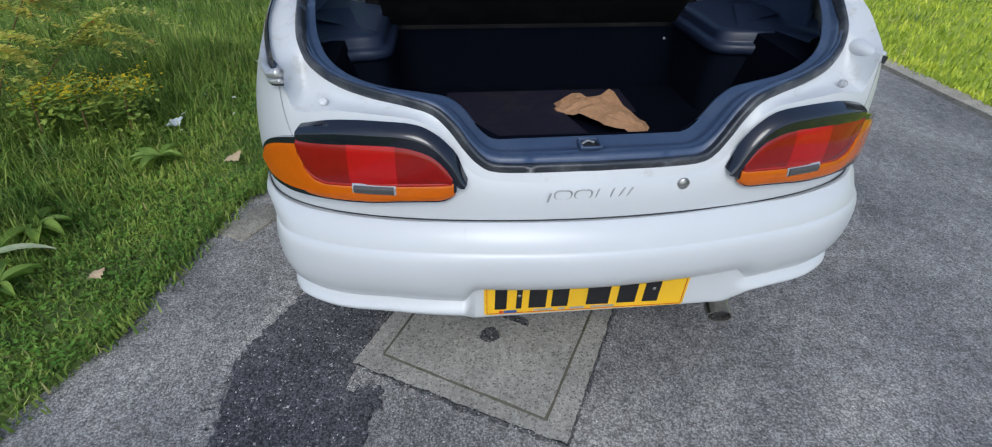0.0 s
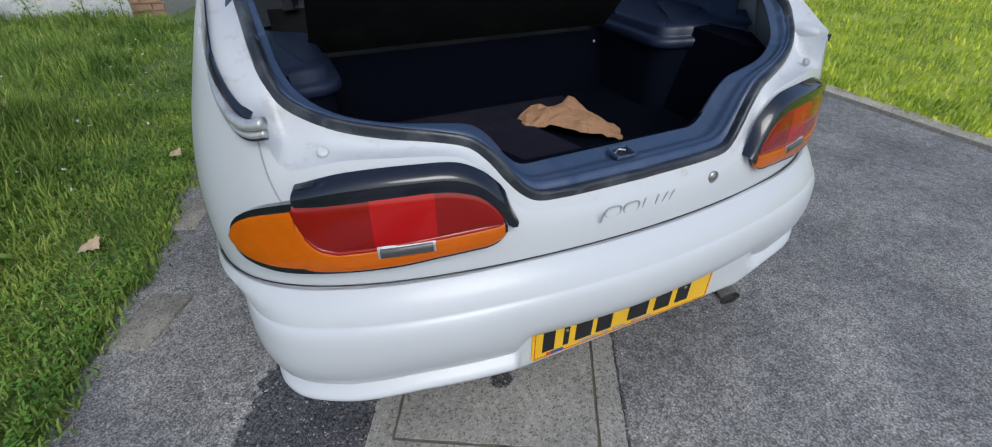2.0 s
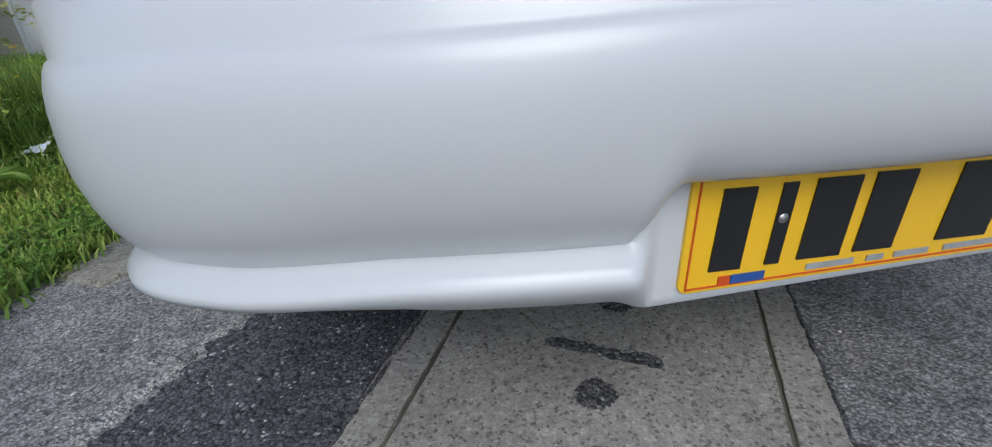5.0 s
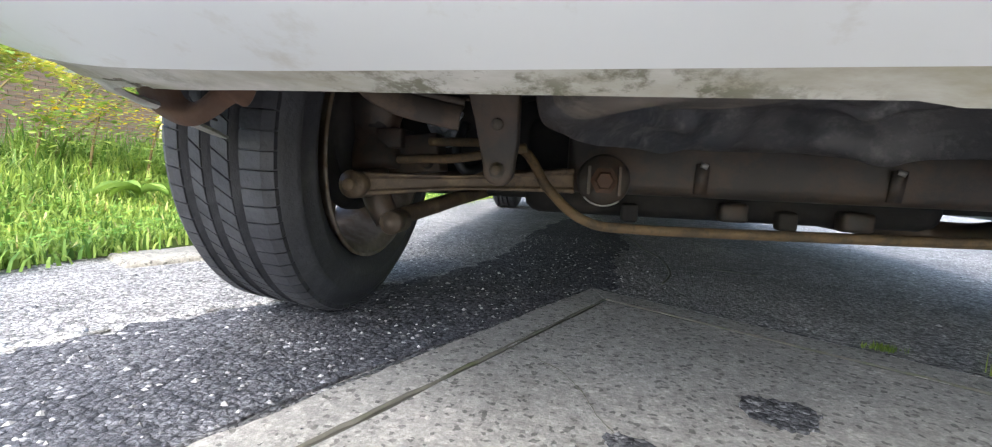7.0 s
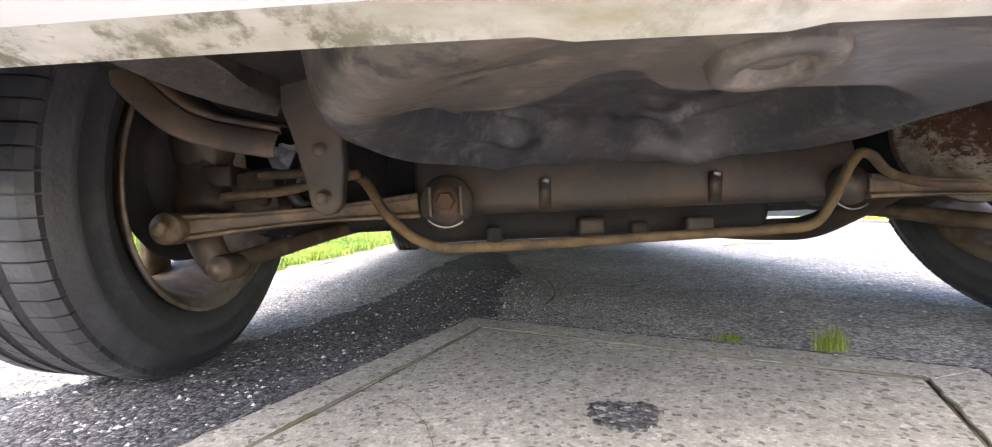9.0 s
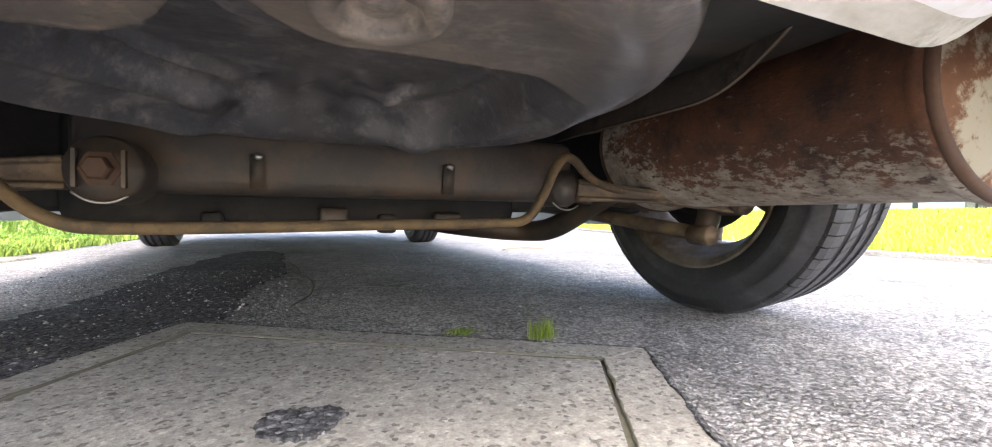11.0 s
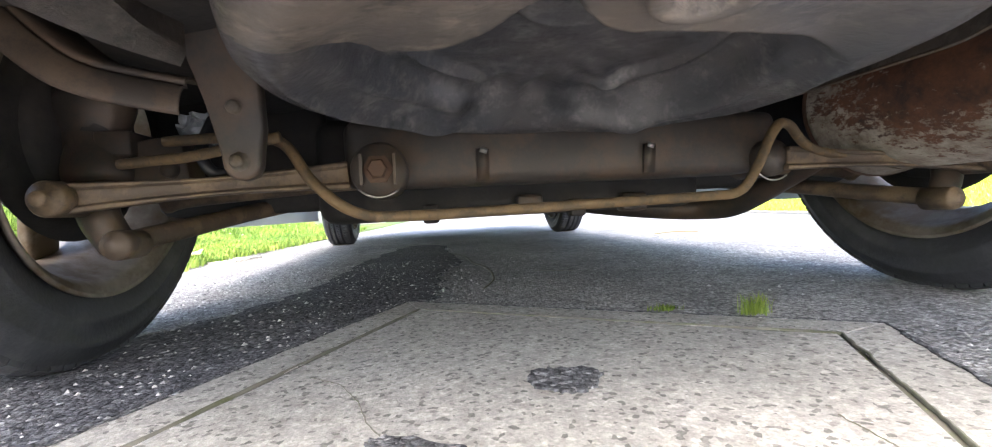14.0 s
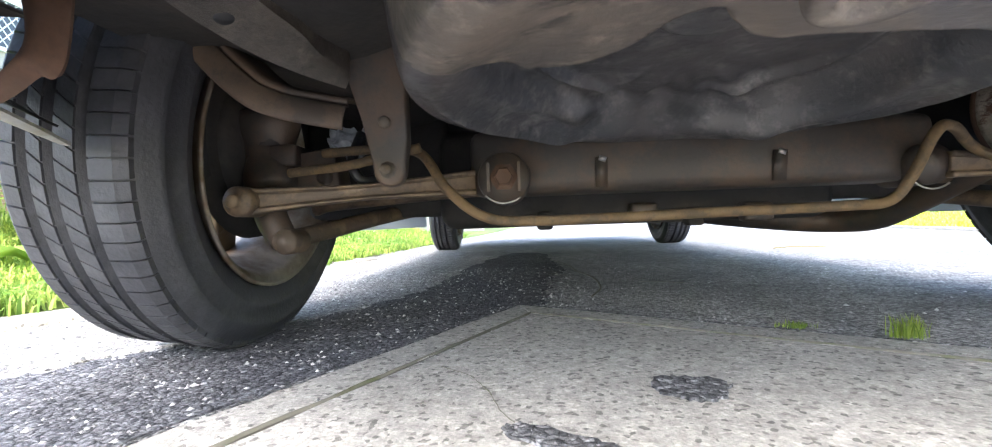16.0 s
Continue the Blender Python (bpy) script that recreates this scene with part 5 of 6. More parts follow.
hanger = rounded(part("hanger_bracket", bracket(), BEAM, car, "tapered steel hanger bracket"), 0.004)
for z in (0.226, 0.279):
    part("bolt", lathe([(0, -0.012), (0.0055, -0.012), (0.007, -0.0095), (0.007, -0.002), (0.0105, 0)], pose(-0.391, 0.513 - 0.25 * max(0, z - 0.29), z, -90), 8), NUT, hanger)
part("anti_roll_bar", tube([(-0.50, 0.60, 0.262), (-0.42, 0.585, 0.262), (-0.365, 0.57, 0.252), (-0.33, 0.55, 0.205), (-0.285, 0.54, 0.170), (-0.22, 0.538, 0.163), (0.0, 0.54, 0.166), (0.13, 0.545, 0.168), (0.178, 0.545, 0.172), (0.20, 0.54, 0.20), (0.222, 0.535, 0.246), (0.25, 0.545, 0.253), (0.33, 0.59, 0.225), (0.50, 0.62, 0.20)], 0.0062, 8, 10), ROD, car, "thin brown anti-roll bar")

rounded(part("fuel_tank", box(0.70, 0.50, 0.18, pose(-0.04, 1.08, 0.243)), UNDERDARK, car, "dark fuel tank"), 0.03, 3)
for x0, x1, z0 in ((-0.64, -0.37, 0.178), (0.29, 0.64, 0.184)):
    rounded(part("heel_board", box(x1 - x0, 0.03, 0.42 - z0, pose(0.5 * (x0 + x1), 0.865, 0.5 * (0.42 + z0))), UNDERDARK, car, "dark panel beside the fuel tank"), 0.012)
for x, w, z in ((-0.20, 0.028, 0.163), (-0.030, 0.046, 0.172), (0.055, 0.030, 0.162), (0.16, 0.05, 0.166)):
    rounded(part("tank_strap_lug", box(w, 0.03, 0.032, pose(x, 0.815, z)), UNDERDARK if w < 0.04 else BEAM, car), 0.006)

# exhaust
# an oval silencer, its rear end turned a little inwards
MUF = pose(0.501, 0.445, 0.297) @ pose(0, 0, 0, 0, 0, -4) @ Matrix.Diagonal((1.17, 1, 1, 1))
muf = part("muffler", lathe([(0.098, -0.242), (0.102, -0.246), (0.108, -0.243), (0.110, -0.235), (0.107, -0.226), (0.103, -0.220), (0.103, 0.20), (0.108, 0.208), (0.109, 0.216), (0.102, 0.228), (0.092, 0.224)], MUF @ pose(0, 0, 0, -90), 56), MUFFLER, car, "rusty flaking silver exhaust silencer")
part("end_cap", lathe([(0, 0.252), (0.03, 0.251), (0.06, 0.248), (0.082, 0.244), (0.092, 0.238), (0.096, 0.236), (0.0985, 0.243)], MUF @ pose(0, 0, 0, 90), 48), CAP, muf)
part("end_cap", lathe([(0, 0.222), (0.06, 0.224), (0.088, 0.230), (0.093, 0.236)], MUF @ pose(0, 0, 0, -90), 48), CAP, muf)
for y in (-0.2435, 0.222):
    part("rim_bead", tube([MUF @ Vector((0.1055 * math.cos(a), y, 0.1055 * math.sin(a))) for a in steps(0, 2 * math.pi, 40)], 0.0055, 1, 8), RUSTY, muf)
for y, r in ((0.196, 0.031), (0.178, 0.029)):
    part("pipe_clamp", lathe([(0.020, -0.007), (r, -0.006), (r + 0.0012, 0), (r, 0.006), (0.020, 0.007)], Matrix.Translation((0.486, y, 0.2985)) @ pose(0, 0, 0, 90), 20), RUSTY, muf)
part("tailpipe", tube([(0.484, 0.21, 0.298), (0.490, 0.17, 0.299), (0.482, 0.125, 0.288), (0.450, 0.10, 0.268), (0.420, 0.07, 0.254)], 0.024, 8, 16), CAP, muf)
tip = part("tailpipe_tip", tube([(0.432, 0.11, 0.262), (0.414, 0.065, 0.252), (0.404, 0.018, 0.247)], 0.034, 6, 24, False, 0.76), TIP, muf, "slanted chrome tailpipe tip")
thicken(tip, 0.003, -1)
# black plug set back in the tip, standing in for its dark inside
part("bore_shade", tube([(0.420, 0.08, 0.2545), (0.4085, 0.036, 0.2485)], 0.029, 2, 20, True, 0.74), RUBBER, tip)
part("exhaust_pipe", tube([(0.48, 0.70, 0.25), (0.46, 0.80, 0.20), (0.44, 0.92, 0.150), (0.40, 1.00, 0.142), (0.30, 1.02, 0.150), (0.20, 1.10, 0.165), (0.12, 1.4, 0.19), (0.08, 2.6, 0.2)], 0.024, 8, 14), BEAM, car, "rusty exhaust pipe")
def shield(y, v):
    """Pressed sheet arching over the silencer, its near end turned up."""
    a = math.pi * (0.97 - 0.80 * v)
    up = 0.10 * (1 - sstep(0.22, 0.46, y)) ** 1.5
    return (0.490 + 0.140 * math.cos(a), y, 0.294 + 0.130 * math.sin(a) ** 0.8 + up * (1 - v) + 0.004 * math.sin(40 * v) * v)


hs = thicken(part("heat_shield", grid(shield, steps(0.24, 0.76, 40), steps(0, 1, 20)), RAIL, car, "thin dark heat shield"), 0.0025, 0)
part("rolled_edge", tube([shield(y, 0) for y in steps(0.24, 0.76, 26)], 0.0022, 2, 6), NUT, hs)

# bodywork beyond the boot, closing the car
def side_skin(g):
    def f(y, v):
        z0 = 0.24 - 0.088 * sstep(1.0, 1.1, y) - (0.02 if y > 3.5 else 0)
        wheel_y = min(abs(y - RW), abs(y - RW - 2.43))
        if wheel_y < 0.34:
            z0 = max(z0, 0.283 + math.sqrt(max(0, 0.34**2 - wheel_y**2)))
        top = 0.985 if y < 1.2 else 0.93
        z = z0 + (top - z0) * v
        x = 0.800 + 0.018 * math.sin(math.pi * min(1, max(0, (z - 0.3) / 0.6))) - 0.07 * sstep(0.70, 1.0, z) - 0.16 * sstep(3.3, 4.05, y)
        return (g * x, y, z)

    return f


for g in (-1, 1):
    thicken(part("side_panel", grid(side_skin(g), steps(0.47, 4.05, 110), steps(0, 1, 10)), PAINT, car), 0.004, 0)
thicken(part("bonnet", grid(lambda x, v: (x, 2.95 + 1.12 * v - 0.12 * x * x, 0.93 - 0.22 * v * v - 0.05 * (x / 0.75) ** 4), steps(-0.74, 0.74, 24), steps(0, 1, 14)), PAINT, car), 0.004, 0)
thicken(part("front_bumper", grid(lambda a, z: (0.78 * math.sin(a), 3.35 + 0.74 * math.cos(a) ** 0.5 - 0.1 * sstep(0.5, 0.75, z), z), steps(-1.45, 1.45, 40), steps(0.2, 0.72, 12)), PAINT, car), 0.004, 0)
thicken(part("roof", grid(lambda x, v: (x, 1.55 + 0.85 * v, 1.30 - 0.03 * (2 * v - 1) ** 2 - 0.06 * (x / 0.55) ** 4), steps(-0.56, 0.56, 20), steps(0, 1, 12)), PAINT, car), 0.004, 0)
thicken(part("windscreen", grid(lambda x, v: (x * (1 + 0.18 * (1 - v)), 2.98 - 0.58 * v - 0.05 * (x / 0.6) ** 2, 0.94 + 0.33 * v - 0.05 * (x / 0.55) ** 4 * v), steps(-0.56, 0.56, 16), steps(0, 1, 8)), GLASS, car), 0.004, 0)
for g in (-1, 1):
    thicken(part("side_glass", grid(lambda y, v: (g * (0.745 - 0.17 * v), 1.05 + y * (1 - 0.32 * v) + 0.35 * v, 0.975 + 0.29 * v), steps(0, 1.85, 20), steps(0, 1, 6)), GLASS, car), 0.004, 0)
    part("roof_pillar", tube([(g * 0.70, 1.0, 1.03), (g * 0.66, 1.3, 1.15), (g * 0.58, 1.62, 1.27)], 0.035, 6, 10), PAINT, car)
    part("windscreen_pillar", tube([(g * 0.73, 2.95, 0.94), (g * 0.66, 2.65, 1.12), (g * 0.57, 2.4, 1.26)], 0.025, 6, 10), PAINT, car)
# raised tailgate, hinged at the roof
thicken(part("tailgate", grid(lambda x, v: (x * (1 + 0.1 * v), 1.55 - 1.15 * v, 1.32 + 0.62 * v - 0.05 * (x / 0.6) ** 4 - 0.10 * v * v), steps(-0.58, 0.58, 18), steps(0, 1, 14)), GLASS, car, "raised glass tailgate"), 0.005, 0)

# rusty tie-down hook and slots behind the bumper's end
for g in (-1, 1):
    outer = catmull([(0.628, 0, 0.36), (0.629, 0, 0.288), (0.617, 0, 0.265), (0.598, 0, 0.2535), (0.580, 0, 0.251), (0.563, 0, 0.258), (0.546, 0, 0.268), (0.535, 0, 0.266), (0.527, 0, 0.29), (0.520, 0, 0.36)], 5)
    inner = catmull([(0.596, 0, 0.36), (0.596, 0, 0.295), (0.594, 0, 0.279), (0.588, 0, 0.267), (0.580, 0, 0.2635), (0.570, 0, 0.268), (0.559, 0, 0.279), (0.553, 0, 0.295), (0.556, 0, 0.32), (0.566, 0, 0.36)], 5)
    hook = part("tie_down_hook", grid(lambda k, v: (g * outer[k].lerp(inner[k], v).x, 0.274 - 0.007 * math.sin(math.pi * v), outer[k].lerp(inner[k], v).z), range(len(outer)), steps(0, 1, 6)), RUSTY, car, "rusty tie-down hook")
    thicken(hook, 0.006, 0)
    # silver-edged black weatherstrip along the quarter's top edge
    def strip_at(s, v, lo, hi):
        p, q = sided(SHOULDER, g * s), sided(SHOULDER, g * (s + 0.02))
        t = (q - p).normalized()
        out = t.cross(Vector((0, 0, 1))).normalized()
        out = out if out.x * g > 0 else -out
        w = lo + (hi - lo) * v
        return p + out * (0.0035 + 0.005 * math.sin(math.pi * min(1, max(0, w)))) + Vector((0, 0, 0.012 - 0.026 * w)) - out * 0.010 * (1 - w)

    ws = thicken(part("weatherstrip", grid(lambda s, v: strip_at(s, v, 0, 1), steps(0.758 if g < 0 else 1.30, 1.9, 60), steps(0, 1, 8)), BLACK, car, "black weatherstrip along the body edge"), 0.003, 0)
    if g < 0:
        thicken(part("bright_lip", grid(lambda s, v: strip_at(s, v, 0.62, 1.08) + Vector((0, -0.0015, 0)), steps(0.745, 1.02, 24), steps(0, 1, 5)), BRIGHT, ws, "bright metal edge of the strip"), 0.004, 0)
        # polished end of the strip, ribbed along its length
        for dz, r, mat in ((0.010, 0.0120, BRIGHT), (-0.006, 0.0085, BRIGHT), (-0.0135, 0.0045, BLACK)):
            part("strip_end_rib", tube([(-0.656, 0.160, 0.893 + dz), (-0.680, 0.174, 0.889 + dz), (-0.699, 0.208, 0.893 + dz), (-0.713, 0.264, 0.911 + 0.8 * dz), (-0.720, 0.33, 0.938 + 0.4 * dz)], lambda t: r * (1 - 0.5 * t), 8, 10, True, 0.8), mat, ws, "polished rib of the strip's end")
    else:
        # bare corner where the strip is missing
        horn = part("quarter_corner", tube([(0.668, 0.285, 0.905), (0.671, 0.236, 0.904), (0.687, 0.199, 0.901)], lambda t: 0.034 - 0.020 * t, 10, 18, True, 0.7), PAINT, car, "bare white corner of the body edge")
        part("clip_slot", box(0.006, 0.012, 0.016, pose(0.684, 0.192, 0.896, 0, 20, 20)), RUBBER, horn, smooth=False)
    # rubber buffers in the gutter
    b = sided(SHOULDER, g * 0.60).lerp(sided(SEAL, g * 0.60), 0.3)
    part("buffer", lathe([(0, 0.003), (0.004, 0.003), (0.0055, 0.0045), (0.008, 0.004), (0.010, -0.004)], Matrix.Translation(b) @ pose(0, 0, 0, 60), 16), CHANNEL if g < 0 else GREYINK, car)
    # parcel shelf hinge and seat belt buckle side
    part("shelf_hinge", tube([(g * 0.44 - 0.02, 0.815, 0.872), (g * 0.47 - 0.02, 0.80, 0.876), (g * 0.50 - 0.02, 0.81, 0.868)], 0.009, 4, 8, True, 0.6), BLACK, car)
thicken(part("seat_belt", grid(lambda u, v: (-0.56 + 0.045 * u + 0.03 * v, 0.98 - 0.02 * v, 0.92 + 0.30 * v), steps(0, 1, 3), steps(0, 1, 6)), BLACK, car), 0.002, 0)
for g in (-1, 1):
    part("head_restraint", lathe([(0.0, 0.09), (0.06, 0.085), (0.10, 0.05), (0.105, 0.0), (0.09, -0.05), (0, -0.06)], pose(g * 0.36, 1.10, 0.95) @ Matrix.Diagonal((1.2, 0.6, 1, 1)), 24), SEAT, car)
# rear quarter trim: fixed side window surround seen through the boot
for g in (-1, 1):
    thicken(part("quarter_trim", grid(lambda u, v: (g * (0.705 - 0.05 * v - 0.02 * u * v), 0.50 + 0.80 * u, 0.885 + 0.20 * v + 0.06 * u * v), steps(0, 1, 10), steps(0, 1, 5)), TRIM, car), 0.01, 0)
# a brake hose, cable and the pale wire loop by the wheel
part("brake_pipe", tube([(-0.36, 0.545, 0.255), (-0.45, 0.56, 0.240), (-0.50, 0.575, 0.238), (-0.54, 0.585, 0.236)], 0.006, 6, 8), ROD, car)
part("brake_hose", tube([(-0.455, 0.62, 0.29), (-0.462, 0.60, 0.25), (-0.45, 0.60, 0.225), (-0.43, 0.62, 0.23)], 0.007, 6, 8), RUBBER, car)
part("cable", tube([(-0.66, 0.52, 0.40), (-0.62, 0.50, 0.375), (-0.56, 0.49, 0.355)], 0.0016, 6, 6), STEEL, car)
part("pipe_joint", lathe([(0.025, -0.02), (0.029, -0.018), (0.031, -0.008), (0.027, -0.002), (0.031, 0.006), (0.031, 0.016), (0.025, 0.02)], Matrix.Translation((0.489, 0.172, 0.299)) @ pose(0, 0, 0, 90), 20), UNDERDARK, car)

def rag(u, v):
    n = lambda k: noise.noise(Vector((u * 4 + k, v * 4, k)))
    return (-0.518 + 0.055 * (u - 0.5) + 0.012 * n(1), 0.735 + 0.02 * n(5), 0.293 + 0.06 * (v - 0.5) + 0.012 * n(9))


thicken(part("plastic_wrap", grid(rag, steps(0, 1, 12), steps(0, 1, 12)), plain("pale_plastic", (0.55, 0.58, 0.6), 0.3, dirt=(0.3, 0.32, 0.33), scale=40), car, "pale crinkled plastic wrap on a cable", False), 0.001, 0)

for g in (-1, 1):
    thicken(part("bumper_liner", grid(lambda u, v: (g * (0.598 + 0.12 * u), 0.195 + 0.12 * v, 0.326 + 0.012 * u), steps(0, 1, 4), steps(0, 1, 4)), UNDERDARK, car), 0.003, 0)

# ---- a crumpled paper bag in the boot ----

def crumple(u, v):
    wide = 0.40 + 0.60 * math.sin(math.pi * min(1, 0.08 + 0.86 * u)) ** 0.7
    x, y = 0.238 * u + 0.075 * wide * v, 0.575 - 0.19 * u + 0.125 * wide * v
    h = 0.614 + 0.056 * math.sin(math.pi * min(1, u * 0.85 + 0.12)) ** 0.7 * math.sin(math.pi * min(1, 0.12 + 0.80 * v)) ** 0.6
    fold = 0.016 * abs(noise.noise(Vector((u * 3.5, v * 4.5, 3)))) + 0.018 * abs(noise.noise(Vector((u * 8, v * 3, 7)))) - 0.014
    ear = 0.055 * math.exp(-(((u - 0.50) / 0.12) ** 2)) * sstep(0.62, 1.0, v)
    return (x + 0.018 * noise.noise(Vector((u * 4, v * 4, 1))) + CX, y + 0.018 * noise.noise(Vector((u * 4, v * 4, 9))), max(0.612, h + fold + ear))


bag = part("paper_bag", grid(crumple, steps(0, 1, 15), steps(0, 1, 10)), PAPER, smooth=False)
tagged(thicken(bag, 0.001, 1), "crumpled brown paper bag lying on the boot mat", "paper bag")


# ---- grass and weeds ----
def blades(name, spots, material, label, category, width=0.005, seed=1, lean=0.5):
    """One sheet of grass: each spot (x, y, z, height) grows a bent blade of three steps."""
    r = np.random.default_rng(seed)
    s = np.array(spots)
    n = len(s)
    a, bend = r.uniform(0, 2 * np.pi, n), r.uniform(0.1, 1.0, n) * lean
    w = width * r.uniform(0.6, 1.3, n)
    side = np.stack([-np.sin(a), np.cos(a), np.zeros(n)], 1) * w[:, None]
    fwd = np.stack([np.cos(a), np.sin(a), np.zeros(n)], 1)
    rows = []
    for t, k in ((0.0, 1.0), (0.5, 0.85), (0.85, 0.45)):
        c = s[:, :3] + fwd * (bend * s[:, 3] * t * t)[:, None] + np.stack([np.zeros(n), np.zeros(n), s[:, 3] * (t - 0.35 * bend * t * t)], 1)
        rows += [c - side * k, c + side * k]
    t = 1.0
    rows.append(s[:, :3] + fwd * (bend * s[:, 3])[:, None] + np.stack([np.zeros(n), np.zeros(n), s[:, 3] * (1 - 0.45 * bend)], 1))
    v = np.stack(rows, 1).reshape(-1, 3)
    base = np.arange(n)[:, None] * 7
    quads = np.concatenate([base + [0, 1, 3, 2], base + [2, 3, 5, 4]], 0)
    tris = base + [4, 5, 6]
    ob = sheet(name, v.tolist(), quads.tolist() + tris.tolist(), material)
    return tagged(ob, label, category, kind="stuff")


def verge_spots(n, seed, near):
    r, out, centres = random.Random(seed), [], []
    while len(out) < n:
        y = r.uniform(-5.0, 6.6) if not near else r.uniform(-0.6, 3.2)
        d = r.random() ** 1.5 * (5.0 if not near else 1.4)
        x = left_edge(y) - d + r.gauss(0, 0.025)
        if r.random() < 0.12 and len(centres) < 1500:
            centres.append((x, y))
        elif centres and r.random() < 0.6:
            x, y = centres[int(r.random() * len(centres))]
            x, y = x + r.gauss(0, 0.032), y + r.gauss(0, 0.032)
            d = max(0.0, left_edge(y) - x)
        if abs(x) < 0.9 or (y > 5.9 and x > -1.5):
            continue
        tall = sstep(0.25, 1.0, d) * (0.55 + 0.9 * max(0, noise.noise(Vector((x * 1.1, y * 1.1, 2))) + 0.25)) * (1 - 0.55 * sstep(2.6, 4.5, y))
        out.append((x, y, verge_z(x, y) - 0.012, (0.045 + 0.26 * tall) * r.uniform(0.55, 1.25)))
    return out


blades("verge_grass", verge_spots(105000, 1, False), GRASS, "rank green verge grass with dry stalks", "grass", 0.0042, 1, 0.75)
blades("verge_edge_grass", verge_spots(34000, 2, True), GRASS, "short green grass creeping over the drive's edge", "grass", 0.0038, 2, 0.9)


def lawn_spots(n, seed):
    r, out = random.Random(seed), []
    while len(out) < n:
        y = r.uniform(-5.5, 12)
        d = r.random() ** 1.4 * 9.5
        x = right_edge(y) + d + r.gauss(0, 0.02)
        out.append((x, y, lawn_z(x, y) - 0.01, r.uniform(0.04, 0.10)))
    return out


blades("lawn_grass", lawn_spots(74000, 3), LAWN, "bright yellow-green mown lawn", "grass", 0.009, 3, 0.6)
TUFT = leaf_material("tuft_blades", (0.12, 0.18, 0.03), (0.28, 0.34, 0.07))
tufts = [(0.236 + random.gauss(0, 0.010), 0.607 + random.gauss(0, 0.006), 0.0, random.uniform(0.012, 0.036)) for _ in range(170)] + [(0.14 + random.gauss(0, 0.012), 0.68 + random.gauss(0, 0.006), -0.002, random.uniform(0.005, 0.012)) for _ in range(150)]
blades("grass_tuft", tufts, TUFT, "small green grass tuft in the cover's joint", "grass tuft", 0.0007, 4, 0.7)
moss = [(p.x + random.gauss(0, 0.004), p.y + random.gauss(0, 0.004), -0.006, random.uniform(0.003, 0.007)) for p in (IN[1].lerp(IN[2], random.uniform(0.45, 1.0)) for _ in range(170))]
blades("moss", moss, TUFT, "green moss growing in the cover's joint", "moss", 0.002, 5, 0.8)

STALK = plain("weed_stalk", (0.22, 0.15, 0.06), 0.8, dirt=(0.14, 0.2, 0.05), scale=8)
WEED = leaf_material("weed_leaves", (0.16, 0.28, 0.05), (0.42, 0.50, 0.12))
PLUME = leaf_material("weed_plumes", (0.46, 0.54, 0.10), (0.82, 0.72, 0.22), (0.66, 0.30, 0.12))
FLOWER = leaf_material("yellow_flowers", (0.70, 0.46, 0.01), (0.85, 0.62, 0.02))


def leaf_cloud(spots, size, seed, droop=0.3):
    """Many small pointed leaves, one island each."""
    r = random.Random(seed)
    verts, faces = [], []
    for p in spots:
        p = Vector(p)
        a, tilt, s = r.uniform(0, 6.28), r.uniform(-droop, 0.5), size * r.uniform(0.6, 1.4)
        d = Vector((math.cos(a), math.sin(a), tilt)).normalized()
        w = d.cross(Vector((0, 0, 1))).normalized() * s * 0.28
        k = len(verts)
        verts += [p, p + d * s * 0.45 + w, p + d * s + Vector((0, 0, -0.1 * s)), p + d * s * 0.45 - w]
        faces.append((k, k + 1, k + 2, k + 3))
    return verts, faces


def weed(x, y, height, lean_x, lean_y, seed, flower=0.0, plume=0.6):
    r = random.Random(seed)
    z = verge_z(x, y) - 0.01
    w = empty("weed", (x, y, z), "leafy dry-tipped weed growing in the verge" if not flower else "tall weed with clusters of yellow flowers", "weed", "weeds in the verge")
    tip = Vector((lean_x, lean_y, height))
    spine = [Vector((0, 0, 0)), tip * 0.4 + Vector((0, 0, 0.06)), tip * 0.75 + Vector((0, 0, 0.05)), tip]
    part("stalk", tube(spine, lambda t: 0.006 - 0.004 * t, 5, 6), STALK, w)
    path = catmull(spine, 12)
    low = [path[int(r.uniform(0.08, 0.9) * (len(path) - 1))] + Vector((r.gauss(0, 0.05), r.gauss(0, 0.05), r.gauss(0, 0.02))) for _ in range(240)]
    v, f = leaf_cloud(low, 0.036, seed)
    sheet("foliage", v, f, WEED, w)["kind"] = "stuff"
    top = []
    for q in range(int(9 * plume)):
        p = path[int(r.uniform(0.5, 1.0) * (len(path) - 1))]
        run = Vector((lean_x + r.gauss(0, 0.10), lean_y + r.gauss(0, 0.10), 0)).normalized() * r.uniform(0.18, 0.40)
        rise, fall = r.uniform(0.06, 0.14), r.uniform(0.10, 0.24)
        for _ in range(150):
            k = r.random()
            spread = 0.016 * (1.2 - k)
            top.append(p + run * k + Vector((r.gauss(0, spread), r.gauss(0, spread), rise * k * 2 - (rise + fall) * k * k + r.gauss(0, spread * 0.7))))
    if top:
        v, f = leaf_cloud(top, 0.026, seed + 1)
        sheet("plume", v, f, PLUME, w)["kind"] = "stuff"
    if flower:
        heads = [tip + Vector((r.gauss(0, 0.06), r.gauss(0, 0.06), r.gauss(-0.02, 0.03))) for _ in range(int(220 * flower))]
        v, f = leaf_cloud(heads, 0.018, seed + 2)
        sheet("flower_head", v, f, FLOWER, w, "yellow flower cluster")["kind"] = "stuff"
    return w


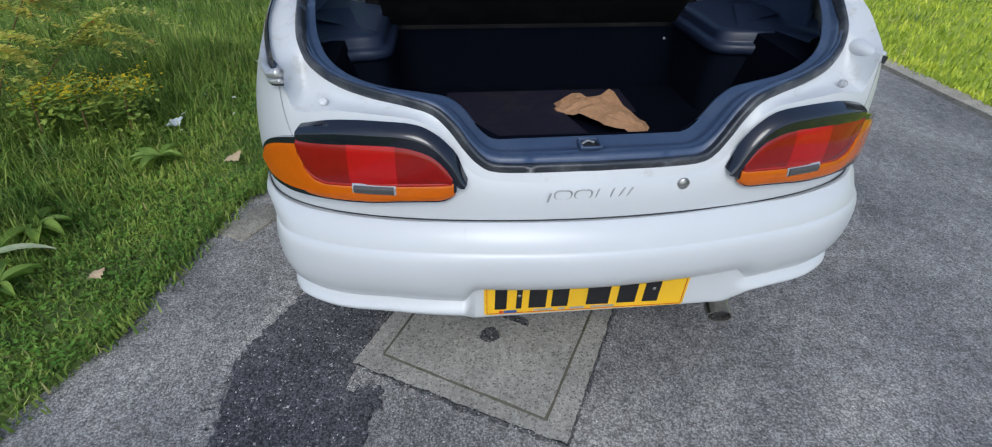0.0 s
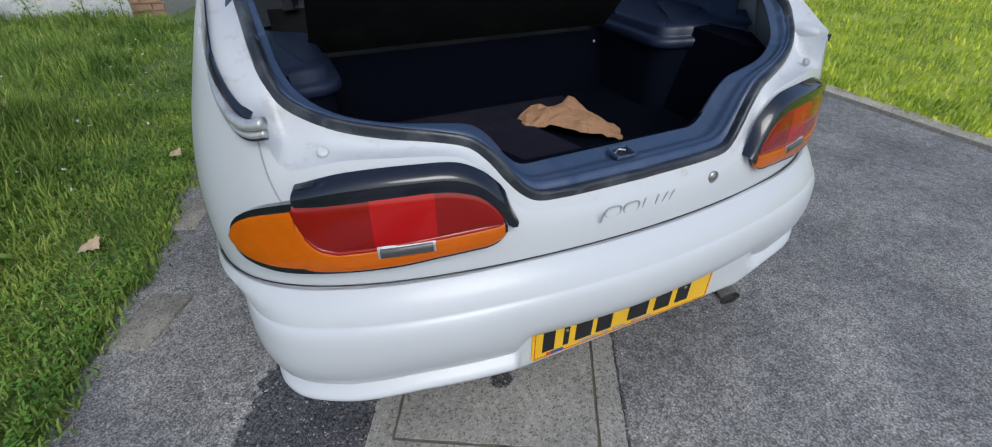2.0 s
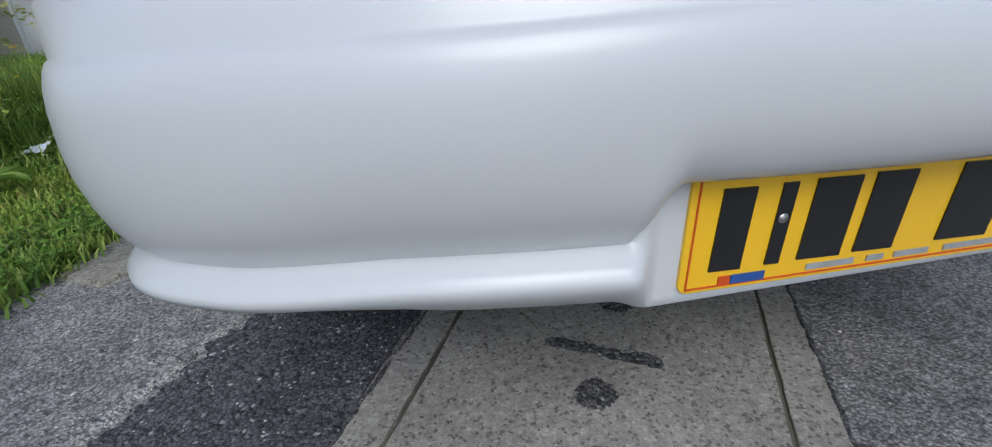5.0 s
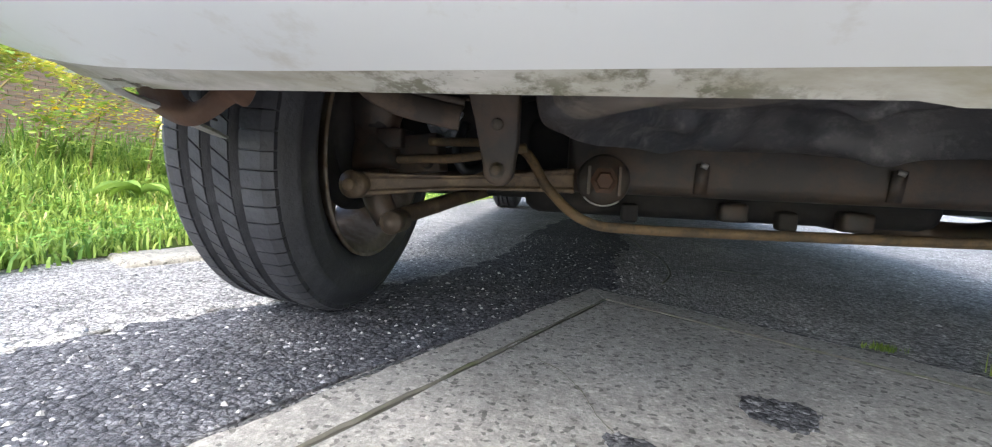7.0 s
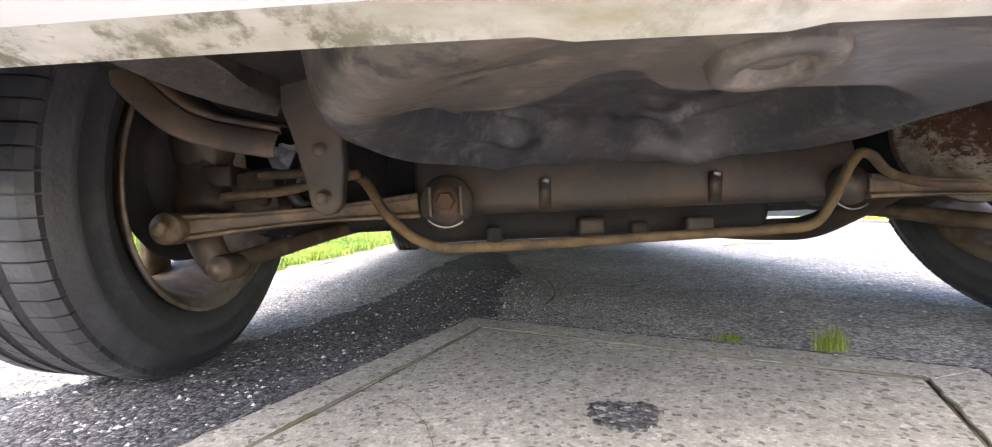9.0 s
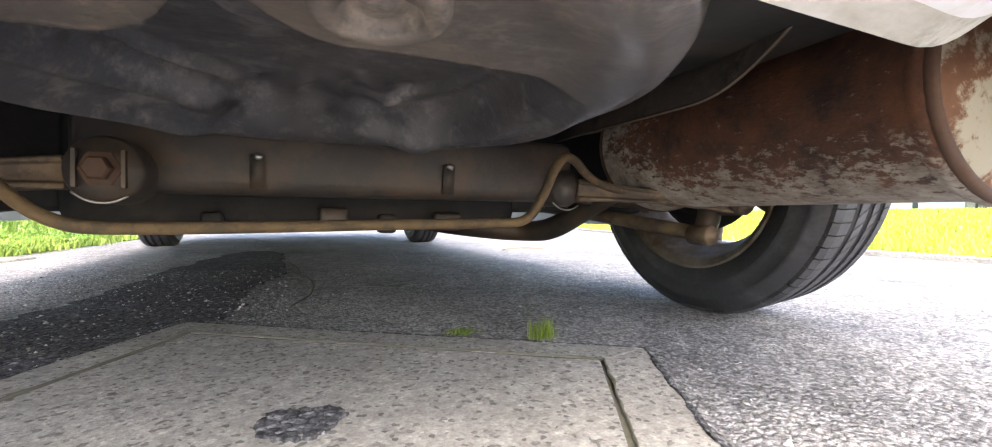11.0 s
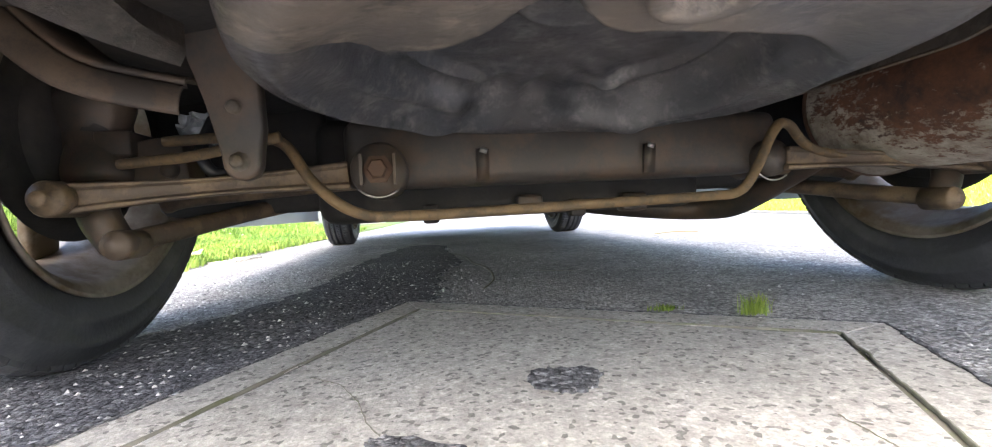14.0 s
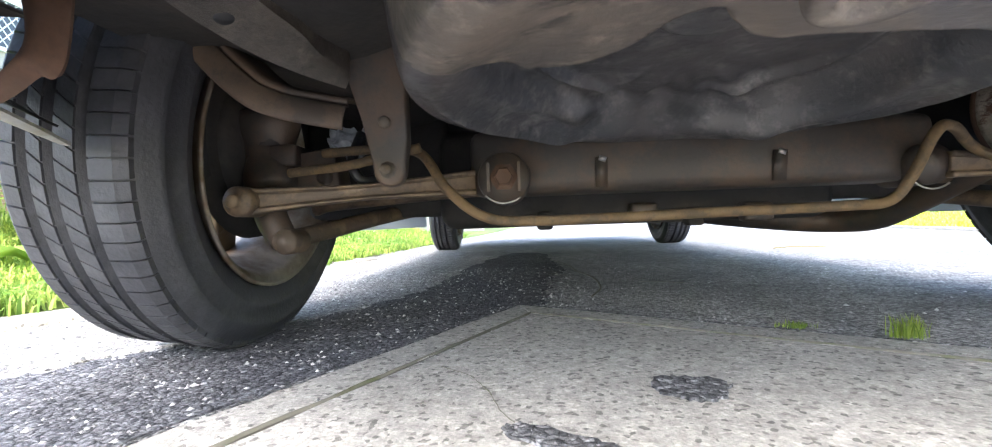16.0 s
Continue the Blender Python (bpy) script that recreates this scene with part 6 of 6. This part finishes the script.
for k, (x, y, h, lx, ly, fl, pl) in enumerate(((-2.45, 1.15, 0.62, 0.30, 0.35, 0, 1.0), (-2.55, 1.35, 0.78, 0.35, 0.45, 0, 1.0), (-2.70, 1.1, 0.72, 0.1, 0.30, 0, 0.9), (-2.35, 1.55, 0.55, 0.40, 0.40, 0, 0.9), (-2.6, 1.75, 0.80, 0.45, 0.35, 0, 1.0), (-2.85, 1.5, 0.9, 0.25, 0.2, 0, 1.0), (-2.9, 1.9, 0.85, 0.5, 0.3, 0, 0.9), (-2.5, 0.85, 0.55, 0.05, 0.2, 0, 0.7), (-2.75, 0.7, 0.7, -0.1, 0.15, 0, 0.8), (-3.1, 1.2, 0.95, 0.1, 0.1, 0, 0.9), (-2.15, 1.50, 0.38, 0.05, 0.05, 1.0, 0), (-2.02, 1.62, 0.34, 0.06, 0.05, 1.0, 0), (-2.30, 1.42, 0.36, 0.02, 0.08, 0.8, 0), (-3.2, 2.3, 0.9, 0.3, 0.2, 0, 0.9), (-3.3, 1.7, 1.0, 0.2, 0.2, 0, 0.9), (-2.3, 6.05, 0.34, 0.05, 0.0, 0, 0.12), (-2.75, 6.15, 0.30, -0.04, 0.02, 0, 0.1), (-3.2, 6.2, 0.38, 0.06, 0.0, 0, 0.12), (-3.7, 6.35, 0.33, 0.02, 0.04, 0, 0.1), (-4.2, 6.4, 0.4, -0.05, 0.0, 0, 0.12), (-1.95, 5.95, 0.36, 0.05, 0.02, 0, 0.1))):
    weed(x - (0.22 if y < 3 and not fl else 0), y, h, lx, ly, 40 + 3 * k, fl, pl)


def dock(x, y, n, size, seed):
    """A rosette of broad strap leaves."""
    r = random.Random(seed)
    d = empty("broad_leaf_weed", (x, y, verge_z(x, y)), "broad-leaved green weed low in the grass", "weed", "broad weeds")
    for k in range(n):
        a, s = r.uniform(0, 6.28), size * r.uniform(0.7, 1.2)
        f = lambda u, v: (s * u * math.cos(a) - s * 0.16 * v * math.sin(math.pi * (0.08 + 0.9 * u)) * math.sin(a), s * u * math.sin(a) + s * 0.16 * v * math.sin(math.pi * (0.08 + 0.9 * u)) * math.cos(a), 0.06 + s * (0.75 * u - 0.75 * u * u) + 0.02 * abs(v))
        part("leaf", grid(f, steps(0, 1, 8), steps(-1, 1, 4)), WEED, d)
    return d


for k, (x, y) in enumerate(((-1.95, 0.80), (-2.1, 1.05), (-1.85, 0.45), (-2.3, 0.6), (-1.75, 1.35), (-2.2, 0.3), (-1.9, 2.2))):
    dock(x, y, 8, 0.13, 80 + k)

# low clover and small leaves between the blades
def clover_mat(n, seed):
    r, spots = random.Random(seed), []
    while len(spots) < n:
        y = r.uniform(-1.2, 6.0)
        x = left_edge(y) - r.random() ** 1.3 * 3.6 + r.gauss(0, 0.02)
        if noise.noise(Vector((x * 1.6, y * 1.6, 11))) + 0.25 * r.random() < -0.05:
            continue
        h = 0.03 + 0.09 * sstep(0.1, 0.9, left_edge(y) - x) * r.uniform(0.4, 1.1)
        spots.append((x, y, verge_z(x, y) + h))
    return leaf_cloud(spots, 0.017, seed + 1, 0.1)


LEAFLET = leaf_material("clover_leaves", (0.12, 0.26, 0.035), (0.26, 0.42, 0.075))
v, f = clover_mat(30000, 77)
tagged(sheet("clover", v, f, LEAFLET), "low green clover and small leaves among the grass", "clover", kind="stuff")

# clover heads, litter and a dead leaf
CLOVER = plain("clover_white", (0.75, 0.75, 0.68), 0.8, grain_bump=0)
rnd = random.Random(6)
heads = []
for _ in range(90):
    y = rnd.uniform(1.5, 5.5)
    x = left_edge(y) - rnd.uniform(0.2, 2.2)
    heads.append((x, y, verge_z(x, y) + rnd.uniform(0.05, 0.12)))
v, f = [], []
for h in heads:
    for q in range(8):
        vv, ff = leaf_cloud([h], 0.012, rnd.randint(0, 9999))
        f += [tuple(i + len(v) for i in t) for t in ff]
        v += vv
tagged(sheet("clover_flowers", v, f, CLOVER), "small white clover heads scattered in the verge", "flowers", kind="stuff")


def scrap(name, x, y, z, size, seed, material, label, category):
    r = random.Random(seed)
    f = lambda u, w: (x + size * (u - 0.5) + 0.1 * size * noise.noise(Vector((u * 4, w * 4, seed))), y + 0.8 * size * (w - 0.5), z + 0.25 * size * abs(noise.noise(Vector((u * 3, w * 3, seed + 5)))) + 0.35 * size * u * w)
    return tagged(thicken(part(name, grid(f, steps(0, 1, 6), steps(0, 1, 6)), material), 0.001, 1), label, category)


STRAP = plain("strap_leaf", (0.30, 0.36, 0.20), 0.7, dirt=(0.42, 0.42, 0.28), scale=14)
for x, y, a, l in ((-1.93, 0.62, 20, 0.26), (-2.20, 0.66, 12, 0.24)):
    z = verge_z(x, y) + 0.085
    blade = thicken(part("strap_leaf", grid(lambda u, v: tuple(pose(x, y, z, 0, 0, a) @ Vector((l * (u - 0.5), 0.020 * v * math.sin(math.pi * (0.06 + 0.9 * u)), 0.05 * math.sin(math.pi * u) * u - 0.03 * u + 0.006 * abs(v)))), steps(0, 1, 12), steps(-1, 1, 4)), STRAP), 0.0012, 0)
    tagged(blade, "long pale grey-green leaf fallen in the grass", "leaf")
LITTER = plain("litter_foil", (0.62, 0.68, 0.74), 0.35, dirt=(0.3, 0.33, 0.36), scale=30)
DRYLEAF = plain("dry_leaf", (0.52, 0.40, 0.25), 0.8, dirt=(0.4, 0.26, 0.14), scale=20)
scrap("litter", -1.84, 1.72, verge_z(-1.84, 1.72) + 0.07, 0.075, 3, LITTER, "pale crumpled wrapper caught in the grass", "litter")
scrap("dead_leaf", -1.442, 1.404, verge_z(-1.442, 1.404) + 0.03, 0.07, 8, DRYLEAF, "dry tan leaf lying on the grass", "leaf")
scrap("dead_leaf", -1.22, 2.25, 0.035, 0.06, 12, DRYLEAF, "dry tan leaf lying on the grass", "leaf")
scrap("dead_leaf", -1.62, 0.55, verge_z(-1.62, 0.55) + 0.03, 0.05, 15, DRYLEAF, "dry tan leaf lying on the grass", "leaf")
tagged(part("twig", tube([(0.95, 2.30, -0.004), (1.06, 2.31, 0.001), (1.20, 2.305, -0.004)], 0.003, 4, 6), STALK), "thin dry twig lying on the drive", "twig")

# loose chippings on the drive and tar
CHIP, chip_nt, chip_b = nodes_of("chippings")
chip_nt.links.new(ramp(chip_nt, chip_nt.nodes.new("ShaderNodeNewGeometry").outputs["Random Per Island"], [(0.0, (0.05, 0.05, 0.055)), (0.35, (0.16, 0.155, 0.15)), (0.75, (0.40, 0.39, 0.37)), (1.0, (0.62, 0.60, 0.57))]), chip_b.inputs["Base Color"])
chip_b.inputs["Roughness"].default_value = 0.85
rnd = random.Random(21)
v, f = [], []
octa = [(1, 0, 0), (-1, 0, 0), (0, 1, 0), (0, -1, 0), (0, 0, 1), (0, 0, -0.4)]
tri8 = [(0, 2, 4), (2, 1, 4), (1, 3, 4), (3, 0, 4), (2, 0, 5), (1, 2, 5), (3, 1, 5), (0, 3, 5)]
for k in range(12000):
    x, y = (rnd.uniform(-1.6, 1.6), rnd.uniform(-0.9, 2.6)) if k > 6000 else (rnd.uniform(-1.15, -0.1), rnd.uniform(-0.6, 1.7))
    if x < left_edge(y):
        continue
    s, a = rnd.uniform(0.0009, 0.0032) * (1.7 if rnd.random() < 0.08 else 1), rnd.uniform(0, 6.28)
    sx, sy, sz = s * rnd.uniform(0.8, 1.5), s * rnd.uniform(0.7, 1.1), s * rnd.uniform(0.5, 0.9)
    n0 = len(v)
    v += [(x + sx * p * math.cos(a) - sy * q * math.sin(a), y + sx * p * math.sin(a) + sy * q * math.cos(a), max(road_z(x), -0.002 if k <= 6000 else road_z(x)) + sz * r) for p, q, r in octa]
    f += [tuple(n0 + i for i in t) for t in tri8]
tagged(sheet("loose_chippings", v, f, CHIP), "loose pale stone chippings scattered on the drive", "gravel", kind="stuff")

# ---- buildings ----
BRICK = plain("brick", (0.30, 0.17, 0.11), 0.9, dirt=(0.38, 0.27, 0.18), dirt_at=(0.4, 0.7), scale=5, grain=60, grain_bump=0.3)
BUFF = plain("buff_brick", (0.50, 0.36, 0.20), 0.9, dirt=(0.42, 0.28, 0.16), dirt_at=(0.4, 0.7), scale=5, grain=60, grain_bump=0.3)
MORTAR = plain("mortar", (0.42, 0.39, 0.34), 0.95)
WHITEDOOR = plain("white_door_paint", (0.66, 0.68, 0.69), 0.5, dirt=(0.5, 0.5, 0.47), dirt_at=(0.5, 0.8), scale=3)
RENDER = plain("cream_render", (0.62, 0.50, 0.30), 0.9, dirt=(0.5, 0.38, 0.2), scale=3)
ROOF = plain("roof_tiles", (0.16, 0.11, 0.09), 0.85, scale=4, dirt=(0.1, 0.09, 0.08))
DARKGLASS = plain("window_glass", (0.05, 0.06, 0.07), 0.06, grain_bump=0)


def brick_run(parent, m, w, h, material, bw=0.215, bh=0.065, j=0.010, limit=300):
    """Stretcher-bond bricks over a face w wide and h high in the x-z plane of m."""
    me, count = None, 0
    rows = int(h / (bh + j))
    for r in range(rows):
        x = -0.5 * bw * (r % 2)
        while x < w - 0.04:
            a, b = max(0, x), min(w, x + bw)
            if b - a > 0.03 and count < limit:
                if me is None:
                    ob = part("brick", box(bw, 0.02, bh), material, parent, smooth=False)
                    me = ob.data
                else:
                    ob = new("brick", me)
                    ob.parent = parent
                ob.matrix_basis = m @ pose((a + b) / 2, -0.004, r * (bh + j) + bh / 2) @ Matrix.Diagonal(((b - a) / bw, 1, 1, 1))
                count += 1
            x += bw + j


GM = pose(-1.9, 6.28, 0, 0, 0, -14)
garage = empty("garage", GM.translation, "small brick garage with a white panelled up-and-over door", "garage")
garage.matrix_basis = GM
part("wall", joined(box(0.34, 2.6, 2.4, pose(0.17, 1.3, 1.2)), box(0.34, 2.6, 2.4, pose(-3.45, 1.3, 1.2)), box(3.96, 0.2, 0.35, pose(-1.64, 0.1, 2.4)), box(3.96, 0.1, 2.4, pose(-1.64, 2.65, 1.2))), MORTAR, garage, smooth=False)
part("roof", box(4.2, 3.0, 0.12, pose(-1.64, 1.25, 2.65)), ROOF, garage, smooth=False)
gd = part("garage_door", box(3.24, 0.04, 2.1, pose(-1.64, 0.05, 1.07)), WHITEDOOR, garage, "white panelled garage door", False)
for c in range(4):
    for r in range(4):
        rounded(part("door_panel", box(0.66, 0.016, 0.36, pose(-2.85 + 0.80 * c, 0.026, 0.32 + 0.5 * r)), WHITEDOOR, gd), 0.006)
for x in (-3.25, -0.02):
    part("door_frame", box(0.05, 0.05, 2.2, pose(x, 0.03, 1.1)), WHITEDOOR, garage, smooth=False)
brick_run(garage, pose(0.0, -0.006, 0.0), 0.34, 1.6, BRICK, limit=60)
pier = empty("gate_pier", (-5.45, 5.9, 0), "cream rendered pier beside the garage", "pier")
rounded(part("pier_body", box(0.85, 0.6, 1.9, pose(0, 0, 0.95, 0, 0, -14)), RENDER, pier), 0.01)
rounded(part("cap_stone", box(0.95, 0.7, 0.08, pose(0, 0, 1.94, 0, 0, -14)), KERB, pier), 0.01)

house = empty("house", (12.4, 3.0, 0.3), "buff brick house with white window and garage door", "house")
for wx, wy, wh, cx, cy, cz in ((0.3, 1.45, 5.0, 0.15, 0.97, 2.5), (0.3, 3.2, 2.6, 0.15, 4.5, 3.7), (6, 0.3, 4.99, 3.3, 0.35, 2.5), (6, 0.3, 4.99, 3.3, 6.25, 2.5), (0.3, 0.3, 4.98, 0.15, 5.9, 2.5), (0.3, 5.6, 4.97, 6.15, 3.3, 2.5)):
    part("wall", box(wx, wy, wh, pose(cx, cy, cz)), MORTAR, house, smooth=False)
part("roof", box(7.2, 6.6, 0.2, pose(3.2, 3.2, 5.1)), ROOF, house, smooth=False)
hd = part("garage_door", box(0.06, 2.2, 2.1, pose(0.05, 3.0, 1.1)), WHITEDOOR, house, "white garage door", False)
for k in range(6):
    part("door_panel", box(0.012, 2.1, 0.30, pose(0.014, 3.0, 0.25 + 0.34 * k)), WHITEDOOR, hd, smooth=False)
part("door_post", box(0.10, 0.14, 2.4, pose(-0.02, 1.78, 1.2)), KERB, house, smooth=False)
part("door_gap", box(0.02, 0.10, 2.1, pose(0.004, 2.72, 1.1)), DARKGLASS, hd, smooth=False)
win = empty("window", None, "white-framed bay window", "window")
win.parent = house
del win["category"]
for z, h in ((0.57, 0.10), (1.9, 0.08)):
    part("window_sill", box(0.5, 1.35, h, pose(-0.22, 0.88, z)), WHITEDOOR, win, smooth=False)
for y in (0.24, 0.67, 1.1, 1.53):
    part("window_frame", box(0.07, 0.07, 1.3, pose(-0.38, y, 1.25)), WHITEDOOR, win, smooth=False)
for y in (0.455, 0.885, 1.315):
    part("pane", box(0.01, 0.36, 1.24, pose(-0.37, y, 1.25)), DARKGLASS, win, smooth=False)
for y in (0.34, 1.45):
    part("window_bracket", box(0.35, 0.08, 0.45, pose(-0.18, y, 0.30)), ROOF, win, smooth=False)
brick_run(house, pose(-0.006, 1.45, 0.0, 0, 0, -90), 1.2, 0.62, BUFF, limit=110)


# a blue parked car beyond the lawn, and a brick house past the weeds
CARBLUE = plain("blue_car_paint", (0.02, 0.16, 0.42), 0.25, coat=0.6, dirt=(0.03, 0.13, 0.33), scale=3, grain_bump=0)
blue_car = empty("parked_car", (15.6, 1.9, 0.33), "bright blue hatchback parked beside the buff house", "car")
shape = table([(-1.95, 0.55), (-1.85, 0.72), (-1.1, 0.86), (-0.55, 1.32), (0.5, 1.42), (1.3, 1.36), (1.75, 0.95), (1.95, 0.8)])
part("body", grid(lambda y, a: (0.82 * math.copysign(abs(math.cos(a)) ** 0.35, math.cos(a)) * (1 if y > -1.9 else 0.9), y, 0.22 + (shape(y)[0] - 0.22) * max(0.0, math.sin(a)) ** 0.3), steps(-1.95, 1.95, 26), steps(0, math.pi, 18)), CARBLUE, blue_car)
for g in (-1, 1):
    part("side_window", grid(lambda u, v: (g * (0.822 - 0.05 * v), -0.75 + 2.1 * u + 0.35 * (1 - u) * v - 0.2 * u * v, 0.90 + 0.36 * v), steps(0, 1, 8), steps(0, 1, 4)), DARKGLASS, blue_car)
    for y in (-1.2, 1.2):
        part("wheel", lathe([(0, -0.09), (0.17, -0.09), (0.2, -0.1), (0.3, -0.09), (0.31, 0.0), (0.3, 0.09), (0, 0.09)], pose(g * 0.76, y, 0.3, 0, 90), 24), TYRE, blue_car)

brick_house = empty("brick_house", (-9.2, 7.4, 0), "red brick house with a white leaded window past the verge", "house")
part("wall", box(0.3, 3.4, 5.2, pose(-0.15, 0, 2.6)), MORTAR, brick_house, smooth=False)
part("roof", box(5.2, 4.0, 0.2, pose(-2.4, 0, 5.3)), ROOF, brick_house, smooth=False)
part("wall", box(4.6, 0.3, 5.2, pose(-2.6, -1.55, 2.6)), MORTAR, brick_house, smooth=False)
lead_window = part("window", joined(box(0.06, 1.5, 0.07, pose(0.03, 0.5, 4.4)), box(0.06, 1.5, 0.07, pose(0.03, 0.5, 3.5)), box(0.06, 0.07, 0.9, pose(0.03, -0.22, 3.95)), box(0.06, 0.07, 0.9, pose(0.03, 1.22, 3.95))), WHITEDOOR, brick_house, "white leaded window", False)
part("pane", box(0.02, 1.4, 0.84, pose(0.012, 0.5, 3.95)), DARKGLASS, lead_window, smooth=False)
for k in range(9):
    for turn in (-40, 40):
        part("lead_bar", box(0.012, 0.018, 1.05, pose(0.03, -0.14 + 0.16 * k, 3.95, turn)), WHITEDOOR, lead_window, smooth=False)
brick_run(brick_house, pose(0.006, -1.7, 0.3, 0, 0, 90), 3.4, 1.7, BRICK, limit=280)
